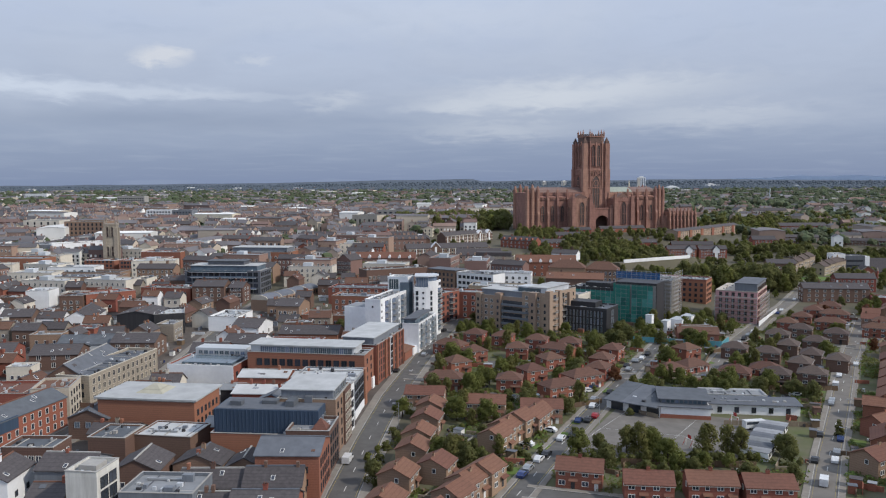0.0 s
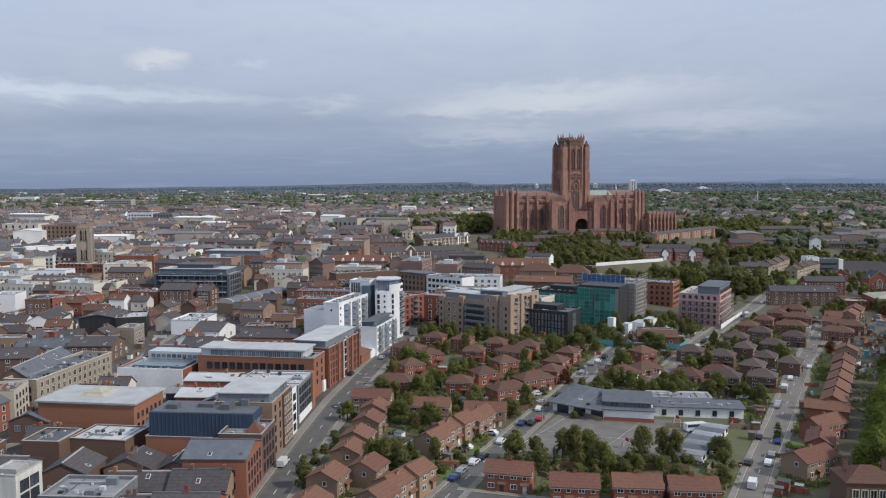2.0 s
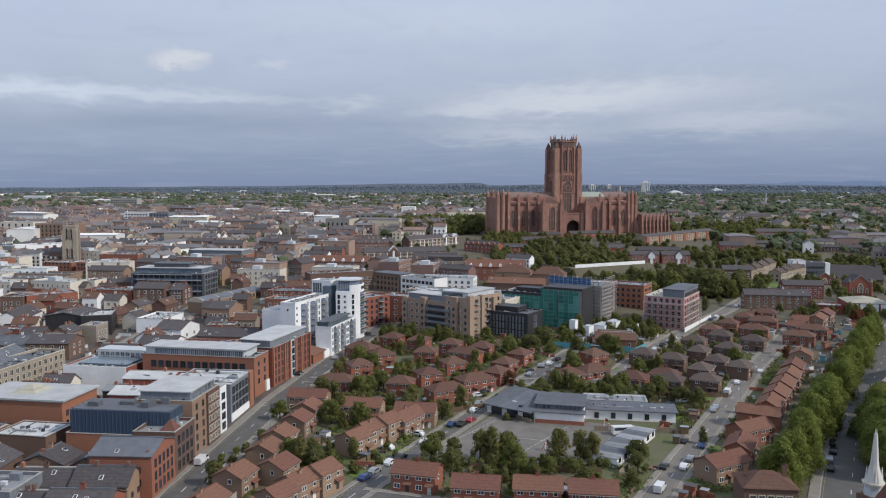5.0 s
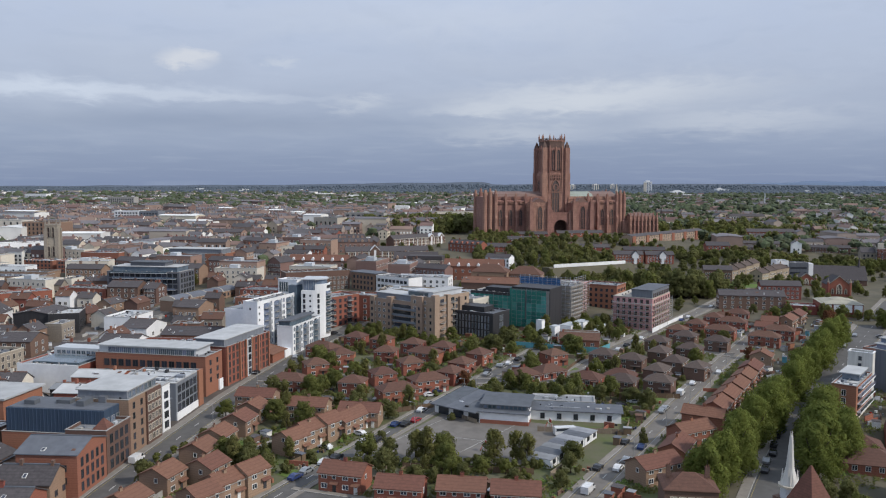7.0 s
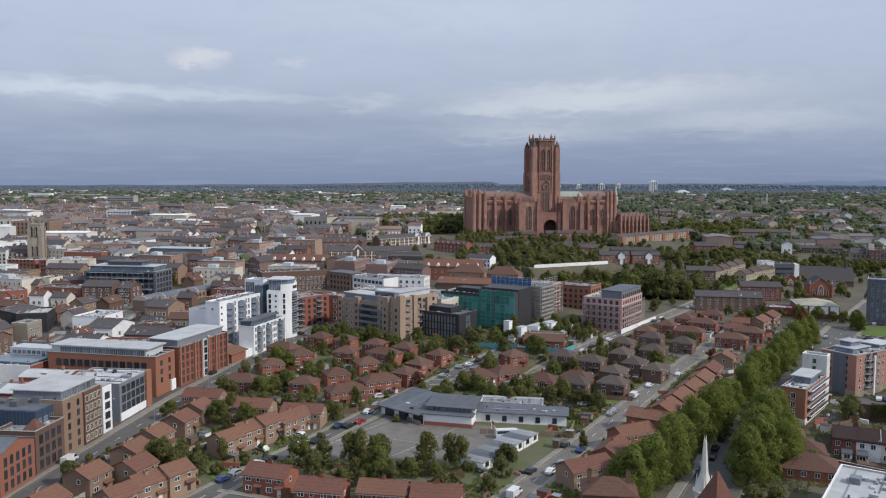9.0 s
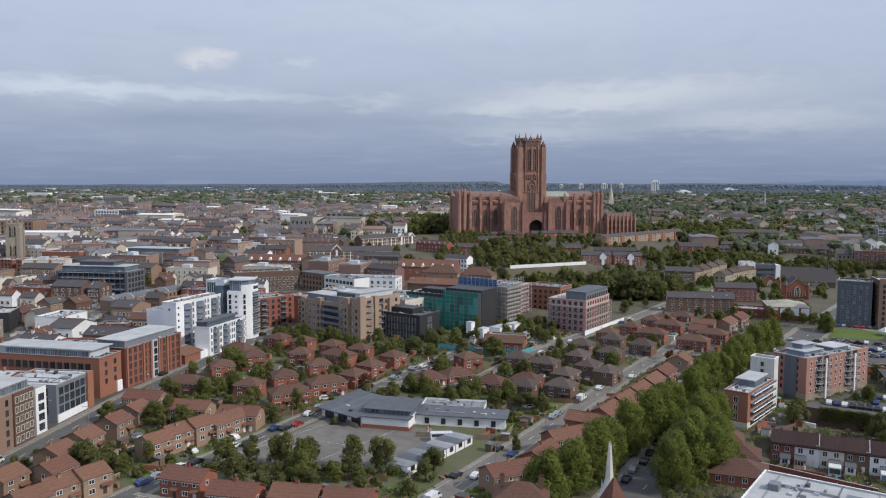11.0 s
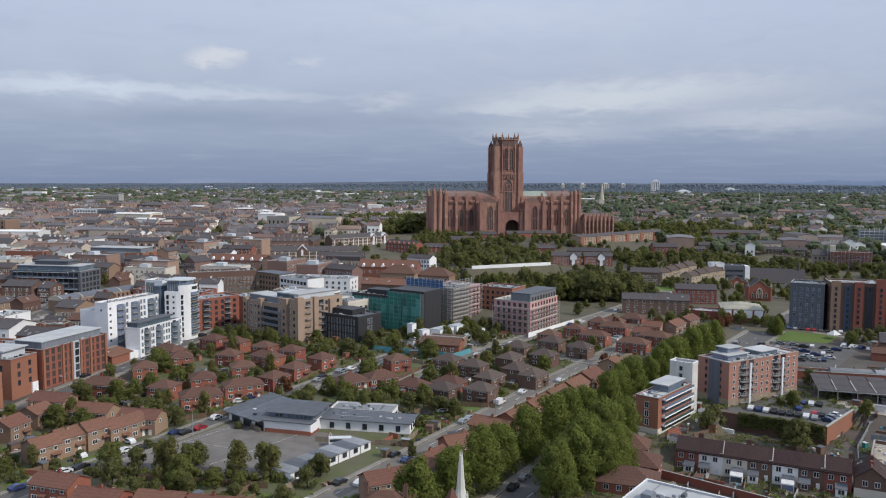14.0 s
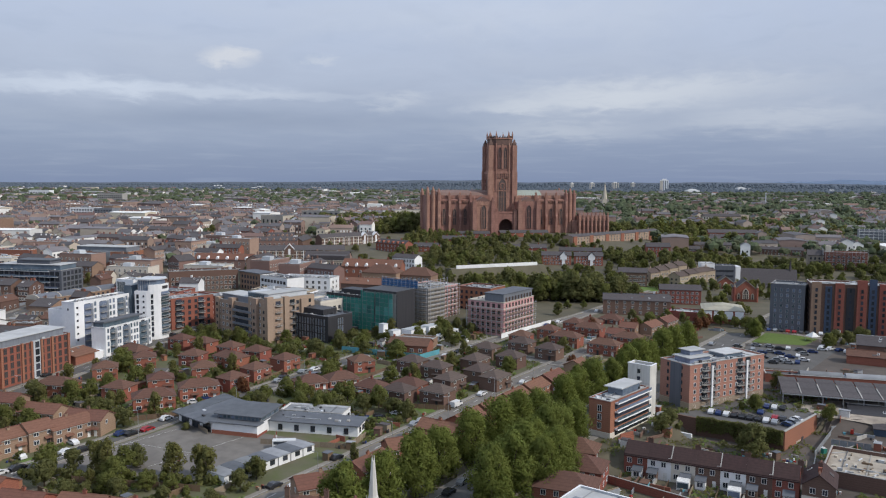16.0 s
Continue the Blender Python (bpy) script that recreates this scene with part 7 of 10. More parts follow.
    part("aisle", Geo().prism([(-7, -3), (0.1, -3), (0.1, 3.2), (-7, 0.6)], "x", 3, w - 6, "brown_brick"), ob, "lean-to brick aisle")
    part("aisle_roof", Geo().prism([(-7.4, 0.5), (0.1, 3.3), (0.1, 3.7), (-7.4, 0.9)], "x", 2.6, w - 5.6, "slate"), ob)
    for x, y, x2, y2, d, h, rise in ((293, 505, 305.5, 503, 15, 7.4, 5.2), (297, 562, 309, 560, 13, 4.6, 4.4)):
        ob, w = block("gabled_hall", "dark red brick hall with a steep gable and pale coping", x, y, x2, y2, d, h, "red_brick", "gable", rise, "y", "slate", [], "hall")
        part("coping", Geo().prism([(-0.4, h - 0.4), (w / 2, h + rise), (w + 0.4, h - 0.4), (w + 0.4, h + 0.2), (w / 2, h + rise + 0.7), (-0.4, h + 0.2)], "y", -0.3, 0.3, "stone"), ob, "stone gable coping")
        part("lancet_window", lancet_mesh(2.6, h * 0.8, "pale_stone", 2), ob, at=pose(w / 2, 0, 1.6))
        for q in (2.4, w - 2.4):
            part("lancet_window", lancet_mesh(0.9, 3.0, "stone", 0), ob, at=pose(q, 0, 1.6))
        for q in (-0.2, w + 0.2):
            part("turret", Geo().taper(q, 0, -1, h + 1.5, 0.8, 0.7, "red_brick", 8).taper(q, 0, h + 1.5, h + 4.0, 0.8, 0.1, "stone", 8), ob, "slim corner turret")
    ob, w = block("student_flats", "tall grey clad student block with small windows", 284, 414, 298, 407, 15, 22.0, "slate_clad", "flat", roofmat="flat_grey", wins=[W("front", 5, 8, 1.0, 2.6, 0.9, 1.4, "sky"), W("left", 4, 8, 1.0, 2.6, 0.9, 1.4, "dark")])
    ob, w = block("student_flats", "tall dark brick and navy student block", 299.5, 404, 334, 396, 16, 23.5, "brown_brick", "flat", roofmat="flat_white", wins=[W("left", 3, 8, 1.0, 2.7, 0.9, 1.5, "dark")])
    for x, bw, mat, out, top in ((0.2, 4.2, "tan_brick", 1.2, 25.0), (6.2, 3.0, "navy_clad", 0.5, 23.0), (10.4, 4.0, "red_brick", 0.9, 24.6), (15.4, 3.4, "black_clad", 0.4, 22.6), (19.8, 4.2, "red_brick", 1.4, 26.4), (25.0, 3.2, "navy_clad", 0.6, 27.0), (29.2, 4.0, "red_brick", 1.0, 25.0)):
        part("facade_bay", Geo().box(x, -out, 0, x + bw, 0.1, top, mat), ob, "projecting %s bay" % {"tan_brick": "tan brick", "navy_clad": "navy clad", "red_brick": "red brick", "black_clad": "black clad"}[mat])
        for k in range(8):
            part("window", window_mesh(0.9, 1.5, "dark"), ob, at=pose(x + bw / 2, -out, 1.6 + 2.7 * k))
    block("student_flats", "pale grey tower at the edge of the site", 352, 372, 366, 366, 14, 34.0, "pale_clad", "flat", roofmat="flat_grey", wins=[W("front", 4, 8, 8, 2.9, 1.6, 1.6, "dark"), W("left", 3, 8, 8, 2.9, 1.6, 1.6, "dark")])
    ob, w = block("unfinished_tower", "unfinished tower frame in white scaffolding", 500, 818, 532, 808, 16, 17.0, "grey_clad", "flat", roofmat="concrete")
    for k in range(6):
        part("floor_edge", Geo().box(-0.3, -1.4, 1.6 + 2.9 * k, w + 0.3, 0, 2.1 + 2.9 * k, "white_frame"), ob, "white floor edge")
    for k in range(9):
        part("standard", Geo().box(k * w / 8 - 0.2, -1.5, 0, k * w / 8 + 0.2, -1.1, 19.5, "white_frame"), ob, "white steel upright")
    ob, w = block("unfinished_block", "unfinished red brick block in scaffolding", 416, 684, 446, 676, 14, 14.0, "red_brick", "flat", roofmat="concrete", wins=[W("front", 8, 4, 1.0, 3.0, 1.5, 1.7, "white")])
    scaffold(ob, w, 14, 16.0, ("front", "left"))
    # low blocks of council flats
    for x, y, x2, y2, d, h, wall, rm in ((207.5, 452, 243, 447, 10, 8.2, "brown_brick", "slate"), (245.5, 491, 269, 488, 10, 8.6, "red_brick", "slate"), (231, 561, 250, 558, 10, 9.6, "brown_brick", "slate"), (305, 597, 319, 596, 10, 12.4, "slate_clad", "flat_grey"), (295.5, 597, 304.8, 597, 10, 12.2, "white_render", "flat_grey")):
        gab = "flat" if rm == "flat_grey" else "gable"
        block("council_flats", {"brown_brick": "three-storey brown brick council flats", "red_brick": "three-storey red brick council flats", "slate_clad": "dark grey clad block of new flats", "white_render": "white rendered block of new flats"}[wall], x, y, x2, y2, d, h, wall, gab, 2.6, "x", rm, [W(side, n, 3, 0.9, 2.6 if gab == "gable" else 3.8, 1.3, 1.3, "white" if gab == "gable" else "dark") for side, n in (("front", 8), ("left", 2), ("right", 2))])
    part("end_fin", Geo().box(0, 0, 0, 3.4, 10, 12.6, "white_render"), thing("flats", pose(319.4, 596, base_z(319, 596)), "white rendered end stair of new flats", "building"), "white end wall")
    for x0, y0 in ((256, 577), (273, 563)):          # two stepped rows of buff houses
        for k in range(4):
            x, y = x0 + 8.2 * k, y0 + 8.6 * k
            block("buff_terrace", "buff brick stepped terrace house with a grey-brown roof", x, y, x + 8.0, y + 8.4, 9, 6.6 + 0.5 * k, "buff_brick", "gable", 2.6, "x", "dark_tile", [W("front", 3, 2, 0.9, 2.8, 1.4, 1.4, "white"), W("left", 2, 2, 0.9, 2.8, 1.0, 1.2, "dark")], "house", 1)
    block("white_house", "white rendered low hall with a dark gabled roof", 231, 475, 247, 472, 10, 4.6, "white_render", "gable", 3.2, "x", "slate", [W("front", 3, 1, 1.0, 2.5, 1.2, 1.4, "dark")], "house", 1)
    ob, w = block("villa", "old stone and brick villa with a pale tower", 405, 692, 419, 688, 12, 11.0, "stone", "gable", 4.0, "x", "slate", [W("front", 4, 3, 1.0, 3.2, 1.1, 1.8, "dark")], "building", 2)
    part("stair_tower", Geo().box(w - 1, 1, 0, w + 3, 5, 19.0, "pale_stone"), ob, "pale stone tower")
    # white spire and red-roofed church by the avenue
    x, y = 128.6, 158.5
    ob = thing("chapel_spire", pose(x, y, base_z(x, y), 0, 0, 27), "slender weathered white spire over a brick chapel", "church")
    part("tower", Geo().box(-2.2, -2.2, -1, 2.2, 2.2, 10.5, "brown_brick"), ob)
    g = Geo()
    g.taper(0, 0, 10.5, 13.0, 1.9, 1.7, "pale_clad", 8)
    part("belfry_stage", g, ob, "pale octagonal belfry")
    part("spire_skirt", Geo().taper(0, 0, 13.0, 17.0, 1.9, 0.8, "stained_render", 8), ob, "flared weathered spire base")
    part("spire", Geo().taper(0, 0, 16.8, 23.3, 0.85, 0.34, "stained_render", 8), ob, "weathered white tapering spire")
    for sx in (-0.2, 0.2):
        part("finial", Geo().taper(sx, 0, 23.2, 24.4, 0.16, 0.03, "stained_render", 6), ob, "pale finial")
    for sx in (-1.0, 1.0):
        for sy in (-1.0, 1.0):
            part("pinnacle", Geo().taper(sx, sy, 13.0, 16.4, 0.4, 0.06, "stained_render", 4), ob, "pale corner pinnacle")
    part("gallery", Geo().taper(0, 0, 12.8, 13.2, 2.3, 2.3, "pale_stone", 8), ob)
    ob = thing("church_hall", pose(127.5, 146.5, 2, 0, 0, 27), "red brick church hall with a steep tiled pyramid roof", "church")
    part("wall", Geo().box(-5, -5, -1, 5, 5, 9, "orange_brick"), ob)
    part("roof", Geo().taper(0, 0, 9, 21.5, 7.4, 0.2, "rust_tile", 4), ob)
    for r in range(4):
        for x in (-2, 2):
            part("lancet_window", lancet_mesh(1.0, 4.0, "pale_stone", 0), ob, at=pose(0, 0, 0, 0, 0, 90 * r) @ pose(x, -5, 3))
    ob, w = block("pub", "brick corner pub with a parapet and brown tile roof", 106, 169, 117.5, 168, 9, 7.6, "brown_brick", "hip", 2.6, "x", "brown_tile", [W("front", 5, 2, 1.0, 3.2, 1.2, 1.7, "stone"), W("right", 3, 2, 1.0, 3.2, 1.2, 1.7, "stone")])
    chimney(ob, 1.5, 5, 10.0, "brown_brick")
    chimney(ob, 10, 5, 10.0, "brown_brick")


east_side()


# landmark blocks of the middle distance
def landmarks():
    for x, y, x2, y2, d, h, rise, lab in ((-27, 586, 34, 600, 11, 9.0, 3.2, "red brick terrace with white stone bands and gables"),
                                          (2, 664, 44, 708, 10, 8.0, 3.5, "red brick crescent with white stone bands"), (-22, 690, -20, 650, 9, 7.5, 3.0, "slate-roofed terrace with white party walls")):
        w0 = math.hypot(x2 - x, y2 - y)
        ob, w = block("banded_terrace", lab, x, y, x2, y2, d, h, "brown_brick", "gable", rise, "x", "slate", [W("front", int(w0 / 3.6), 3, 0.7, 2.8, 1.0, 1.7, "stone")], "building", 3)
        for k in range(3):
            part("stone_band", Geo().box(-0.05, -0.12, 2.9 + 2.6 * k, w + 0.05, 0.05, 3.3 + 2.6 * k, "pale_stone"), ob, "pale stone course")
        for k in range(int(w / 5)):
            part("stone_strip", Geo().box(2.0 + 5 * k, -0.14, 0.2, 2.5 + 5 * k, 0.05, h, "white_render"), ob, "white stone pilaster")
        for xx, gw in ((w * 0.35, 3.4),) if w > 62 else ((w * 0.72, 2.4), (w * 0.92, 2.4)):
            part("gable_front", Geo().prism([(xx - gw, h - 3), (xx + gw, h - 3), (xx + gw, h + 0.5), (xx, h + 1.2 * gw), (xx - gw, h + 0.5)], "y", -0.5, 3.0, "brown_brick"), ob, "brown brick gable")
            part("gable_trim", Geo().prism([(xx - gw - 0.3, h + 0.4), (xx, h + 1.2 * gw + 0.2), (xx + gw + 0.3, h + 0.4), (xx + gw + 0.3, h + 1.0), (xx, h + 1.2 * gw + 0.8), (xx - gw - 0.3, h + 1.0)], "y", -0.7, 3.0, "white_render"), ob, "white stone trim")
            part("gable_strip", Geo().box(xx - 0.8, -0.62, 0.5, xx + 0.8, -0.5, h + 1.0, "white_render"), ob, "white stone window strip")
    # long brick halls with tiled and dark roofs, white modern block, older rows
    for x, y, x2, y2, d, h, rise, wall, tile, lab in ((10, 573, 42, 573, 14, 6.0, 4.4, "warm_brick", "slate", "long brick hall with a dark slate roof"), (48, 522, 87, 517, 12, 9.5, 4.2, "orange_brick", "rust_tile", "long brick hall with a rust tile roof and gablets"),
                                                     (-62, 549, -20, 545, 11, 8.5, 3.6, "warm_brick", "rust_tile", "low brick row with a rust tile roof and white dormers"),
                                                     (-46, 640, -14, 645, 10, 9.0, 2.8, "warm_brick", "slate", "brown brick row with dormer gables"), (-46, 668, -24, 672, 10, 9.0, 2.8, "warm_brick", "slate", "brown brick row with dormer gables"), (48, 660, 74, 640, 10, 7.0, 3.0, "red_brick", "slate", "brown brick row with dormer gables")):
        ob, w = block("brick_hall", lab, x, y, x2, y2, d, h, wall, "gable", rise, "x", tile, [W("front", 8, 2, 0.8, h * 0.48, 1.1, 1.6, "white")], "building", 2)
        for k in range(6):
            xx = w * (k + 0.5) / 6
            part("dormer", Geo().prism([(xx - 1.0, h - 0.4), (xx + 1.0, h - 0.4), (xx + 1.0, h + 1.0), (xx, h + 2.2), (xx - 1.0, h + 1.0)], "y", -0.15, 2.6, "white_render" if tile == "rust_tile" else wall), ob, "small gabled dormer")
    block("white_office", "white rendered office with dark windows and a grey roof", 8, 476, 29, 459, 12, 11.4, "white_render", "flat", roofmat="lead", parapet=0.3, wins=[W("front", 8, 3, 1.2, 3.5, 2.0, 1.6, "dark")])
    ob, w = block("flats", "tan brick offices beside a white block", -9, 490, 7, 477, 12, 10.6, "tan_brick", "flat", roofmat="lead", parapet=0.3, wins=[W("front", 6, 3, 1.2, 3.2, 1.3, 1.7, "dark")])
    part("oversailing_roof", Geo().box(-1.0, -1.0, 11.2, w + 1.0, 11, 11.6, "lead"), ob, "oversailing grey metal roof")
    for x, y, x2, y2, d, h in ((66, 494, 88, 489, 13, 10.5), (89, 496, 109, 490, 12, 9.0)):
        block("brick_hall", "pale brick hall with a brown hipped tile roof", x, y, x2, y2, d, h, "tan_brick", "hip", 4.6, "x", "brown_tile", [W("front", 7, 2, 1.5, 4.0, 1.3, 2.0, "white")])
    ob, w = block("stone_college", "brown stone college with rows of windows and a dark roof", 20, 541, 48, 537, 15, 9.5, "stone", "flat", roofmat="slate", parapet=0.6, coping="pale_stone", wins=[W("front", 13, 3, 0.9, 3.0, 1.0, 1.8, "stone")])
    part("attic", Geo().box(2, 2, 9.5, w - 2, 13, 13.0, "slate"), ob, "dark slate attic storey")
    for x, y, x2, y2, xx in ((183, 642, 206, 641, 17.0), (208.3, 641, 230.5, 640, 13.5)):
        ob, w = block("gabled_house", "red brick flats with a white painted gable", x, y, x2, y2, 10, 7.6, "red_brick", "gable", 2.6, "x", "slate", [W("front", 9, 3, 0.8, 2.4, 1.1, 1.3, "white")], "house")
        part("gable_front", Geo().prism([(xx - 2.6, 4.6), (xx + 2.6, 4.6), (xx + 2.6, 7.4), (xx, 10.4), (xx - 2.6, 7.4)], "y", -0.8, 3, "white_render"), ob, "white gable")
        part("gable_foot", Geo().box(xx - 1.1, -0.75, 0, xx + 1.1, 0.1, 4.6, "white_render"), ob, "white porch bay")
        part("gable_roof", Geo().prism([(xx - 3, 7.1), (xx, 10.5), (xx + 3, 7.1), (xx + 3, 7.5), (xx, 10.9), (xx - 3, 7.5)], "y", -1.1, 3, "slate"), ob)
    ob, w = block("stone_terrace", "long pale pink stone and brick terrace under the cathedral", 214, 722, 309, 826, 11, 9.5, "sand_brick", "gable", 2.0, "x", "slate", [W("front", 30, 3, 0.8, 3.0, 1.1, 1.8, "stone")], "building", 6)
    for k in range(6):
        part("brick_bay", Geo().box(0.5 + 24.4 * k, -0.7, 0, 5.5 + 24.4 * k, 0.1, 9.9, "orange_brick"), ob, "red brick bay")
    for x, y, x2, y2, h, wall in ((275, 701, 293, 699, 8.0, "red_brick"), (330, 766, 362, 760, 6.0, "buff_brick"), (366, 851, 417, 846, 6.0, "orange_brick"), (340, 838, 372, 834, 5.5, "tan_brick"), (404, 795, 440, 788, 6.5, "red_brick"), (384, 752, 420, 742, 5.5, "brown_brick"), (430, 850, 480, 842, 7.0, "red_brick"), (470, 790, 510, 780, 6.0, "red_brick"), (300, 735, 326, 730, 5.0, "brown_brick"), (500, 850, 560, 836, 7.0, "brown_brick")):
        block("brick_row", "%s row flats with slate roofs among trees" % wall.replace("_", " "), x, y, x2, y2, 9, h, wall, "gable", 2.2, "x", "slate", [W("front", 12, 2 if h < 7 else 3, 0.8, 2.5, 1.2, 1.3, "white")], "building", 3)
    block("white_terrace", "tall pale grey stuccoed terrace end", 395, 1003, 408.5, 1000, 12, 12.0, "cream_render", "flat", roofmat="slate", wins=[W("front", 4, 4, 1.2, 3.2, 1.2, 1.9, "dark")])
    block("town_row", "brown brick Georgian terrace with chimneys", 409, 1000, 434, 1008, 11, 9.0, "warm_brick", "gable", 2.4, "x", "slate", [W("front", 9, 3, 1.0, 3.2, 1.1, 1.7, "white")], "building", 5)
    block("white_house", "white painted corner house with a slate roof", 429, 982, 438, 980, 9, 7.0, "white_render", "gable", 2.4, "x", "slate", [W("front", 3, 2, 1.2, 3.0, 1.1, 1.5, "dark")], "house", 1)
    for x, y, x2, y2 in ((112, 742, 140, 747), (150, 752, 195, 764)):
        block("precinct_building", "low brick precinct housing below the cathedral", x, y, x2, y2, 8, 4.2, "red_brick", "gable", 2.2, "x", "slate", [W("front", 5, 1, 2.0, 3, 1.2, 1.4, "white")])
    for x, y, x2, y2, h in ((100, 700, 124, 702, 4.5), (150, 700, 190, 702, 4.5), (80, 652, 100, 650, 4.5), (200, 690, 235, 686, 5.5)):
        block("brick_row", "low red brick row houses with slate roofs", x, y, x2, y2, 8, h, "red_brick", "gable", 2.6, "x", "slate", [W("front", 5, 2, 0.9, 2.6, 1.1, 1.2, "white")], "house", 3)
    block("white_terrace", "long white stuccoed Georgian terrace", 30, 908, 82, 917, 12, 15.0, "cream_render", "flat", roofmat="slate", wins=[W("front", 16, 4, 1.5, 3.3, 1.2, 2.0, "dark")])
    block("office", "pale stone college with tall piers", -121, 762, -90, 748, 14, 9.0, "pale_stone", "flat", roofmat="flat_white", wins=[W("front", 6, 1, 1.0, 3, 1.6, 6.0, "dark")])
    block("office", "cream stone hall with a curved roof", -92, 800, -66, 788, 18, 14.0, "pale_stone", "flat", roofmat="lead", wins=[W("front", 5, 2, 2, 5, 1.6, 3.5, "dark")])
    block("office", "long glazed concrete college block", -76, 900, -30, 890, 14, 14.0, "concrete", "flat", roofmat="flat_grey", wins=[W("front", 7, 4, 1.5, 3.2, 3.2, 1.6, "dark")])
    block("office", "white rendered flats with scattered dark windows", -315, 839, -287, 836, 16, 18.0, "white_render", "flat", roofmat="flat_grey", wins=[W("front", 8, 6, 1.0, 2.9, 1.7, 1.4, "dark")])
    block("office", "dark grey clad flats beside white ones", -286.5, 836, -265, 834, 16, 17.5, "grey_clad", "flat", roofmat="flat_grey", wins=[W("front", 6, 6, 1.0, 2.8, 1.4, 1.4, "dark")])
    block("office", "cream stone office with paired tall windows", -392, 738, -357, 735, 18, 15.5, "cream_render", "flat", roofmat="flat_grey", wins=[W("front", 5, 4, 1.5, 3.6, 1.4, 2.4, "dark")])
    block("office", "pink brick office with rows of tall windows", -331, 690, -295.5, 688, 20, 19.0, "tan_brick", "flat", roofmat="lead", wins=[W("front", 9, 5, 1.6, 3.6, 1.3, 2.2, "dark")])
    block("office", "grey clad flats with white bays", -350, 600, -290, 590, 18, 12.0, "grey_clad", "flat", roofmat="flat_grey", wins=[W("front", 7, 3, 1.5, 3.2, 1.6, 1.8, "sky")])
    block("office", "white flats with a stepped facade", -292, 588, -262, 610, 12, 13.0, "white_render", "flat", roofmat="flat_white", wins=[W("front", 5, 3, 1.5, 3.4, 1.8, 1.8, "dark")])
    block("office", "orange brick flats with white bands", -330, 535, -270, 530, 16, 11.0, "orange_brick", "flat", roofmat="flat_grey", wins=[W("front", 9, 3, 1.2, 3.2, 1.5, 1.7, "white")])
    for x, y, x2, y2, h in ((-223, 541, -206, 540, 8.0), (-205.6, 538, -189, 537, 9.6), (-215, 560, -186, 557, 11.0), (-250, 548, -228, 545, 7.0)):
        block("flats", "bright orange brick flats with stepped flat roofs", x, y, x2, y2, 12, h, "orange_brick", "flat", roofmat="flat_grey", coping="white_render", wins=[W("front", 7, 3, 0.8, 2.7, 1.2, 1.4, "dark")], plant=2)
    for x, y, x2, y2, d, h, wall, lab in ((-316, 617, -316, 671, 12, 7.5, "white_render", "long white rendered terrace along a street"), (-299, 664, -297, 700, 11, 7.5, "white_render", "long white rendered terrace along a street"), (-229, 634, -212, 633, 10, 9.4, "white_render", "white stuccoed house row with sash windows"),
                                          (-236, 785, -222, 783, 12, 10.5, "cream_render", "cream rendered warehouse gable"), (-190, 700, -168, 697, 12, 11.0, "warm_brick", "brown brick Georgian house row"), (-160, 690, -134, 686, 12, 11.5, "warm_brick", "brown brick Georgian house row"),
                                          (-262, 742, -236, 738, 14, 12.0, "warm_brick", "brown brick Georgian house row"), (-180, 640, -158, 637, 12, 10.5, "red_brick", "red brick gabled house row"), (-120, 660, -92, 655, 12, 11.0, "warm_brick", "brown brick Georgian house row"), (-76, 690, -50, 684, 12, 11.0, "red_brick", "red brick house row with white bands"), (-160, 745, -136, 742, 12, 11.0, "red_brick", "red brick house row with white bands")):
        block("town_row", lab, x, y, x2, y2, d, h, wall, "gable", 2.4, "x", "slate", [W("front", 9, 3, 0.9, h / 3 - 0.2, 1.1, h / 3 - 1.4, "stone" if "brick" in wall else "dark"), W("right", 2, 3, 0.9, h / 3 - 0.2, 1.1, h / 3 - 1.4, "white", 2.0)], "building", 4)
    for x, y, x2, y2, d, h, wall, rows in ((-556, 1352, -508, 1348, 16, 22.0, "concrete", 6), (-470, 1180, -380, 1170, 20, 11.0, "warm_brick", 2), (-250, 1010, -200, 1003, 16, 13.0, "warm_brick", 3), (-420, 1010, -350, 1002, 18, 14.0, "tan_brick", 3), (-900, 1705, -850, 1700, 16, 20.0, "white_render", 5), (-930, 1905, -840, 1896, 20, 14.0, "white_render", 2), (-640, 1405, -600, 1400, 16, 15.0, "brown_brick", 4), (-160, 1110, -110, 1104, 16, 10.0, "white_render", 2), (-330, 1270, -240, 1262, 24, 9.0, "blue_hoarding", 1)):
        block("office", "large %s block among far roofs" % {"concrete": "grey concrete", "warm_brick": "brown brick", "tan_brick": "tan brick", "white_render": "white rendered", "brown_brick": "brown brick", "blue_hoarding": "pale blue clad"}[wall], x, y, x2, y2, d, h, wall, "flat", roofmat="flat_grey", parapet=0.4, wins=[W("front", max(6, int((x2 - x) / 4)), rows, 1.5, 3.2, 2.0, 1.6, "dark")])
    block("brick_row", "tan brick offices with a glazed top", -245, 490, -200, 486, 14, 9.0, "tan_brick", "flat", roofmat="sky_glass", wins=[W("front", 7, 3, 0.8, 3, 1.6, 1.6, "dark")])
    # stone church tower among the terraces
    x, y = -238, 566
    ob = thing("church_tower", pose(x, y, base_z(x, y), 0, 0, 10), "old tall brown stone church tower with corner pinnacles", "church")
    part("tower", Geo().box(-4.2, -4.2, -1, 4.2, 4.2, 31, "stone"), ob)
    part("cornice", Geo().box(-4.5, -4.5, 30, 4.5, 4.5, 31.2, "stone"), ob)
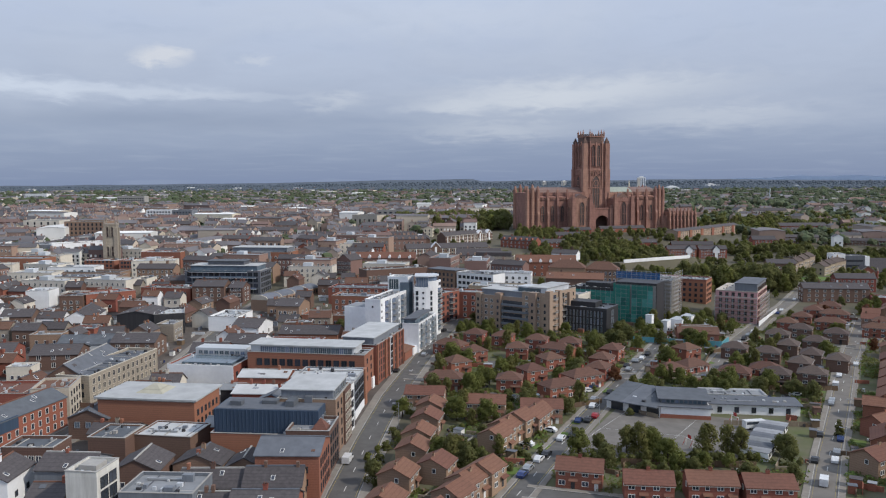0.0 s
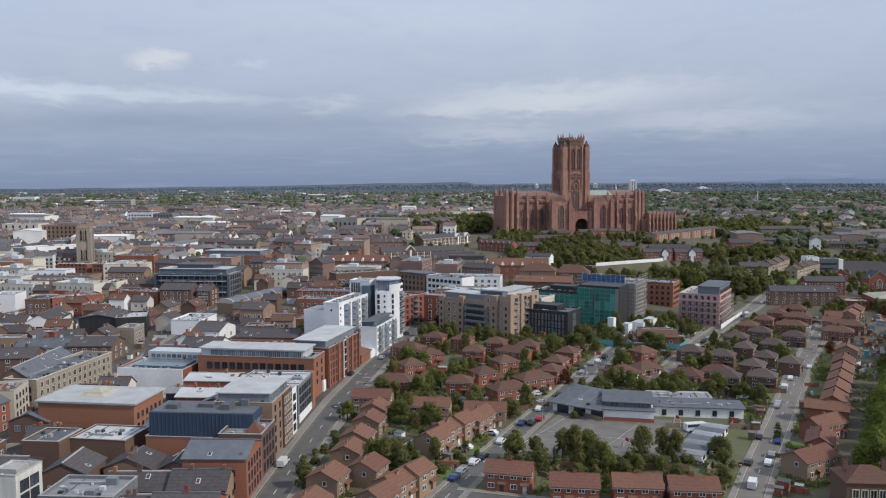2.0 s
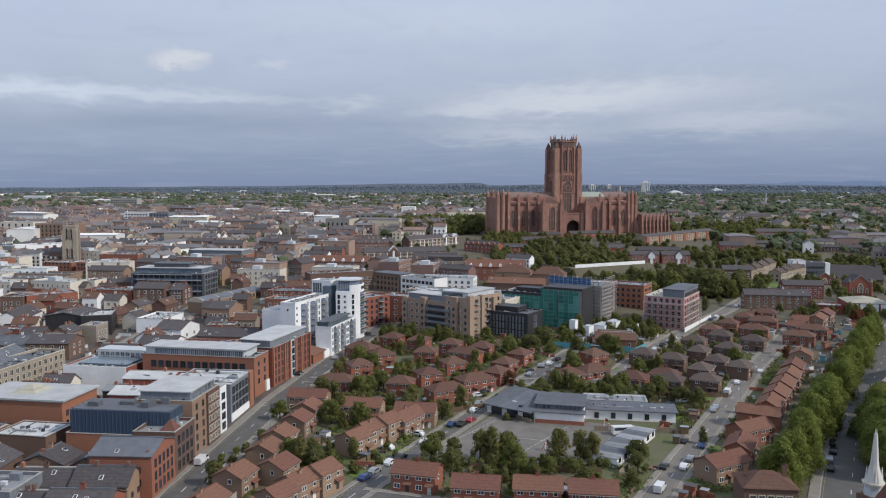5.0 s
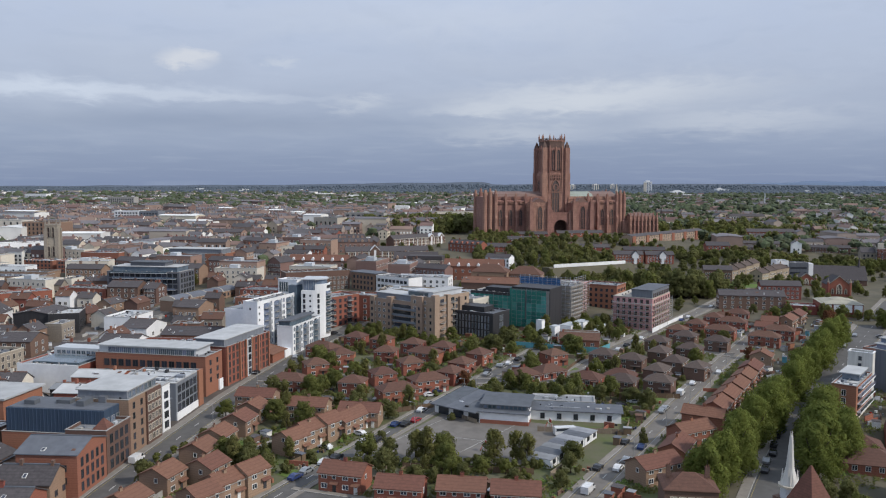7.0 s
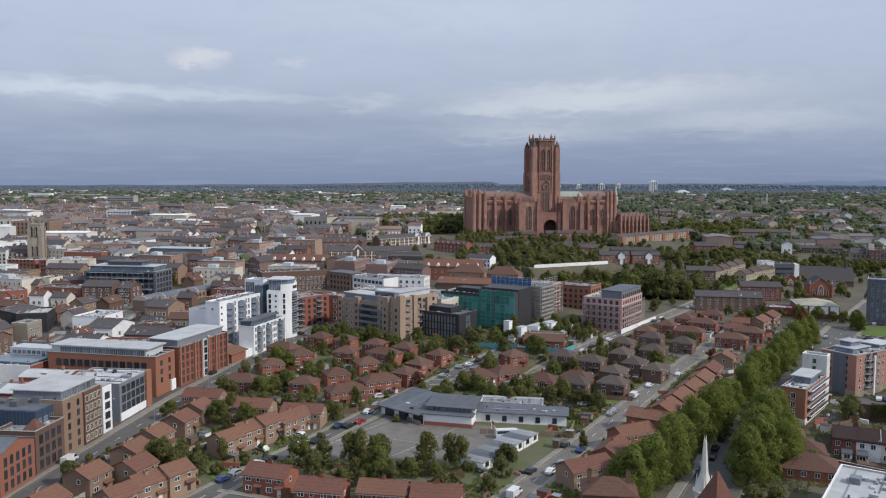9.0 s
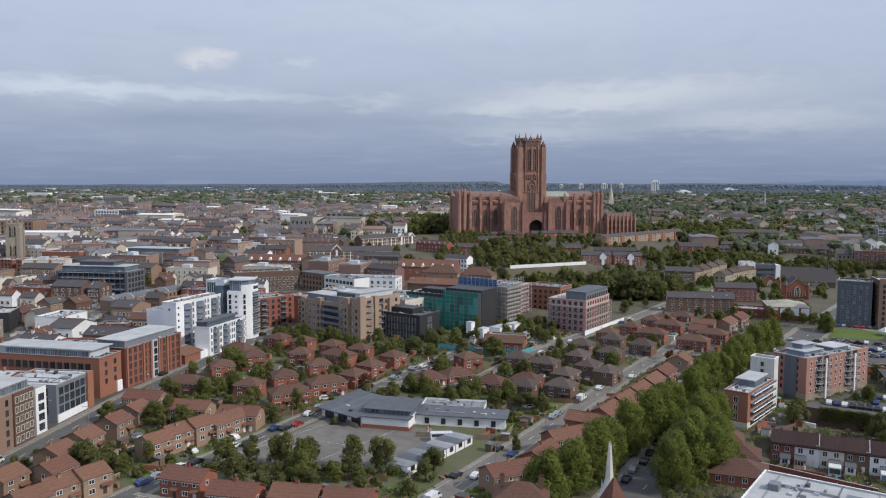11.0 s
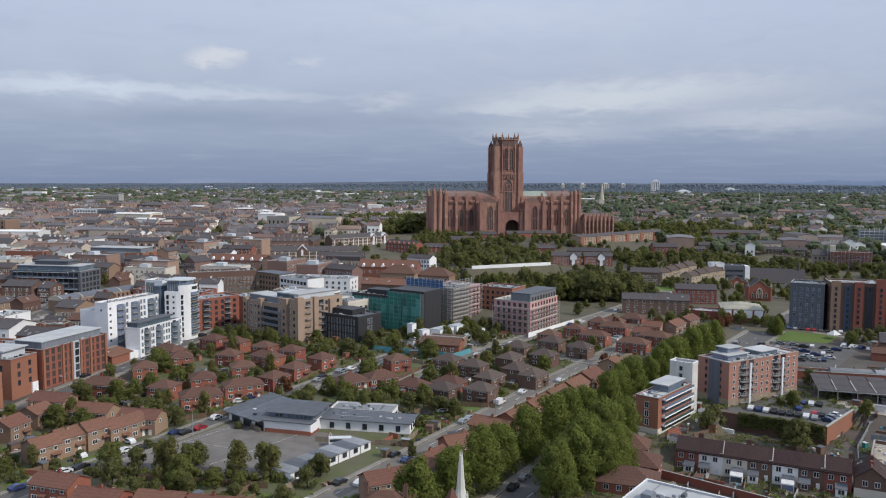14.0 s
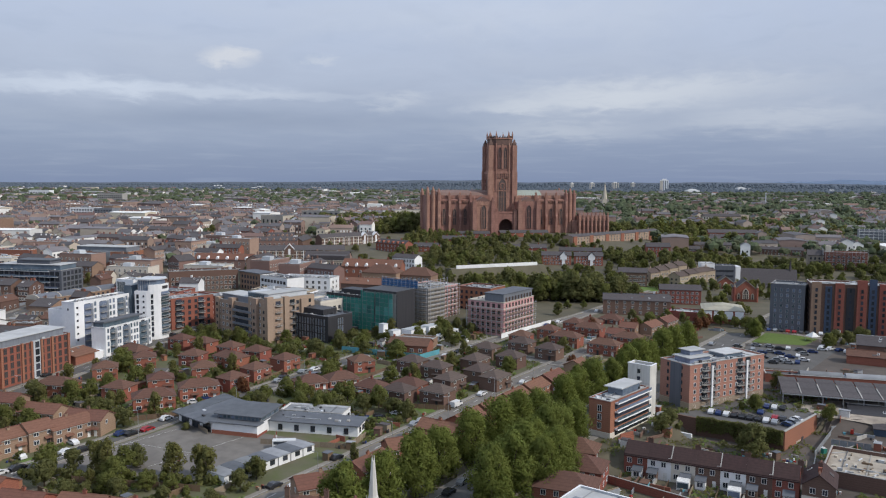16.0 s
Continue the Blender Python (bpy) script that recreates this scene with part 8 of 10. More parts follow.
    for sx in (-3.8, 3.8):
        for sy in (-3.8, 3.8):
            part("pinnacle", Geo().taper(sx, sy, 31, 36, 0.8, 0.1, "stone", 4), ob)
            part("buttress", Geo().box(sx - 1.1, sy - 1.1, -1, sx + 1.1, sy + 1.1, 28, "stone"), ob)
    for z in (8, 22):
        for q in (-1.6, 1.6):
            part("lancet_window", lancet_mesh(1.3, 7.0, "stone", 0), ob, at=pose(q, -4.2, z))
    # rows and pale landmarks of the eastern plateau
    for name, lab, x, y, x2, y2, d, h, wall, roof, tile, cols, rows in (("town_row", "pale grey Georgian house row with chimneys", 403, 1022, 450, 1034, 12, 12.5, "stone", "gable", "slate", 13, 3), ("villa", "white painted end house of a row", 456, 1058, 469, 1058, 12, 9.0, "white_render", "gable", "slate", 3, 2),
                                                                 ("town_row", "buff and white low house row", 471, 1050, 505, 1054, 10, 6.5, "cream_render", "gable", "rust_tile", 9, 2), ("council_flats", "red brick flats row with grey roof", 366, 858, 416, 856, 12, 9.5, "red_brick", "gable", "slate", 14, 3),
                                                                 ("council_flats", "dark red brick flats among trees", 274, 698, 294, 697, 11, 9.0, "red_brick", "gable", "slate", 6, 3), ("villa", "cream rendered villas with red roofs", 676, 1310, 704, 1306, 14, 10.0, "cream_render", "gable", "rust_tile", 6, 2),
                                                                 ("villa", "cream rendered villas with red roofs", 712, 1304, 740, 1310, 14, 10.0, "white_render", "gable", "rust_tile", 6, 2), ("pavilion", "large white pavilion on the plateau", 748, 2640, 788, 2645, 30, 15.0, "white_render", "hip", "flat_white", 6, 1), ("pavilion", "white pavilion on the far slope", 1055, 3158, 1086, 3160, 30, 17.0, "white_render", "hip", "flat_white", 5, 1)):
        block(name, lab, x, y, x2, y2, d, h, wall, roof, 3.0 if h < 14 else 6.0, "x", tile, [W("front", cols, rows, 1.0, (h - 1.0) / rows, 1.2, 1.6, "white")], "building", 4 if name == "town_row" else 0)
    ob = thing("radio_mast", pose(665, 1613, base_z(665, 1613)), "slender pale mast above far roofs", "mast")
    part("shaft", Geo().taper(0, 0, -1, 30, 1.3, 0.8, "pale_clad", 6), ob)
    ob = thing("tower_block", pose(723, 2895, base_z(723, 2895) - 2, 0, 0, -6), "white and cream tower block standing alone", "tower block")
    part("body", Geo().box(-14, -9, 0, 14, 9, 50, "white_render"), ob)
    part("flank", Geo().box(-14.3, -9.3, 0, -5, 9.3, 46, "cream_render"), ob, "cream flank")
    part("roof_house", Geo().box(-7, -5, 50, 7, 5, 54, "white_render"), ob)
    for k in range(3):
        part("window_strip", Geo().box(-3.5 + 6 * k, -9.2, 3, -1 + 6 * k, -9, 47, "sky_glass"), ob, "column of windows")
    # far tower blocks and spire on the plateau
    for az, dist, w, h in ((8.2, 3600, 28, 28), (6.6, 3600, 20, 26), (5.2, 3600, 16, 24), (9.4, 3700, 18, 26), (17.0, 3300, 34, 14), (22.0, 3400, 30, 12)):
        x, y = dist * math.sin(radians(az)) + 130, dist * math.cos(radians(az))
        ob = thing("tower_block", pose(x, y, base_z(x, y) - 2, 0, 0, -az + 8), "pale concrete tower block on the skyline", "tower block", "far tower blocks")
        part("body", Geo().box(-w / 2, -8, 0, w / 2, 8, h, "cream_render"), ob)
        part("roof_house", Geo().box(-w / 4, -5, h, w / 4, 5, h + 4, "white_render"), ob)
        for k in range(3):
            part("window_strip", Geo().box(-w / 2 + w * (k + 0.2) / 3, -8.2, 3, -w / 2 + w * (k + 0.6) / 3, -8, h - 2, "sky_glass"), ob, "column of windows")
    x, y = 1400 * math.sin(radians(8.0)) + 130, 1400 * math.cos(radians(8.0))
    ob = thing("church_spire", pose(x, y, base_z(x, y)), "distant pale stone church spire", "church")
    part("tower", Geo().box(-4, -4, -1, 4, 4, 22, "pale_stone"), ob)
    part("spire", Geo().taper(0, 0, 22, 50, 4.2, 0.2, "pale_stone", 8), ob)


landmarks()


# ---- estate houses ----
_house = {}


def house(style, x, y, rot):
    """One of a few kinds of house, centred on its plot, front to local -y."""
    z = base_z(x, y)
    claim(pose(x, y, 0, 0, 0, rot) @ pose(-5, -4, 0), 10, 8)
    if style in _house:
        return copy_thing(_house[style], pose(x, y, z, 0, 0, rot))
    w, d, h, wall, kind, rise, tile, label = {
        "tan": (7.5, 8.0, 4.7, "tan_brick", "gable", 1.9, "rust_tile", "tan brick house with a rust-red tiled gable roof"),
        "tan_wide": (12.5, 7.5, 4.7, "tan_brick", "gable", 1.9, "rust_tile", "pair of tan brick houses under one rust-red gable roof"),
        "red_hip": (8.6, 7.6, 4.7, "red_brick", "hip", 2.1, "brown_tile", "red brick house with a brown hipped roof"),
        "red_semi": (13, 7.6, 4.7, "red_brick", "hip", 2.2, "brown_tile", "pair of red brick houses under a brown hipped roof"),
        "red_gable": (12, 7, 4.7, "orange_brick", "gable", 1.9, "rust_tile", "pair of orange-red brick houses with a rust tiled roof"),
        "grey_hip": (9.6, 7.6, 4.7, "brown_brick", "hip", 2.2, "dark_tile", "brown brick house with a dark hipped roof"),
        "bungalow": (11, 8, 2.8, "red_brick", "hip", 2.4, "brown_tile", "low brick bungalow with a brown hipped roof"),
        "small_semi": (11.0, 7.5, 4.6, "red_brick", "gable", 1.9, "rust_tile", "pair of small red brick houses with white windows"),
        "row": (22, 7.5, 4.7, "tan_brick", "gable", 1.9, "rust_tile", "stepped row of tan brick houses with rust tiled roofs"),
    }[style]
    m = pose(x, y, z, 0, 0, rot)
    ob = thing("house", m, label, "house", "estate houses")
    _house[style] = ob
    o = pose(-w / 2, -d / 2, 0)
    units = max(1, round(w / 6.5))
    steps = [(0.0, w, 0.0, 0.0)] if style != "row" else [(k * w / units, w / units, 0.9 * (k % 2), 0.45 * k) for k in range(units)]
    for x0, sw, dy, dz in steps:
        at = o @ pose(x0, dy, dz)
        part("wall", walls_geo(Geo(), sw, d, h, wall, kind, rise), ob, at=at)
        g = Geo()
        roof_geo(g, kind, sw, d, h, rise, tile, over=0.35 if len(steps) == 1 else 0.2)
        part("roof", g, ob, at=at)
        part("gutter", Geo().box(-0.2, -0.46, h - 0.34, sw + 0.2, -0.36, h - 0.22, "concrete"), ob, at=at)
        if kind == "gable":
            part("ridge_tiles", Geo().prism([(d / 2 - 0.2, h + rise + 0.16), (d / 2, h + rise + 0.34), (d / 2 + 0.2, h + rise + 0.16)], "x", -0.2, sw + 0.2, tile), ob, at=at)
    if kind == "gable" or units > 1:
        c = chimney(ob, w * 0.5 if units > 1 else w * 0.25, d / 2, h + rise, wall, 0.5, 0.8, 0.9)
        c.matrix_basis = o
    for u in range(units):
        x0, uw = u * w / units, w / units
        o = pose(-w / 2, -d / 2 + (steps[u][2] if len(steps) > 1 else 0.0), steps[u][3] if len(steps) > 1 else 0.0)
        for px, pz, ww, wh in ((0.27, 1.0, 1.4, 1.1), (0.27, 3.4, 1.3, 1.0), (0.74, 3.4, 0.8, 1.0)):
            if pz + wh < h:
                part("window", window_mesh(ww, wh, "white"), ob, at=o @ pose(x0 + px * uw, 0, pz))
        part("door", Geo().box(x0 + 0.66 * uw, -0.08, 0, x0 + 0.66 * uw + 0.95, 0.04, 2.05, "white_frame" if u % 2 else "dark_frame"), ob, at=o)
        part("porch_roof", Geo().prism([(-1.0, 2.3), (0.02, 2.75), (0.02, 2.6), (-1.0, 2.18)], "x", x0 + 0.56 * uw, x0 + 0.95 * uw, tile), ob, at=o)
    for xx, r in ((0, -90), (w, 90)):
        part("window", window_mesh(0.8, 1.0, "white"), ob, at=o @ pose(xx, d * 0.4, min(3.3, h - 1.5), 0, 0, r))
    return ob


def hr(style, rot, *xy):
    for k in range(0, len(xy), 2):
        house(style, xy[k], xy[k + 1], rot)


# tan houses beside the street, west row and the rows along the playground street
hr("tan", 78, -4, 240, -5, 228, -7, 214, -8, 202)
hr("tan", 74, -11, 184, -13, 168)
hr("tan_wide", -8, 13, 243, -6, 253)
hr("tan_wide", -6, 30, 238)
hr("row", 58, 6, 178, 18, 218)
hr("row", 62, -6, 152)
hr("tan_wide", 62, 27, 231)
hr("tan", 70, -2, 190)
# red houses of the inner estate
hr("red_semi", -8, 0, 273)
hr("red_hip", -10, 23, 271, 30, 318)
hr("red_semi", 28, 39, 262, 49, 275)
hr("red_hip", 26, 41, 300, 32, 283, 5, 296, 12, 313)
hr("red_hip", -20, 14, 345, 26, 340, 40, 333, 53, 327)
hr("red_hip", 60, 61, 300, 68, 315, 57, 286)
hr("bungalow", 30, 84, 290, 94, 296)
hr("red_hip", 32, 98, 315)
hr("red_semi", -30, 3, 324, 46, 316)
# grey roofed houses between the two far streets
hr("grey_hip", -28, 128, 308, 118, 316)
hr("grey_hip", 60, 144, 305, 142, 321)
hr("grey_hip", -28, 118, 276, 131, 276)
hr("bungalow", -28, 107, 286, 120, 290)
hr("grey_hip", -30, 146, 341, 156, 327, 161, 352, 172, 342)
hr("grey_hip", 58, 134, 292, 150, 296)
hr("red_hip", -28, 161, 366, 174, 380, 187, 396)
hr("red_semi", -28, 181, 366, 193, 386)
hr("tan", -28, 204, 374, 212, 388)
hr("red_semi", -28, 196, 352, 208, 366)
hr("tan_wide", 55, 222, 392, 232, 406)
hr("bungalow", -25, 196, 410, 208, 422)
# rust-roofed terrace along the school street
hr("red_gable", 152, 135, 237)
hr("tan", 62, 181, 315)
hr("red_gable", 60, 142, 247, 149, 259, 156, 271, 163, 283, 170, 296)
hr("red_gable", 30, 127, 223)
hr("red_gable", 62, 119, 208)
hr("tan_wide", 30, 110, 195)
# semis in front of the playground
hr("small_semi", -14, 33, 187)
hr("small_semi", -8, 47.3, 178.5)
hr("small_semi", -6, 61.6, 178)
hr("small_semi", -6, 74, 176)

for a, b in (((-3, 200), (14, 228)), ((14, 228), (20, 226)), ((-3, 200), (2, 198)), ((3, 210), (-2, 212)), ((9, 219), (3, 222)), ((38, 248), (52, 255)), ((-12, 247), (2, 246)), ((46, 200), (80, 197)), ((-6, 195), (-14, 160)), ((22, 250), (8, 250)),
             ((12, 262), (30, 258)), ((100, 300), (110, 322)), ((110, 322), (122, 330)), ((122, 282), (126, 296)), ((136, 268), (112, 270)), ((22, 300), (36, 292)), ((20, 330), (48, 320)), ((64, 292), (74, 330))):
    fence(a, b, 1.7, "concrete" if a[0] < 20 else "timber", "pale concrete panel garden fence" if a[0] < 20 else "weathered timber garden fence")

def lawns(rot, w, d, *xy):
    """Small mown lawns in the gardens, each a patch of its own."""
    for k in range(0, len(xy), 2):
        m = pose(xy[k], xy[k + 1], 0, 0, 0, rot)
        c = [m @ Vector((sx * w / 2, sy * d / 2, 0)) for sx, sy in ((-1, -1), (1, -1), (1, 1), (-1, 1))]
        flat_patch("lawn", [(p.x, p.y) for p in c], "grass", 0.12, "bright green mown garden lawn beside a house", "lawn")


lawns(62, 5, 4, 22, 204, 27, 214, 34, 224, 40, 236, 17, 196)
lawns(-8, 6, 4, 40, 176, 52, 175, 67, 174, 80, 172, 2, 266, 18, 264, 26, 263, 33, 311, 14, 303, 44, 293)
lawns(30, 5, 5, 56, 270, 64, 262, 60, 268, 72, 326, 84, 302, 104, 308, 124, 302, 138, 299, 123, 269, 128, 267, 136, 283, 116, 252, 113, 246)
lawns(60, 5, 4, -2, 218, 2, 208, 8, 226, -1, 196, 22, 244, 150, 322, 156, 334, 170, 350, 188, 344, 126, 232, 116, 216, 146, 264)

# ---- trees ----
SOFT = {}                # shading normals of each crown, by mesh name


def crown_mesh(seed, r, h, leaves, size, mat, lobes=7, skirt=0.25):
    """Leaf sprays on the outside of uneven lobes, with gaps between them."""
    rng = random.Random(seed)
    pts, faces, soft, parts = [], [], [], []
    for _ in range(lobes * 3):
        z = rng.uniform(skirt, 0.92)
        reach = 0.74 * (1 - max(0.0, z - 0.5) * 1.5)
        a, q = rng.uniform(0, 6.28), math.sqrt(rng.random()) * reach
        parts.append((r * q * math.cos(a), r * q * math.sin(a), h * z, r * rng.uniform(0.18, 0.34)))
    parts.append((0, 0, h * 0.55, r * 0.55))
    for k in range(leaves):
        lx, ly, lz, lr = parts[k % len(parts)]
        u, a = rng.uniform(-0.75, 1), rng.uniform(0, 2 * math.pi)
        q = math.sqrt(1 - u * u)
        n = Vector((q * math.cos(a), q * math.sin(a), u))
        rad = lr * rng.uniform(0.4, 1.0) ** 0.6 * rng.choice((1.0, 1.0, 1.0, 1.3))
        c = Vector((lx, ly, lz)) + Vector((n.x * rad, n.y * rad, n.z * rad * h / (2.0 * r)))
        t = (n + Vector((rng.uniform(-1, 1), rng.uniform(-1, 1), rng.uniform(-0.6, 1))) * 0.7).normalized()
        e1 = Matrix.Rotation(rng.uniform(0, 6.28), 3, t) @ t.orthogonal().normalized()
        e2 = t.cross(e1)
        w = size * rng.uniform(0.6, 1.3)
        i = len(pts)
        pts.extend([tuple(c + e1 * w), tuple(c - e1 * w * 0.7 + e2 * w * 0.75), tuple(c - e1 * w * 0.6 - e2 * w * 0.8 + t * w * 0.2)])
        faces.append((i, i + 1, i + 2))
        out = Vector((c.x / r, c.y / r, (c.z - h * 0.45) / h))
        soft.extend([tuple((n * 0.6 + out * 0.65 + t * 0.22).normalized())] * 3)
    me = bpy.data.meshes.new("crown")
    me.from_pydata(pts, [], faces)
    me.materials.append(M[mat])
    me.normals_split_custom_set_from_vertices(soft)
    SOFT[me.name] = soft
    return me


def trunk_mesh(seed, h, r):
    rng = random.Random(seed)
    g = Geo()
    g.taper(0, 0, -0.4, h * 0.55, r, r * 0.55, "bark", 7)
    for k in range(5):
        a = 2 * math.pi * k / 5 + rng.uniform(-0.4, 0.4)
        z0, z1 = h * rng.uniform(0.25, 0.45), h * rng.uniform(0.6, 0.8)
        dx, dy = math.cos(a) * h * 0.22, math.sin(a) * h * 0.22
        i = len(g.v)
        for (cx, cy, z, q) in ((0, 0, z0, r * 0.5), (dx, dy, z1, r * 0.15)):
            g.v.extend([(cx + q, cy, z), (cx, cy + q, z), (cx - q, cy, z), (cx, cy - q, z)])
        for j in range(4):
            g.f.append((i + j, i + (j + 1) % 4, i + 4 + (j + 1) % 4, i + 4 + j))
            g.s.append(0)
    return g.mesh("trunk")


TREES = {}
for kind, mat, r, h, n, size, seeds in (("tree", "leaf", 4.2, 7.6, 2800, 0.30, 3), ("dark", "leaf_dark", 4.1, 7.0, 2800, 0.30, 3), ("olive", "leaf_olive", 3.2, 8.8, 2400, 0.28, 2), ("rust", "leaf_rust", 2.8, 6.0, 1100, 0.4, 1),
                                        ("plane", "leaf_avenue", 5.6, 13.0, 12000, 0.25, 3), ("cypress", "leaf_dark", 1.5, 5.5, 800, 0.32, 1), ("shrub", "leaf_dark", 1.6, 2.4, 600, 0.25, 2), ("hedge", "leaf", 1.5, 2.2, 600, 0.24, 2), ("copse", "leaf_dark", 5.0, 10.0, 1300, 0.55, 3), ("copse_light", "leaf", 4.6, 10.0, 1250, 0.55, 2), ("copse_olive", "leaf_olive", 4.2, 10.5, 1200, 0.52, 2), ("grove", "leaf_dark", 4.8, 9.0, 620, 0.78, 3), ("grove_light", "leaf", 4.6, 9.0, 600, 0.78, 2), ("grove_olive", "leaf_olive", 4.2, 9.5, 560, 0.74, 2), ("stand", "leaf_dark", 5.4, 9.5, 320, 1.1, 3), ("stand_light", "leaf", 5.2, 9.5, 320, 1.1, 2), ("stand_olive", "leaf_olive", 4.8, 10.0, 300, 1.05, 2)):
    for q in range(seeds):
        TREES[kind, q] = (crown_mesh(len(TREES) * 7 + 3, r, h, n, size, mat, lobes=22 if kind == "plane" else 11, skirt=0.1 if kind in ("cypress", "shrub", "hedge", "plane") else 0.16), trunk_mesh(len(TREES), h, 0.035 * h))
SEEDS = {"tree": 3, "dark": 3, "olive": 2, "rust": 1, "plane": 3, "cypress": 1, "shrub": 2, "hedge": 2, "copse": 3, "copse_light": 2, "copse_olive": 2, "grove": 3, "grove_light": 2, "grove_olive": 2, "stand": 3, "stand_light": 2, "stand_olive": 2}
WORDS = {"tree": ("tree", "leafy green garden tree in full leaf", "tree"), "dark": ("tree", "dark green broadleaf tree in leaf", "tree"), "olive": ("tree", "olive-yellow birch turning with autumn", "tree"), "rust": ("tree", "small rust-red autumn tree", "tree"),
         "plane": ("plane_tree", "large bright green avenue plane tree", "tree"), "cypress": ("conifer", "dark green columnar garden conifer", "tree"), "shrub": ("shrub", "dark green garden shrub", "shrub"), "hedge": ("shrub", "light green hedge shrub", "shrub"), "copse": ("tree", "dense dark green woodland tree", "tree"), "copse_light": ("tree", "dense mid-green woodland tree", "tree")}
_tree_rng = random.Random(11)


def tree(kind, x, y, s=1.0, z=None):
    rng = _tree_rng
    crown, trunk = TREES[kind, rng.randrange(SEEDS[kind])]
    name, label, cat = WORDS[kind]
    s *= rng.uniform(0.9, 1.12)
    m = pose(x, y, base_z(x, y) if z is None else z, 0, 0, rng.uniform(0, 360)) @ Matrix.Diagonal((s * rng.uniform(0.9, 1.1), s * rng.uniform(0.9, 1.1), s, 1))
    if name == "shrub":
        ob = tagged(new(name, crown), label, cat, "garden shrubs")
        ob.matrix_world = m
        return
    ob = thing(name, m, label, cat, {"plane_tree": "avenue trees", "shrub": "garden shrubs"}.get(name, "street and garden trees"))
    part("trunk", trunk, ob)
    part("crown", crown, ob)


def trees(kind, s, *xy):
    for k in range(0, len(xy), 2):
        tree(kind, xy[k], xy[k + 1], s)


for k in range(18):          # the avenue: two rows of planes
    t = k / 20
    x, y = 119 + 131 * t, 176 + 207 * t
    tree("plane", x - 0.5 + _tree_rng.uniform(-1, 1), y + 4 + _tree_rng.uniform(-1, 1), 1.16 - 0.2 * t)
for k in range(7):
    t = k / 6
    tree("plane", 151 + 22 * t + _tree_rng.uniform(-1, 1), 195 + 46 * t, 1.2 - 0.15 * t)
    if k in (2, 3, 4):
        tree("plane", 156 + 20 * t, 193 + 40 * t, 0.95)
tree("plane", 270, 391, 0.62)
trees("rust", 1.1, 247, 405, 252, 411, 255, 418)
trees("tree", 0.9, -13, 241, 12, 272, 3, 311, 20, 362, -2, 202, 9, 305, 64, 330, 92, 348, 262, 420, 296, 372)
trees("dark", 0.9, -17, 187, 27, 252, 42, 208, 57, 212, 95, 341, 38, 243, 91, 206, 66, 332, 100, 262, 108, 264, 118, 262, 50, 290, 143, 398, 108, 344, -48, 366, -42, 368, 152, 330)
trees("olive", 0.95, 49, 207, 70, 205, 79, 205, 76, 207, 52, 206, -1, 281, 44, 252, 6, 242, 120, 300)
trees("tree", 0.95, 56, 208, 36, 206, 88, 262, 94, 260, 97, 262)
trees("dark", 1.3, 225.5, 246.7)
trees("dark", 0.95, 200, 250, 203.5, 255, 301, 377, 308, 381, 316, 386)
trees("tree", 1.15, 270, 394)
trees("tree", 0.4, 231, 277, 236, 279)
trees("cypress", 1.0, -12, 186, 113, 221, 8, 206, 82, 282)
trees("rust", 1.0, 180, 326, 196, 402, 62, 282, 216, 400)
trees("dark", 0.8, 158, 204, 252, 306, 160, 228, 152, 182, 146, 180)
trees("tree", 0.8, 228, 424, 245, 448, 272, 412, 280, 416, 268, 416, 118, 350, 136, 368, 132, 360, 170, 206, 150, 172, 256, 270, 235, 276)
trees("shrub", 1.0, -19, 196, -17, 203, -16, 212, -14, 222, -15, 226, 3, 224, 12, 214, 20, 208, 2, 188, 16, 196, 22, 203, 58, 242, 38, 224, 26, 208, 106, 250, 112, 247, 60, 262, 66, 270, 72, 274, 78, 278, 104, 278, 112, 296, 136, 300, 100, 330, 108, 334, 84, 336)
trees("hedge", 1.0, -20, 203, -18, 210, 13, 250, 20, 258, 34, 256, 44, 268, 52, 268, 30, 296, 38, 308, 8, 332, 18, 330, 30, 330, 44, 324, 52, 318, 122, 268, 126, 284, 138, 314, 150, 318, 126, 330, 138, 350, 150, 344, 168, 356, 183, 380, 128, 222, 133, 229, 122, 216, 140, 242, 147, 252, 160, 276)
for k in range(22):           # hedge along the playground
    tree("shrub" if k % 3 else "hedge", 32 + 2.4 * k + _tree_rng.uniform(-0.5, 0.5), 202.2 + _tree_rng.uniform(-0.8, 0.8), 1.05)
_r = random.Random(5)
for k in range(1150):         # garden bushes and small trees of the estate
    u, v = _r.random(), _r.random()
    x, y = -16 + (105 + 95 * v) * u + 22 * v, 185 + 215 * v
    if 30 < x < 112 and 200 < y < 256:
        continue
    kind = _r.choice(["shrub", "hedge", "dark", "tree", "olive", "tree", "dark", "shrub"])
    small = kind in ("shrub", "hedge")
    if free(x, y, 0.8 if small else 2.0) and off_road(x, y, 0.6 if small else 1.6):
        s = _r.uniform(0.7, 1.1) if small else _r.uniform(0.5, 1.0)
        tree(kind, x, y, s)
        TAKEN.append((x, y, 0.8 if small else 1.6))


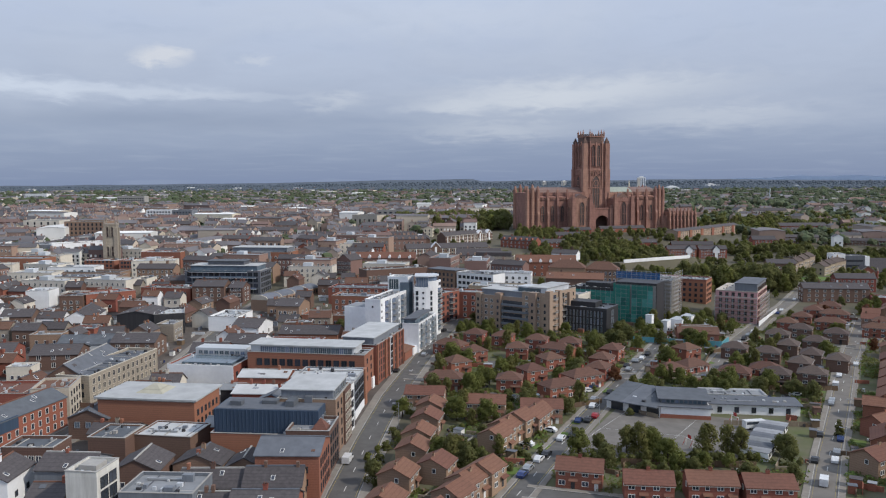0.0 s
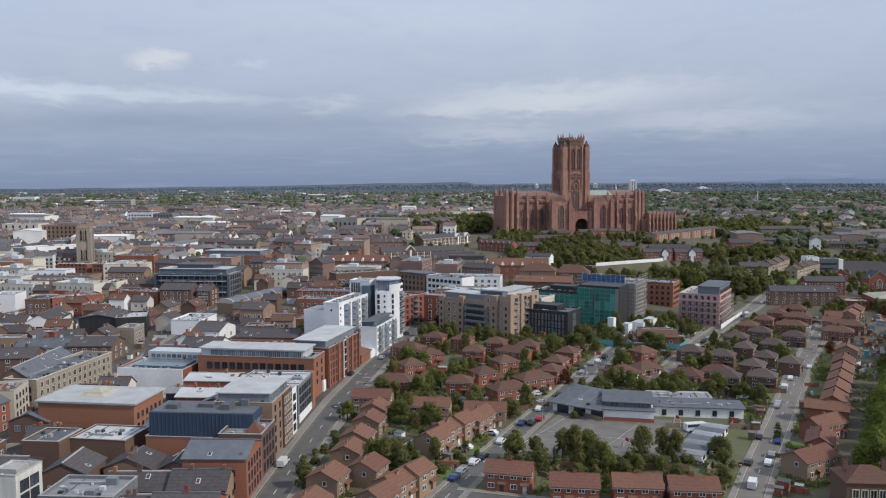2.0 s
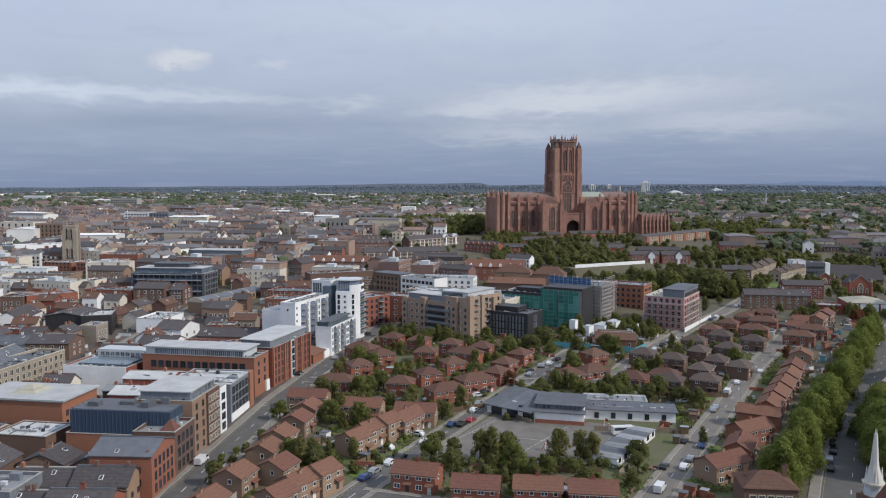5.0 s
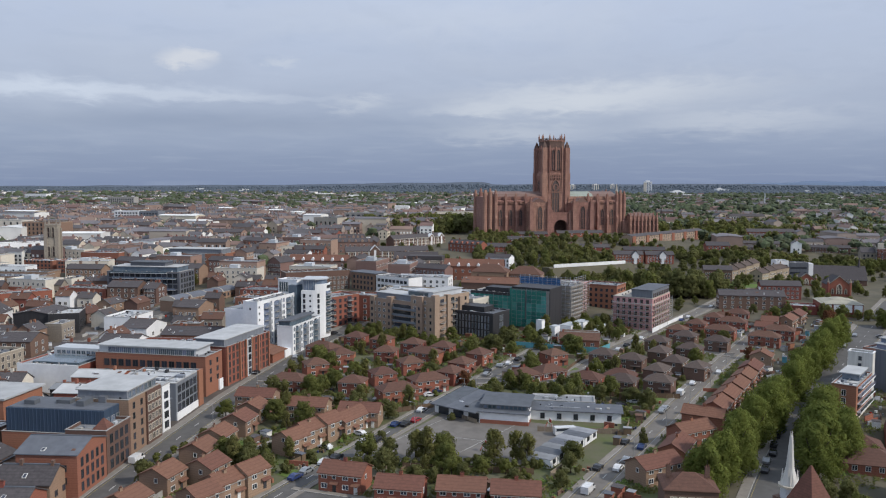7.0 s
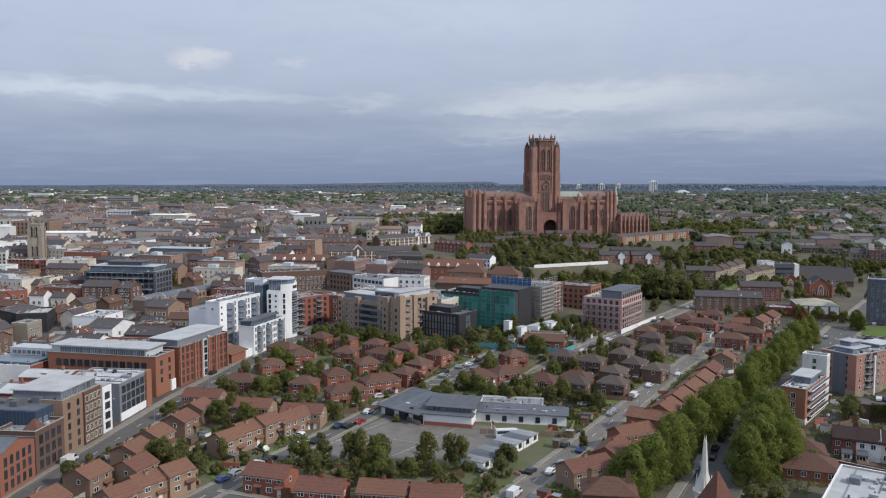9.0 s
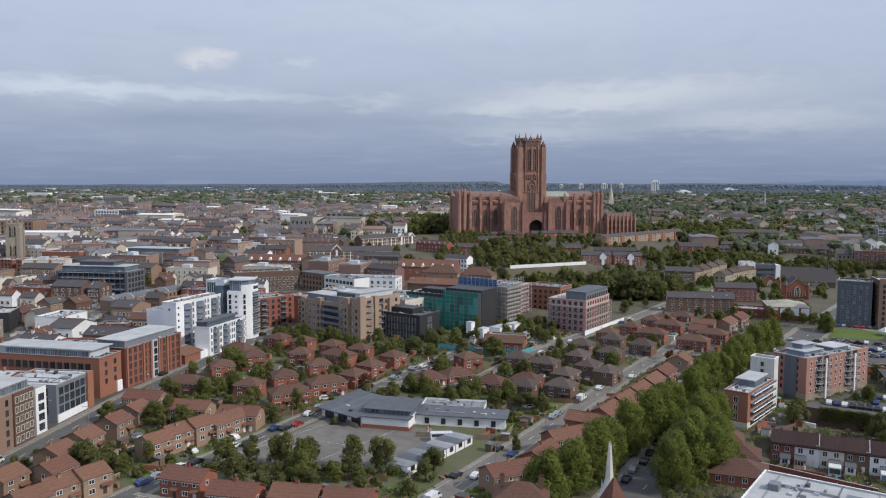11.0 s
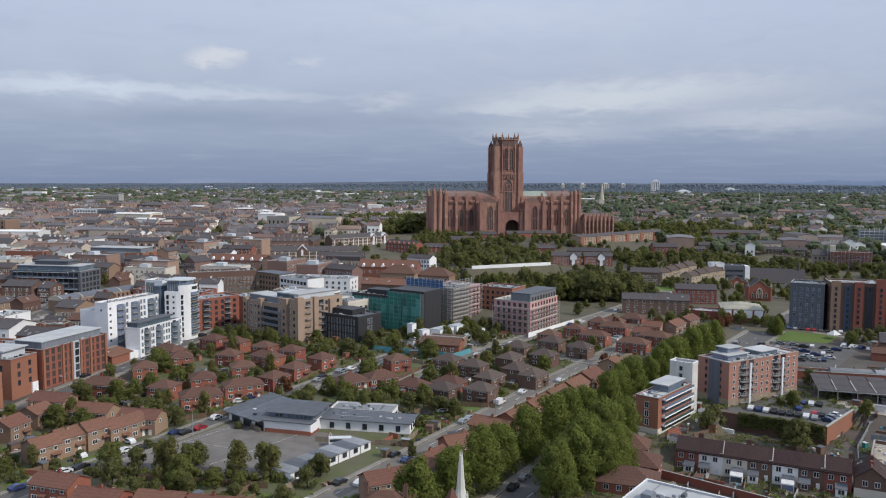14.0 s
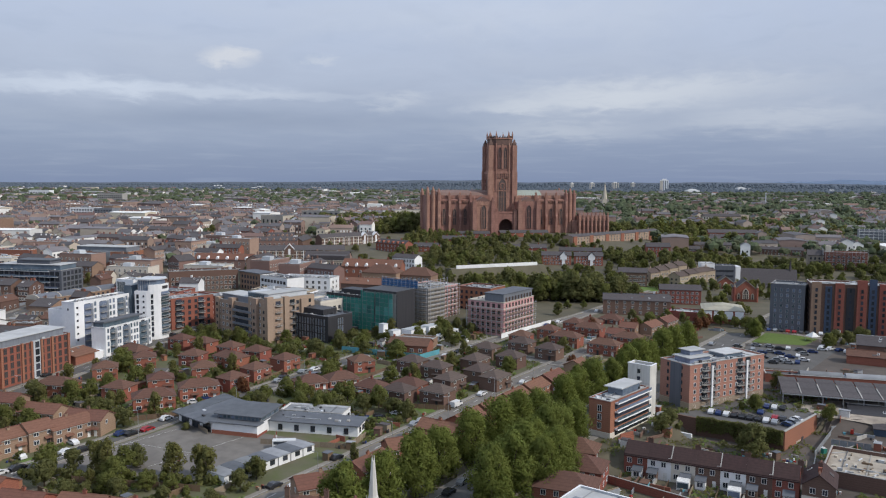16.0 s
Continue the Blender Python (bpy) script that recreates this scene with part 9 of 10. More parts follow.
def ground_cover():
    """Low planting of the gardens: tufts and small bushes nobody could count."""
    rng = random.Random(9)
    g = Geo()
    mats = ("leaf_dark", "leaf", "leaf_olive", "grass")
    for m in mats:
        g.slot(m)
    for k in range(24000):
        u, v = rng.random(), rng.random()
        x, y = -20 + (112 + 110 * v) * u + 20 * v, 150 + 255 * v
        if k % 5 == 0:
            x, y = 150 + 110 * u, 190 + 120 * v
        if 30 < x < 112 and 202 < y < 256 or noise.noise((x * 0.07, y * 0.07, 1.0)) < (0.1 if x < 26 and y < 246 else -0.12):
            continue
        if not free(x, y, -0.4) or not off_road(x, y, 0.1):
            continue
        r, z, s = rng.uniform(0.35, 1.0), base_z(x, y), rng.choice((0, 0, 1, 1, 3, 3, 2))
        for q in range(9):
            a, up = rng.uniform(0, 6.28), rng.uniform(0.1, 1.0)
            c = Vector((x + r * math.cos(a) * 0.8, y + r * math.sin(a) * 0.8, z + r * up * 1.1))
            e = Vector((rng.uniform(-1, 1), rng.uniform(-1, 1), rng.uniform(-0.6, 0.6))).normalized() * r * 0.6
            f = e.orthogonal().normalized() * r * 0.5
            i = len(g.v)
            g.v.extend([tuple(c + e), tuple(c + f), tuple(c - e)])
            g.f.append((i, i + 1, i + 2))
            g.s.append(s)
    me = bpy.data.meshes.new("garden_planting")
    me.from_pydata(g.v, [], g.f)
    for m in mats:
        me.materials.append(M[m])
    me.polygons.foreach_set("material_index", g.s)
    tagged(new("garden_planting", me), "mixed low green planting and weeds in the gardens", "plants", kind="stuff")


ground_cover()


WOODS = [[], [], [], []]     # points, faces, slots and shading normals of the far woods, too many trees to count


def wood(x0, y0, x1, y1, n, kinds, s):
    pts, faces, slots, soft = WOODS
    for k in range(n):
        x, y = _r.uniform(x0, x1), _r.uniform(y0, y1)
        if not free(x, y, 2.5) or not off_road(x, y, 2.0):
            continue
        kind = ("copse" if y < 590 else "grove" if y < 770 else "stand") + {"dark": "", "light": "_light", "olive": "_olive"}[_r.choice(kinds)]
        crown, trunk = TREES[kind, _r.randrange(SEEDS[kind])]
        z = s * _r.uniform(0.7, 1.25)
        m = pose(x, y, base_z(x, y), 0, 0, _r.uniform(0, 360)) @ Matrix.Diagonal((z * _r.uniform(0.85, 1.15), z, z * _r.uniform(0.9, 1.1), 1))
        turn = m.to_3x3()
        slot = 2 if "olive" in kind else 1 if "light" in kind else 0
        for me, sl in ((crown, slot), (trunk, 3)):
            i = len(pts)
            pts.extend([tuple(m @ v.co) for v in me.vertices])
            faces.extend([tuple(i + q for q in f.vertices) for f in me.polygons])
            slots.extend([sl] * len(me.polygons))
            normals = SOFT[me.name] if sl < 3 else [v.normal for v in me.vertices]
            soft.extend([tuple((turn @ Vector(q)).normalized()) for q in normals])


wood(150, 490, 232, 514, 60, ["dark", "dark", "light"], 1.35)          # tall belt below the white wall
wood(118, 500, 160, 530, 22, ["light", "dark"], 0.6)
wood(136, 474, 160, 500, 9, ["light", "olive"], 1.05)
wood(232, 470, 300, 560, 22, ["dark", "light", "olive"], 0.65)
wood(70, 580, 180, 640, 120, ["dark", "dark", "light", "olive"], 0.8)  # the bank under the cathedral
wood(64, 640, 190, 700, 120, ["dark", "dark", "light", "olive"], 0.72)
wood(64, 700, 128, 762, 70, ["dark", "light", "olive"], 0.75)
wood(128, 704, 240, 740, 50, ["dark", "light"], 0.6)
wood(180, 572, 236, 622, 34, ["light", "dark"], 0.6)
wood(232, 620, 300, 700, 60, ["dark", "dark", "light"], 0.85)
wood(296, 640, 450, 706, 110, ["dark", "light", "olive"], 0.9)
wood(325, 610, 440, 650, 30, ["dark", "light"], 0.7)
wood(440, 600, 600, 740, 80, ["dark", "light", "olive"], 0.85)
wood(330, 520, 470, 600, 30, ["dark", "light"], 0.6)
wood(300, 762, 350, 800, 26, ["light", "olive"], 1.0)
wood(236, 700, 420, 770, 46, ["dark", "light"], 0.6)
wood(-55, 850, 28, 905, 30, ["dark", "light"], 1.2)
wood(20, 838, 70, 890, 36, ["dark", "dark", "light"], 1.35)
wood(250, 830, 420, 980, 110, ["dark", "light"], 1.25)
wood(-45, 775, 66, 850, 70, ["dark", "dark", "light"], 1.05)
wood(130, 640, 245, 745, 90, ["dark", "light", "olive"], 0.65)
wood(236, 515, 335, 600, 44, ["dark", "light"], 0.65)
wood(300, 800, 480, 900, 60, ["dark", "light"], 0.9)
wood(-330, 560, -190, 640, 12, ["dark", "light"], 0.7)
wood(-45, 600, 60, 740, 20, ["dark", "light"], 0.6)
wood(-110, 480, 100, 560, 16, ["dark", "light", "olive"], 0.7)
wood(-420, 640, -40, 900, 90, ["dark", "light", "olive"], 0.8)
wood(-700, 900, 0, 1250, 120, ["dark", "light"], 0.9)
wood(-60, 770, 68, 905, 90, ["dark", "dark", "light"], 1.25)
wood(330, 870, 470, 1010, 110, ["dark", "dark", "light", "olive"], 1.2)
wood(420, 760, 640, 900, 120, ["dark", "dark", "light"], 1.0)
wood(470, 900, 760, 1060, 120, ["dark", "light", "olive"], 1.0)
wood(95, 505, 150, 585, 40, ["dark", "light", "olive"], 0.7)
wood(-30, 540, 66, 600, 26, ["dark", "light"], 0.6)
wood(160, 560, 330, 600, 40, ["dark", "light", "olive"], 0.6)
wood(260, 450, 340, 530, 24, ["dark", "light", "olive"], 0.6)
wood(-420, 560, -60, 760, 60, ["dark", "light"], 0.65)
wood(200, 405, 262, 436, 12, ["light", "dark", "olive"], 0.7)
wood(176, 440, 206, 470, 8, ["light", "dark"], 0.65)
me = bpy.data.meshes.new("woodland")
me.from_pydata(WOODS[0], [], WOODS[1])
for _m in ("leaf_dark", "leaf", "leaf_olive", "bark"):
    me.materials.append(M[_m])
me.polygons.foreach_set("material_index", WOODS[2])
me.normals_split_custom_set_from_vertices(WOODS[3])
tagged(new("woodland", me), "dense green woods on the slopes below the cathedral", "woods", kind="stuff")

# ---- cars ----
CARS = {}


def car(x, y, rot, colour="silver", kind="car", z=None):
    key = (kind, colour)
    z = base_z(x, y) + 0.06 if z is None else z
    if key in CARS:
        return copy_thing(CARS[key], pose(x, y, z, 0, 0, rot))
    paint = "paint_" + colour
    if kind == "car":
        l, w, side = 4.3, 1.75, [(-2.15, 0.28), (2.1, 0.28), (2.15, 0.62), (2.0, 0.80), (1.15, 0.90), (0.45, 1.40), (-1.1, 1.45), (-1.75, 1.0), (-2.12, 0.92)]
        glass = [(0.98, 0.92), (0.40, 1.36), (-1.05, 1.40), (-1.6, 1.0)]
        wheels = (1.32, -1.28)
    elif kind == "van":
        l, w, side = 5.2, 1.95, [(-2.6, 0.35), (2.55, 0.35), (2.6, 0.9), (2.2, 1.15), (1.45, 1.95), (1.1, 2.05), (-2.6, 2.05)]
        glass = [(2.1, 1.2), (1.42, 1.92), (0.7, 1.92), (0.7, 1.25)]
        wheels = (1.6, -1.6)
    else:
        l, w, side = 7.0, 2.1, [(-3.5, 0.4), (3.4, 0.4), (3.5, 1.0), (3.2, 1.5), (2.9, 2.5), (-3.5, 2.6)]
        glass = [(3.1, 1.5), (2.85, 2.3), (-3.2, 2.35), (-3.2, 1.5)]
        wheels = (2.2, -2.2)
    ob = thing({"car": "car", "van": "van", "bus": "minibus"}[kind], pose(x, y, z, 0, 0, rot), "parked %s road-going %s" % (colour, {"car": "hatchback car", "van": "panel van", "bus": "minibus"}[kind]), kind, "parked cars" if kind == "car" else "")
    CARS[key] = ob
    part("body", Geo().prism(side, "y", -w / 2, w / 2, paint), ob)
    part("side_glass", Geo().prism(glass, "y", -w / 2 - 0.02, w / 2 + 0.02, "glass"), ob, "dark windows")
    if kind == "car":
        part("windscreen", Geo().prism([(1.12, 0.94), (0.48, 1.39), (0.46, 1.42), (1.16, 0.95)], "y", -w / 2 + 0.12, w / 2 - 0.12, "glass"), ob)
    for xx in wheels:
        for yy in (-w / 2 + 0.08, w / 2 - 0.08):
            g = Geo()
            g.prism([(xx + 0.32 * math.cos(2 * math.pi * k / 12), 0.32 + 0.32 * math.sin(2 * math.pi * k / 12)) for k in range(12)], "y", yy - 0.11, yy + 0.11, "tyre")
            part("wheel", g, ob)
    for yy in ((-w / 2 + 0.3, w / 2 - 0.3) if kind != "car" else ()):
        part("headlight", Geo().box(l / 2 - 0.12, yy - 0.18, 0.62, l / 2 + 0.01, yy + 0.18, 0.76, "white_frame"), ob)
    return ob


_parked = []
car(-25.5, 203, 83, "white", "van")
car(-18, 296, 80, "black"); car(-8, 322, 78, "silver"); car(0, 369, 66, "black")
car(19.5, 192, 63, "blue"); car(25, 203, 63, "white"); car(27.5, 207, 63, "black"); car(21.5, 196.5, 63, "silver"); car(23, 215, 150, "white"); car(31, 227, 150, "white")
car(47, 240, 64, "red"); car(44, 236, 64, "black"); car(37, 222, 64, "black"); car(50, 258, 64, "silver"); car(57, 266, 64, "black"); car(71, 302, 64, "black"); car(76, 310, 64, "silver"); car(80, 314, 64, "white"); car(84, 321, 64, "black")
car(137.5, 272.5, 62, "white", "van"); car(112, 218, 62, "blue"); car(126, 252, 62, "silver"); car(92, 186, 62, "white", "van"); car(151, 294, 62, "black"); car(108, 222, 62, "black")
car(92, 229, 12, "white", "bus"); car(119, 262, 20, "white"); car(114, 258, 20, "black"); car(109, 257, 20, "blue"); car(104, 258, 20, "silver")
car(122, 330, 57, "black"); car(129, 340, 57, "white"); car(134, 348, 57, "black"); car(139, 356, 57, "silver"); car(119, 325, 57, "silver"); car(144, 363, 57, "white")
car(103, 290, 10, "black"); car(110, 303, 60, "black"); car(52, 273, 20, "blue"); car(50, 268, 20, "white"); car(6, 283, 10, "blue"); car(14, 262, -10, "black"); car(33, 262, 30, "silver")
car(140, 201, 63, "black"); car(143, 208, 63, "silver"); car(150, 221, 63, "black"); car(154, 229, 63, "black"); car(158, 235, 63, "blue"); car(147, 214, 63, "black"); car(230, 350, 57, "white"); car(238, 362, 57, "black"); car(246, 373, 57, "silver")
for k in range(18):           # cars parked along the kerbs of the estate streets
    (ax, ay), (bx, by), o, rr = (((92, 188), (186, 352), 2.3, 60), ((20, 187), (92, 336), -2.2, 64), ((100, 293), (205, 462), 2.2, 57), ((92, 188), (186, 352), -2.3, 60))[k % 4]
    f = _r.random()
    l = math.hypot(bx - ax, by - ay)
    x, y = ax + (bx - ax) * f + o * (by - ay) / l, ay + (by - ay) * f - o * (bx - ax) / l
    if free(x, y, -2.0) and all((x - a) ** 2 + (y - b) ** 2 > 27 for a, b in _parked):
        _parked.append((x, y))
        car(x, y, rr, _r.choice(["white", "black", "silver", "blue", "grey", "black", "silver"]))
_cols = ["white", "black", "silver", "blue", "red", "black", "grey"]
for k, x, y, r in ((0, 220.0, 271.6, 62), (3, 222.0, 270.4, 62), (0, 224.1, 269.3, 62), (1, 226.2, 268.2, 62), (5, 228.3, 267.0, 62), (1, 230.4, 265.9, 62), (1, 232.5, 264.8, 62), (0, 234.6, 263.6, 62), (2, 236.6, 262.0, 62), (4, 238.2, 266.6, 62), (1, 240.2, 265.6, 62), (3, 235.7, 272.4, 62), (3, 237.6, 280.6, 62), (3, 239.8, 279.4, 62), (0, 242.0, 278.4, 62), (1, 244.3, 277.6, 62), (3, 239.8, 259.4, -45), (2, 242.1, 262.2, -45), (0, 244.4, 265.0, -45)):
    car(x, y, r, _cols[k], z=3.2)
for x, y in ((265, 372), (270, 370), (261, 364), (273, 366), (277, 367), (281, 364), (280, 357), (267, 360), (270, 357), (263, 358), (259, 356), (261, 350), (265, 345), (268, 348), (272, 351), (276, 353), (268, 341), (272, 342), (256, 369), (285, 361), (291, 366), (257, 349), (262, 341), (276, 346)):
    car(x, y, _r.choice([-20, -20, 68]) + _r.uniform(-4, 4), _r.choice(["white", "black", "silver", "blue", "white", "grey", "silver", "black"]), z=base_z(x, y) + 0.2)
for k in range(9):
    car(282 + k * 2.6, 408 - k * 1.2, 66, _r.choice(_cols))
for k in range(5):
    car(293 + k * 2.5, 371 - k * 2.5, 40, _r.choice(_cols))

# ---- street lamps ----
_lamp = None
for x, y, rot in ((-13.5, 230, 180), (-10, 268, 180), (-3, 310, 180), (34, 206, 154), (47, 234, 154), (62, 262, 154), (80, 298, 154), (107, 205, 150), (122, 231, 150), (136, 256, 150), (150, 280, 150), (164, 306, 150), (180, 332, 150), (137, 345, 150), (160, 380, 150), (-30, 236, 0), (66, 264, 154)):
    if _lamp is None:
        _lamp = thing("street_lamp", pose(x, y, base_z(x, y), 0, 0, rot), "tall grey steel street lamp", "street lamp", "street lamps")
        part("column", Geo().taper(0, 0, 0, 8.0, 0.10, 0.05, "steel", 6), _lamp)
        part("arm", Geo().box(0, -0.04, 7.9, 1.5, 0.04, 8.0, "steel"), _lamp)
        part("lantern", Geo().box(1.2, -0.14, 7.8, 1.9, 0.14, 7.95, "pale_clad"), _lamp)
    else:
        copy_thing(_lamp, pose(x, y, base_z(x, y), 0, 0, rot))


# ---- the city beyond ----
_rows = {}


def terrace(style, x, y, rot):
    """A terrace of houses of the middle distance, about 24 m long."""
    z = base_z(x, y)
    if style in _rows:
        return copy_thing(_rows[style], pose(x, y, z, 0, 0, rot))
    w, d, h, wall, roof, rise, tile, cols, rows, label = {
        "red": (24, 9, 9.0, "red_brick", "gable", 2.6, "slate", 5, 2, "red brick terrace with slate roof and chimneys"),
        "brown": (22, 10, 11.5, "warm_brick", "gable", 2.4, "slate", 5, 2, "tall brown brick Georgian terrace with slate roof"),
        "white": (18, 10, 10.0, "white_render", "gable", 2.2, "slate", 5, 2, "white stuccoed terrace with slate roof"),
        "buff": (24, 10, 10.0, "tan_brick", "gable", 2.6, "slate", 5, 2, "buff brick terrace with slate roof"),
        "rust": (22, 9, 8.0, "orange_brick", "gable", 2.6, "rust_tile", 5, 2, "orange brick terrace with rust tile roof"),
        "flat": (26, 14, 13.0, "warm_brick", "flat", 0, "flat_grey", 5, 2, "flat-roofed brown brick city block"),
        "pale": (28, 14, 10.0, "cream_render", "flat", 0, "flat_white", 5, 2, "pale flat-roofed block with rows of windows"),
        "gabled": (11, 14, 10.0, "warm_brick", "gabley", 3.6, "slate", 3, 2, "gabled brick warehouse with slate roof"),
    }[style]
    ridge = "y" if roof == "gabley" else "x"
    roof = "gable" if roof == "gabley" else roof
    ob = thing("terrace", pose(x, y, z, 0, 0, rot), label, "building", "city terraces")
    _rows[style] = ob
    o = pose(-w / 2, -d / 2, 0)
    part("wall", walls_geo(Geo(), w, d, h, wall, roof, rise, ridge), ob, at=o)
    g = Geo()
    roof_geo(g, roof, w, d, h, rise, tile, ridge=ridge)
    part("roof", g, ob, at=o)
    if roof == "flat":
        part("parapet", parapet_geo(w, d, h, 0.6, wall, "concrete"), ob, at=o)
        part("plant_room", Geo().box(w * 0.3, d * 0.3, h, w * 0.5, d * 0.7, h + 2.4, "pale_clad"), ob, at=o)
    else:
        for k in range(2 if ridge == "x" else 1):
            c = chimney(ob, w * (0.3 + 0.45 * k) if ridge == "x" else w / 2, d / 2, h + rise, "brown_brick" if wall == "white_render" else wall, 0.9, 1.6, 1.9)
            c.matrix_basis = o
    rows = 3 if h > 8.5 else 2
    me = window_mesh(1.1, 1.7, "white")
    # small far windows, joined
    row = bpy.data.meshes.new("windows")
    vs, fs, mi = [], [], []
    for c in range(cols + 3):
        for r in range(rows):
            k, dx, dz = len(vs), w * (c + 0.5) / (cols + 3), 1.0 + r * (h - 0.8) / rows
            vs.extend([(v.co.x + dx, v.co.y, v.co.z + dz) for v in me.vertices])
            fs.extend([tuple(k + q for q in f.vertices) for f in me.polygons])
            mi.extend([f.material_index for f in me.polygons])
    row.from_pydata(vs, [], fs)
    for q in me.materials:
        row.materials.append(q)
    row.polygons.foreach_set("material_index", mi)
    tagged(part("windows", row, ob, at=o), "rows of small white sash windows", kind="stuff")
    return ob


def clear(x, y):
    """Whether a spot of the middle distance is free of the mapped things."""
    if 40 < x < 330 and 560 < y < 700:
        return False
    if 30 < x < 300 and 690 < y < 880:
        return False
    if 100 < x < 290 and 400 < y < 600:
        return False
    if -165 < x < -90 and 465 < y < 505 or -168 < x < -110 and 580 < y < 620:
        return False
    if -70 < x < 60 and 840 < y < 960 or 260 < x < 400 and 820 < y < 960:
        return False
    if 30 < x < 45 and y > 950:
        return False
    if 290 < x < 580 and 540 < y < 735:
        return False
    if x > 180 and y < 560 or -48 < x < 85 and 545 < y < 735:
        return False
    return True


_c = random.Random(21)
for j in range(5):
    y = 484 + j * 33
    for i in range(-16, 17):
        x = i * 33 + (j % 2) * 15 + _c.uniform(-5, 5)
        yy = y + _c.uniform(-7, 7) + 0.12 * x
        if abs(x) > 0.58 * yy + 60 or not clear(x, yy) or (yy < 545 and -70 < x < 95):
            continue
        west = x < 60
        style = _c.choice(["brown", "flat", "red", "white", "gabled", "pale", "flat", "buff", "pale", "white", "brown", "pale"] if west else ["red", "rust", "red", "buff", "brown"])
        if _c.random() < (0.97 if west else 0.5) and free(x, yy, 7):
            terrace(style, x, yy, _c.choice([-8, -8, 82, -15, 8]) + _c.uniform(-4, 4))

def infill():
    """Small gabled houses and sheds that fill the blocks of the old city."""
    rng = random.Random(4)
    for k in range(900):
        x, y = rng.uniform(-300, -30), rng.uniform(205, 500)
        if x < -0.62 * y - 20 or not free(x, y, 5.5) or not off_road(x, y, 4.5):
            continue
        w, d, h = rng.uniform(8, 13), rng.uniform(7, 9), rng.uniform(4.5, 8.0)
        a = radians(rng.choice([0, 0, 84, -4, 80]) + rng.uniform(-5, 5))
        wall = rng.choice(["brown_brick", "red_brick", "brown_brick", "tan_brick", "white_render", "stone", "cream_render"])
        flat = rng.random() < 0.3
        cx, cy = x - math.cos(a) * w / 2 + math.sin(a) * d / 2, y - math.sin(a) * w / 2 - math.cos(a) * d / 2
        words = {"red_brick": "red brick", "brown_brick": "brown brick", "white_render": "white rendered", "tan_brick": "tan brick", "stone": "stained stone", "cream_render": "cream rendered"}[wall]
        wins = [W("front", 3, 1 if h < 6 else 2, 1.4, 2.8, 1.0, 1.3, "white")] if y < 420 else [W("front", 2, 1, 2.4, 2.8, 1.4, 1.6, "white")]
        block("old_house", "%s old town house with a %s roof" % (words, "flat grey" if flat else "slate"), cx, cy, cx + math.cos(a) * w, cy + math.sin(a) * w, d, h, wall,
              "flat" if flat else "gable", 2.6, "x", rng.choice(["flat_grey", "flat_white", "lead"]) if flat else rng.choice(["slate", "slate", "brown_tile"]), wins, "house", 0 if flat else 1, plant=1 if flat else 0)


infill()
_c = random.Random(31)
for k in range(200):         # brick terraces behind the tall flats
    x, y = _c.uniform(-110, 120), _c.uniform(478, 640)
    if free(x, y, 9) and off_road(x, y, 6) and clear(x, y) and not (x > 55 and y > 585):
        r = _c.choice([-12, -12, 78, -30]) + _c.uniform(-5, 5)
        terrace(_c.choice(["red", "brown", "pale", "flat", "gabled", "flat", "white"]), x, y, r)
        claim(pose(x, y, 0, 0, 0, r) @ pose(-11, -5, 0), 22, 10)




def clutter(name, label, category):
    """Collects many small boxes: put() adds one, done() makes them one mesh."""
    vs, fs, sl, mats = [], [], [], []
    def put(m, a, b, mat):
        if mat not in mats:
            mats.append(mat)
        k, q = len(vs), mats.index(mat)
        for z in (a[2], b[2]):
            vs.extend([tuple(m @ Vector(c)) for c in ((a[0], a[1], z), (b[0], a[1], z), (b[0], b[1], z), (a[0], b[1], z))])
        for f in ((0, 1, 5, 4), (1, 2, 6, 5), (2, 3, 7, 6), (3, 0, 4, 7), (4, 5, 6, 7)):
            fs.append(tuple(k + c for c in f))
            sl.append(q)
    def done():
        me = bpy.data.meshes.new(name)
        me.from_pydata(vs, [], fs)
        for q in mats:
            me.materials.append(M[q])
        me.polygons.foreach_set("material_index", sl)
        tagged(new(name, me), label, category, kind="stuff")
    return put, done


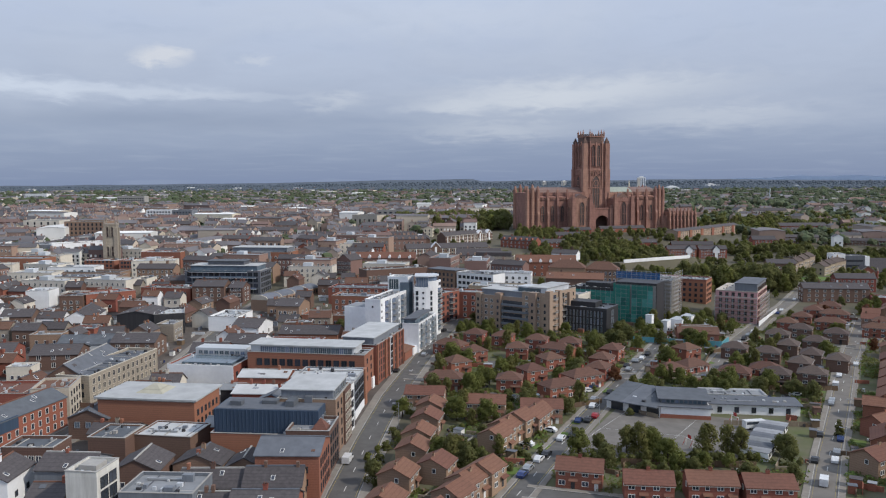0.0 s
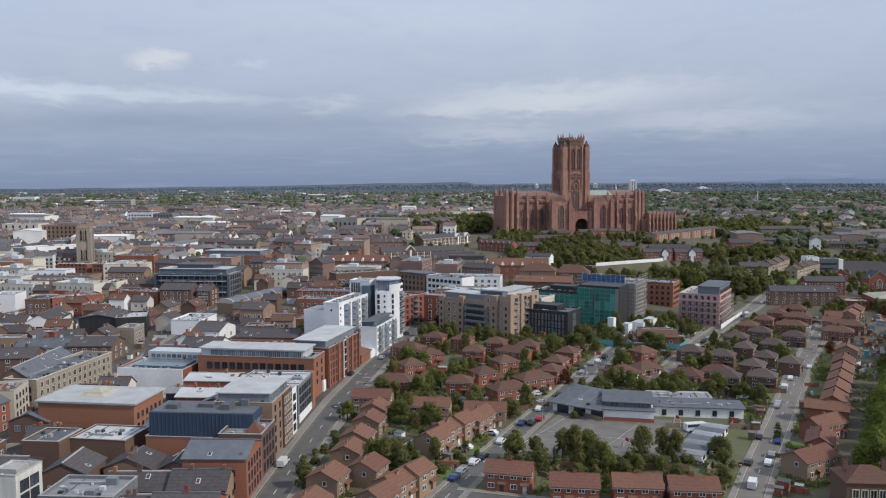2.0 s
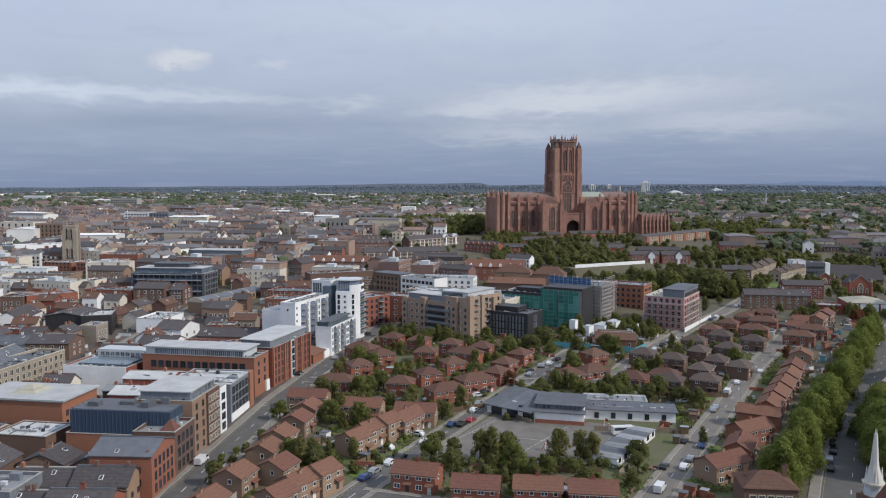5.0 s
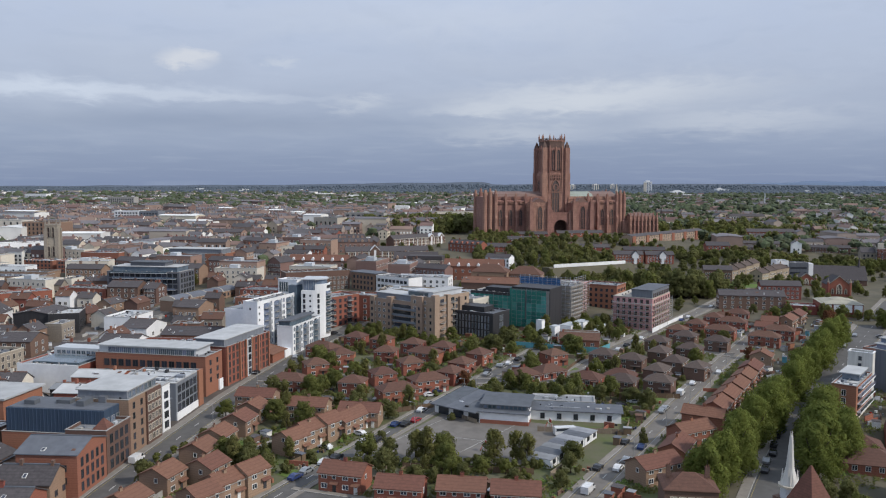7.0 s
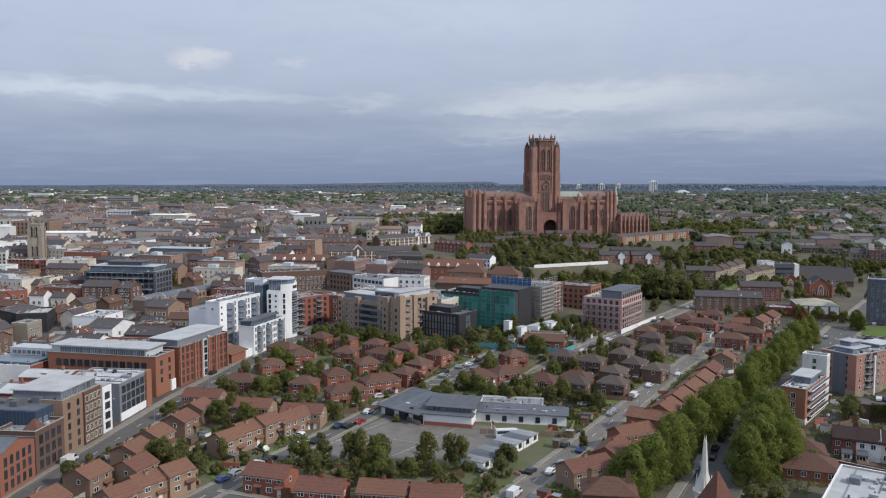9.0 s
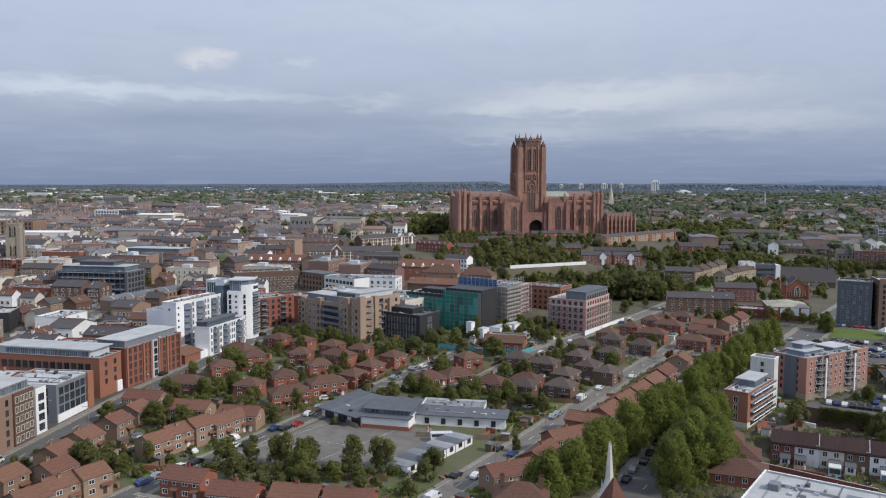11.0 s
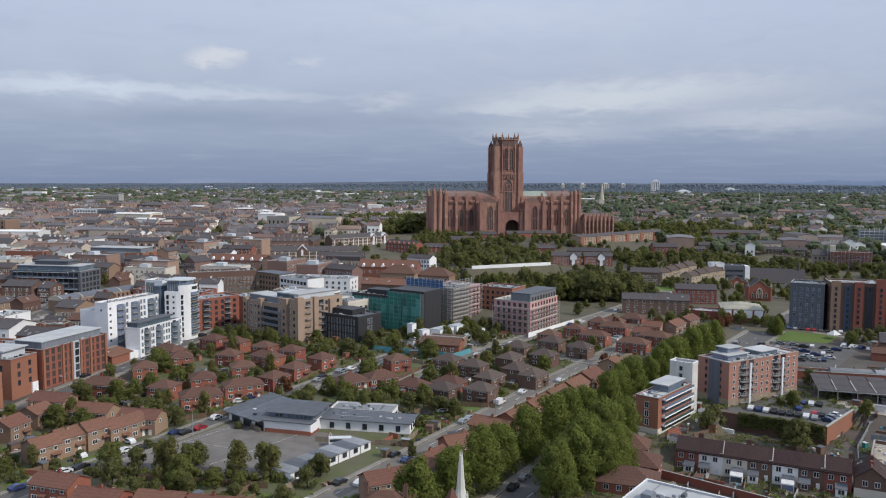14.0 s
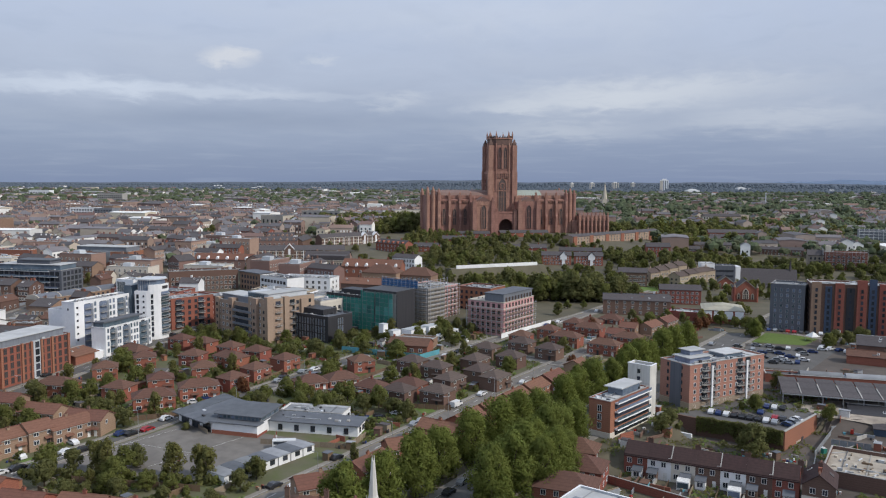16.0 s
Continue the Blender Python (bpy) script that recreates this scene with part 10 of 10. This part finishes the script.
def roof_details():
    """Vents, seams, hatches, skylights and flues on the roofs, too small to pick apart."""
    put, done = clutter("roof_fittings", "small vents, seams, skylights and flues on roofs", "roof fittings")
    rng = random.Random(8)
    for m, w, d, h, roof, rise, ridge in ROOFS:
        if roof == "flat":
            for k in range(min(16, int(w * d / 26))):
                x, y, a, b = rng.uniform(0.6, max(0.7, w - 2)), rng.uniform(0.6, max(0.7, d - 2)), rng.uniform(0.3, 1.5), rng.uniform(0.3, 1.0)
                put(m, (x, y, h), (x + a, y + b, h + rng.uniform(0.35, 1.0)), rng.choice(["pale_clad", "steel", "dark_frame", "flat_white", "concrete", "grey_clad"]))
            x = rng.uniform(2, 5)
            while x < w - 1:
                put(m, (x, 0.4, h), (x + 0.14, d - 0.4, h + 0.28), rng.choice(["lead", "concrete", "flat_grey"]))
                x += rng.uniform(3.5, 8)
            if w > 14:
                y = rng.uniform(1.5, max(1.6, d - 2))
                put(m, (w * 0.15, y, h + 0.2), (w * rng.uniform(0.4, 0.8), y + 0.35, h + 0.6), "steel")
        elif roof == "gable":
            span = d if ridge == "x" else w
            run = w if ridge == "x" else d
            ang = math.degrees(math.atan2(rise, span / 2))
            side = m if ridge == "x" else m @ pose(0, d, 0, 0, 0, -90)
            back = m @ pose(w, d, 0, 0, 0, 180) if ridge == "x" else m @ pose(w, 0, 0, 0, 0, 90)
            for face in (side, back):
                slope = face @ pose(0, 0, h, ang, 0, 0)
                length = math.hypot(span / 2, rise)
                for k in range(int(run / rng.uniform(4.5, 9))):
                    x, y = rng.uniform(0.5, max(0.6, run - 1.6)), rng.uniform(0.8, max(0.9, length - 1.8))
                    if rng.random() < 0.6:
                        put(slope, (x, y, 0.1), (x + 0.9, y + 1.3, 0.34), "white_frame")
                        put(slope, (x + 0.1, y + 0.1, 0.3), (x + 0.8, y + 1.2, 0.36), "glass")
                    else:
                        put(slope, (x, y, 0.1), (x + rng.uniform(0.8, 2.0), y + rng.uniform(0.6, 1.4), 0.27), rng.choice(["lead", "brown_tile", "slate", "flat_grey"]))
            ridge_m = side @ pose(0, span / 2, h + rise)
            put(ridge_m, (-0.2, -0.2, 0.05), (run + 0.2, 0.2, 0.38), rng.choice(["concrete", "rust_tile", "lead"]))
            for k in range(rng.randint(0, 2)):
                x = rng.uniform(0.5, run - 1)
                put(ridge_m, (x, -0.45, -0.3), (x + 0.7, 0.45, rng.uniform(0.9, 1.7)), rng.choice(["brown_brick", "orange_brick", "red_brick"]))
    done()


def yard_details():
    """Low walls, sheds, bins and stacks in yards and gardens, more than one could count."""
    put, done = clutter("yard_clutter", "low brick walls, sheds, bins and stacks in yards", "clutter")
    rng = random.Random(19)
    for k in range(5200):
        if k % 3 == 0:
            x, y, turn = rng.uniform(-250, -30), rng.uniform(150, 460), rng.choice([0, 84, -4, 80])
            mats = ["brown_brick", "red_brick", "concrete", "pale_clad", "grey_clad", "dark_frame", "timber", "white_frame"]
        elif k % 3 == 1:
            v = rng.random()
            x, y, turn = -18 + (108 + 100 * v) * rng.random() + 20 * v, 155 + 245 * v, rng.choice([62, -28, 62, -28, -8])
            mats = ["red_brick", "brown_brick", "timber", "pale_timber", "timber", "white_frame", "orange_brick", "dark_frame"]
        else:
            x, y, turn = rng.uniform(176, 320), rng.uniform(185, 405), rng.choice([-25, 65, 35])
            mats = ["red_brick", "brown_brick", "concrete", "steel_sheet", "pale_timber", "white_frame", "blue_hoarding", "orange_brick"]
        if 30 < x < 104 and 203 < y < 257 or 204 < x < 256 and 248 < y < 296 or 243 < x < 305 and 330 < y < 402:
            continue
        if not free(x, y, 1.2) or not off_road(x, y, 0.6):
            continue
        m = pose(x, y, base_z(x, y), 0, 0, turn + rng.uniform(-4, 4))
        q = rng.random()
        if q < 0.45:
            l = rng.uniform(2, 7)
            put(m, (-l / 2, -0.12, -0.4), (l / 2, 0.12, rng.uniform(0.9, 1.7)), rng.choice(mats[:5]))
        elif q < 0.62:
            a, b, c = rng.uniform(1.6, 3.2), rng.uniform(1.4, 2.4), rng.uniform(1.8, 2.4)
            put(m, (-a / 2, -b / 2, -0.3), (a / 2, b / 2, c), rng.choice(mats))
            put(m, (-a / 2 - 0.15, -b / 2 - 0.15, c), (a / 2 + 0.15, b / 2 + 0.15, c + 0.12), rng.choice(["lead", "brown_tile", "flat_grey", "slate"]))
        else:
            for _ in range(rng.randint(1, 4)):
                a, b, dx, dy = rng.uniform(0.3, 0.9), rng.uniform(0.3, 0.8), rng.uniform(-1, 1), rng.uniform(-1, 1)
                put(m, (dx, dy, -0.3), (dx + a, dy + b, rng.uniform(0.4, 1.2)), rng.choice(mats + ["paint_blue", "paint_red", "white_frame", "dark_frame"]))
    done()


roof_details()
yard_details()


def far_city():
    """Thousands of far roofs and trees, too small to pick apart."""
    rng = random.Random(77)
    g = Geo()
    for mat in ("far_red", "far_pale", "far_slate", "far_white", "far_rust"):
        g.slot(mat)
    t = Geo()
    t.slot("leaf_far")
    bm = bmesh.new()
    bmesh.ops.create_icosphere(bm, subdivisions=1, radius=1.0)
    LUMP = [tuple(v.co) for v in bm.verts if v.co.z > -0.95]
    low = {v.index for v in bm.verts if v.co.z <= -0.95}
    number = {v.index: k for k, v in enumerate([v for v in bm.verts if v.co.z > -0.95])}
    LUMP_FACES = [tuple(number[v.index] for v in f.verts) for f in bm.faces if not low & {v.index for v in f.verts}]
    bm.free()
    y = 560.0
    while y < 4550:
        step = 18 + max(0, y - 900) * 0.015
        half = 0.60 * y + 160
        x = -half
        while x < half + 150:
            px, py = x + rng.uniform(-9, 9), y + rng.uniform(-9, 9)
            patch = noise.noise((px * 0.0022, py * 0.0016, 3.7))
            z = base_z(px, py)
            busy = 0.56 + 0.5 * patch
            if py < 1250 and px < 40:
                busy = 0.92
            east = max(0.0, min(1.0, (px - 0.04 * py) / 120.0)) if py > 700 else 0.0
            busy -= (0.14 if py > 1050 else 0.36) * east
            if py > 2400:
                busy -= (py - 2400) / 1500
            blocked = py < 1100 and (not clear(px, py) or not free(px, py, 5))
            if not blocked and rng.random() < busy:
                l, d, h = rng.uniform(10, 26) if py < 1150 else rng.uniform(10, 28), rng.uniform(8, 11), rng.uniform(6.5, 12.0)
                a = 0.5 * noise.noise((px * 0.004, py * 0.004, 1.1)) + rng.choice([0.0, -0.15, 1.45, 0.0, 1.5]) + rng.uniform(-0.06, 0.06)
                big = rng.random() < 0.06
                if big:
                    l, d, h = l * 1.8, d * 2.2, h * 1.3
                ca, sa = math.cos(a), math.sin(a)
                def at(u, v, zz):
                    return (px + u * ca - v * sa, py + u * sa + v * ca, z + zz)
                i = len(g.v)
                wall = rng.choice([7, 7, 0, 6, 6, 1, 3, 3, 1] if px < 60 else [7, 7, 0, 0, 6, 6, 1, 3, 3]) if not big else rng.choice([7, 1, 3, 3] if px < 60 else [7, 1, 6, 0])
                roof = rng.choice([2, 2, 2, 4]) if not big else rng.choice([3, 2, 2, 2, 2])
                rise = rng.uniform(1.8, 3.2) if not big else 0.8
                g.v.extend([at(-l / 2, -d / 2, -2), at(l / 2, -d / 2, -2), at(l / 2, d / 2, -2), at(-l / 2, d / 2, -2), at(-l / 2, -d / 2, h), at(l / 2, -d / 2, h), at(l / 2, d / 2, h), at(-l / 2, d / 2, h), at(-l / 2, 0, h + rise), at(l / 2, 0, h + rise)])
                for f in ((0, 1, 5, 4), (2, 3, 7, 6), (1, 2, 6, 9, 5), (3, 0, 4, 8, 7)):
                    g.f.append(tuple(i + k for k in f))
                    g.s.append(wall)
                i = len(g.v)
                g.v.extend([at(-l / 2 - 0.3, -d / 2 - 0.4, h), at(l / 2 + 0.3, -d / 2 - 0.4, h), at(l / 2 + 0.3, 0, h + rise + 0.2), at(-l / 2 - 0.3, 0, h + rise + 0.2), at(l / 2 + 0.3, d / 2 + 0.4, h), at(-l / 2 - 0.3, d / 2 + 0.4, h)])
                for f in ((0, 1, 2, 3), (3, 2, 4, 5)):
                    g.f.append(tuple(i + k for k in f))
                    g.s.append(roof)
                if py < 1250 and not big:
                    for u in (-l * 0.42, l * 0.40):
                        i = len(g.v)
                        g.v.extend([at(u + a, b, z2) for z2 in (h + rise - 0.6, h + rise + 1.7) for a, b in ((-0.5, -0.9), (0.5, -0.9), (0.5, 0.9), (-0.5, 0.9))])
                        for f in ((0, 1, 5, 4), (1, 2, 6, 5), (2, 3, 7, 6), (3, 0, 4, 7), (4, 5, 6, 7)):
                            g.f.append(tuple(i + k for k in f))
                            g.s.append(0)
                    for side in (-1, 1):
                        for v in (-d * 0.25, d * 0.2):
                            for zz in (1.4, 4.6):
                                i, u = len(g.v), side * (l / 2 + 0.1)
                                g.v.extend([at(u, v, zz), at(u, v + 1.2, zz), at(u, v + 1.2, zz + 1.8), at(u, v, zz + 1.8)])
                                g.f.append((i, i + 1, i + 2, i + 3))
                                g.s.append(5)
                if py < 1700 and not big:
                    n = int(l / 3.0)
                    for k in range(n):
                        for zz in ((1.0, 3.8, 6.6) if h > 9 else (1.0, 3.8)):
                            i = len(g.v)
                            u = -l / 2 + l * (k + 0.3) / n
                            g.v.extend([at(u, -d / 2 - 0.1, zz), at(u + 1.5, -d / 2 - 0.1, zz), at(u + 1.5, -d / 2 - 0.1, zz + 1.8), at(u, -d / 2 - 0.1, zz + 1.8)])
                            g.f.append((i, i + 1, i + 2, i + 3))
                            g.s.append((3 if rng.random() < 0.55 else 5) if wall in (0, 7, 6) else 5)
            n = 0 if rng.random() < (0.22 + 0.3 * patch if py > 1250 or px > 40 else 0.52) else rng.randint(1, 3) + int((1.2 if py > 1050 else 2.2) * east)
            if py > 2700:
                n = 5 if py < 3300 else 4 if py < 4100 else 0
            for _ in range(n):
                cx, cy = px + rng.uniform(-0.9, 0.9) * step, py + rng.uniform(-0.9, 0.9) * step
                if cy < 980 and (not clear(cx, cy) or not free(cx, cy, 3)):
                    continue
                r, cz = rng.uniform(3, 6.5) * (0.9 if cy > 3300 else 1.45 if cy > 1250 else 1.0), base_z(cx, cy)
                lumps = 3 if cy < 1300 else 2 if cy < 2300 else 1
                for q in range(lumps):
                    w = r * rng.uniform(0.55, 0.85) if lumps > 1 else r * 1.15
                    ox, oy, oz = (rng.uniform(-0.6, 0.6) * r, rng.uniform(-0.6, 0.6) * r, r * rng.uniform(0.7, 1.3)) if lumps > 1 else (0, 0, r * 0.8)
                    spin, i = rng.uniform(0, 6.28), len(t.v)
                    for vx, vy, vz in LUMP:
                        k = w * rng.uniform(0.72, 1.22)
                        nx, ny = vx * math.cos(spin) - vy * math.sin(spin), vx * math.sin(spin) + vy * math.cos(spin)
                        t.v.append((cx + ox + nx * k, cy + oy + ny * k, cz + oz + vz * k * 0.95))
                    for f in LUMP_FACES:
                        t.f.append(tuple(i + k for k in f))
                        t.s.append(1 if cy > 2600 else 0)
            x += step * rng.uniform(0.8, 1.2)
        y += step * 0.9
    me = bpy.data.meshes.new("far_houses")
    me.from_pydata(g.v, [], g.f)
    for mat in ("far_red", "far_pale", "far_slate", "far_white", "far_rust", "glass", "far_tan", "far_brown"):
        me.materials.append(M[mat])
    me.polygons.foreach_set("material_index", g.s)
    tagged(new("far_houses", me), "far brick and stucco houses under slate roofs", "houses", kind="stuff")
    me = bpy.data.meshes.new("far_trees")
    me.from_pydata(t.v, [], t.f)
    me.materials.append(M["leaf_far"])
    # blue-grey leaves beyond 2600 m carry painted haze
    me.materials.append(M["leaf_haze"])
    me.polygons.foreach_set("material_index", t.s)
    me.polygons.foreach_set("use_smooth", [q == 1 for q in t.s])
    tagged(new("far_trees", me), "far green trees among the houses, the farthest tinted haze blue", "trees", kind="stuff")


far_city()
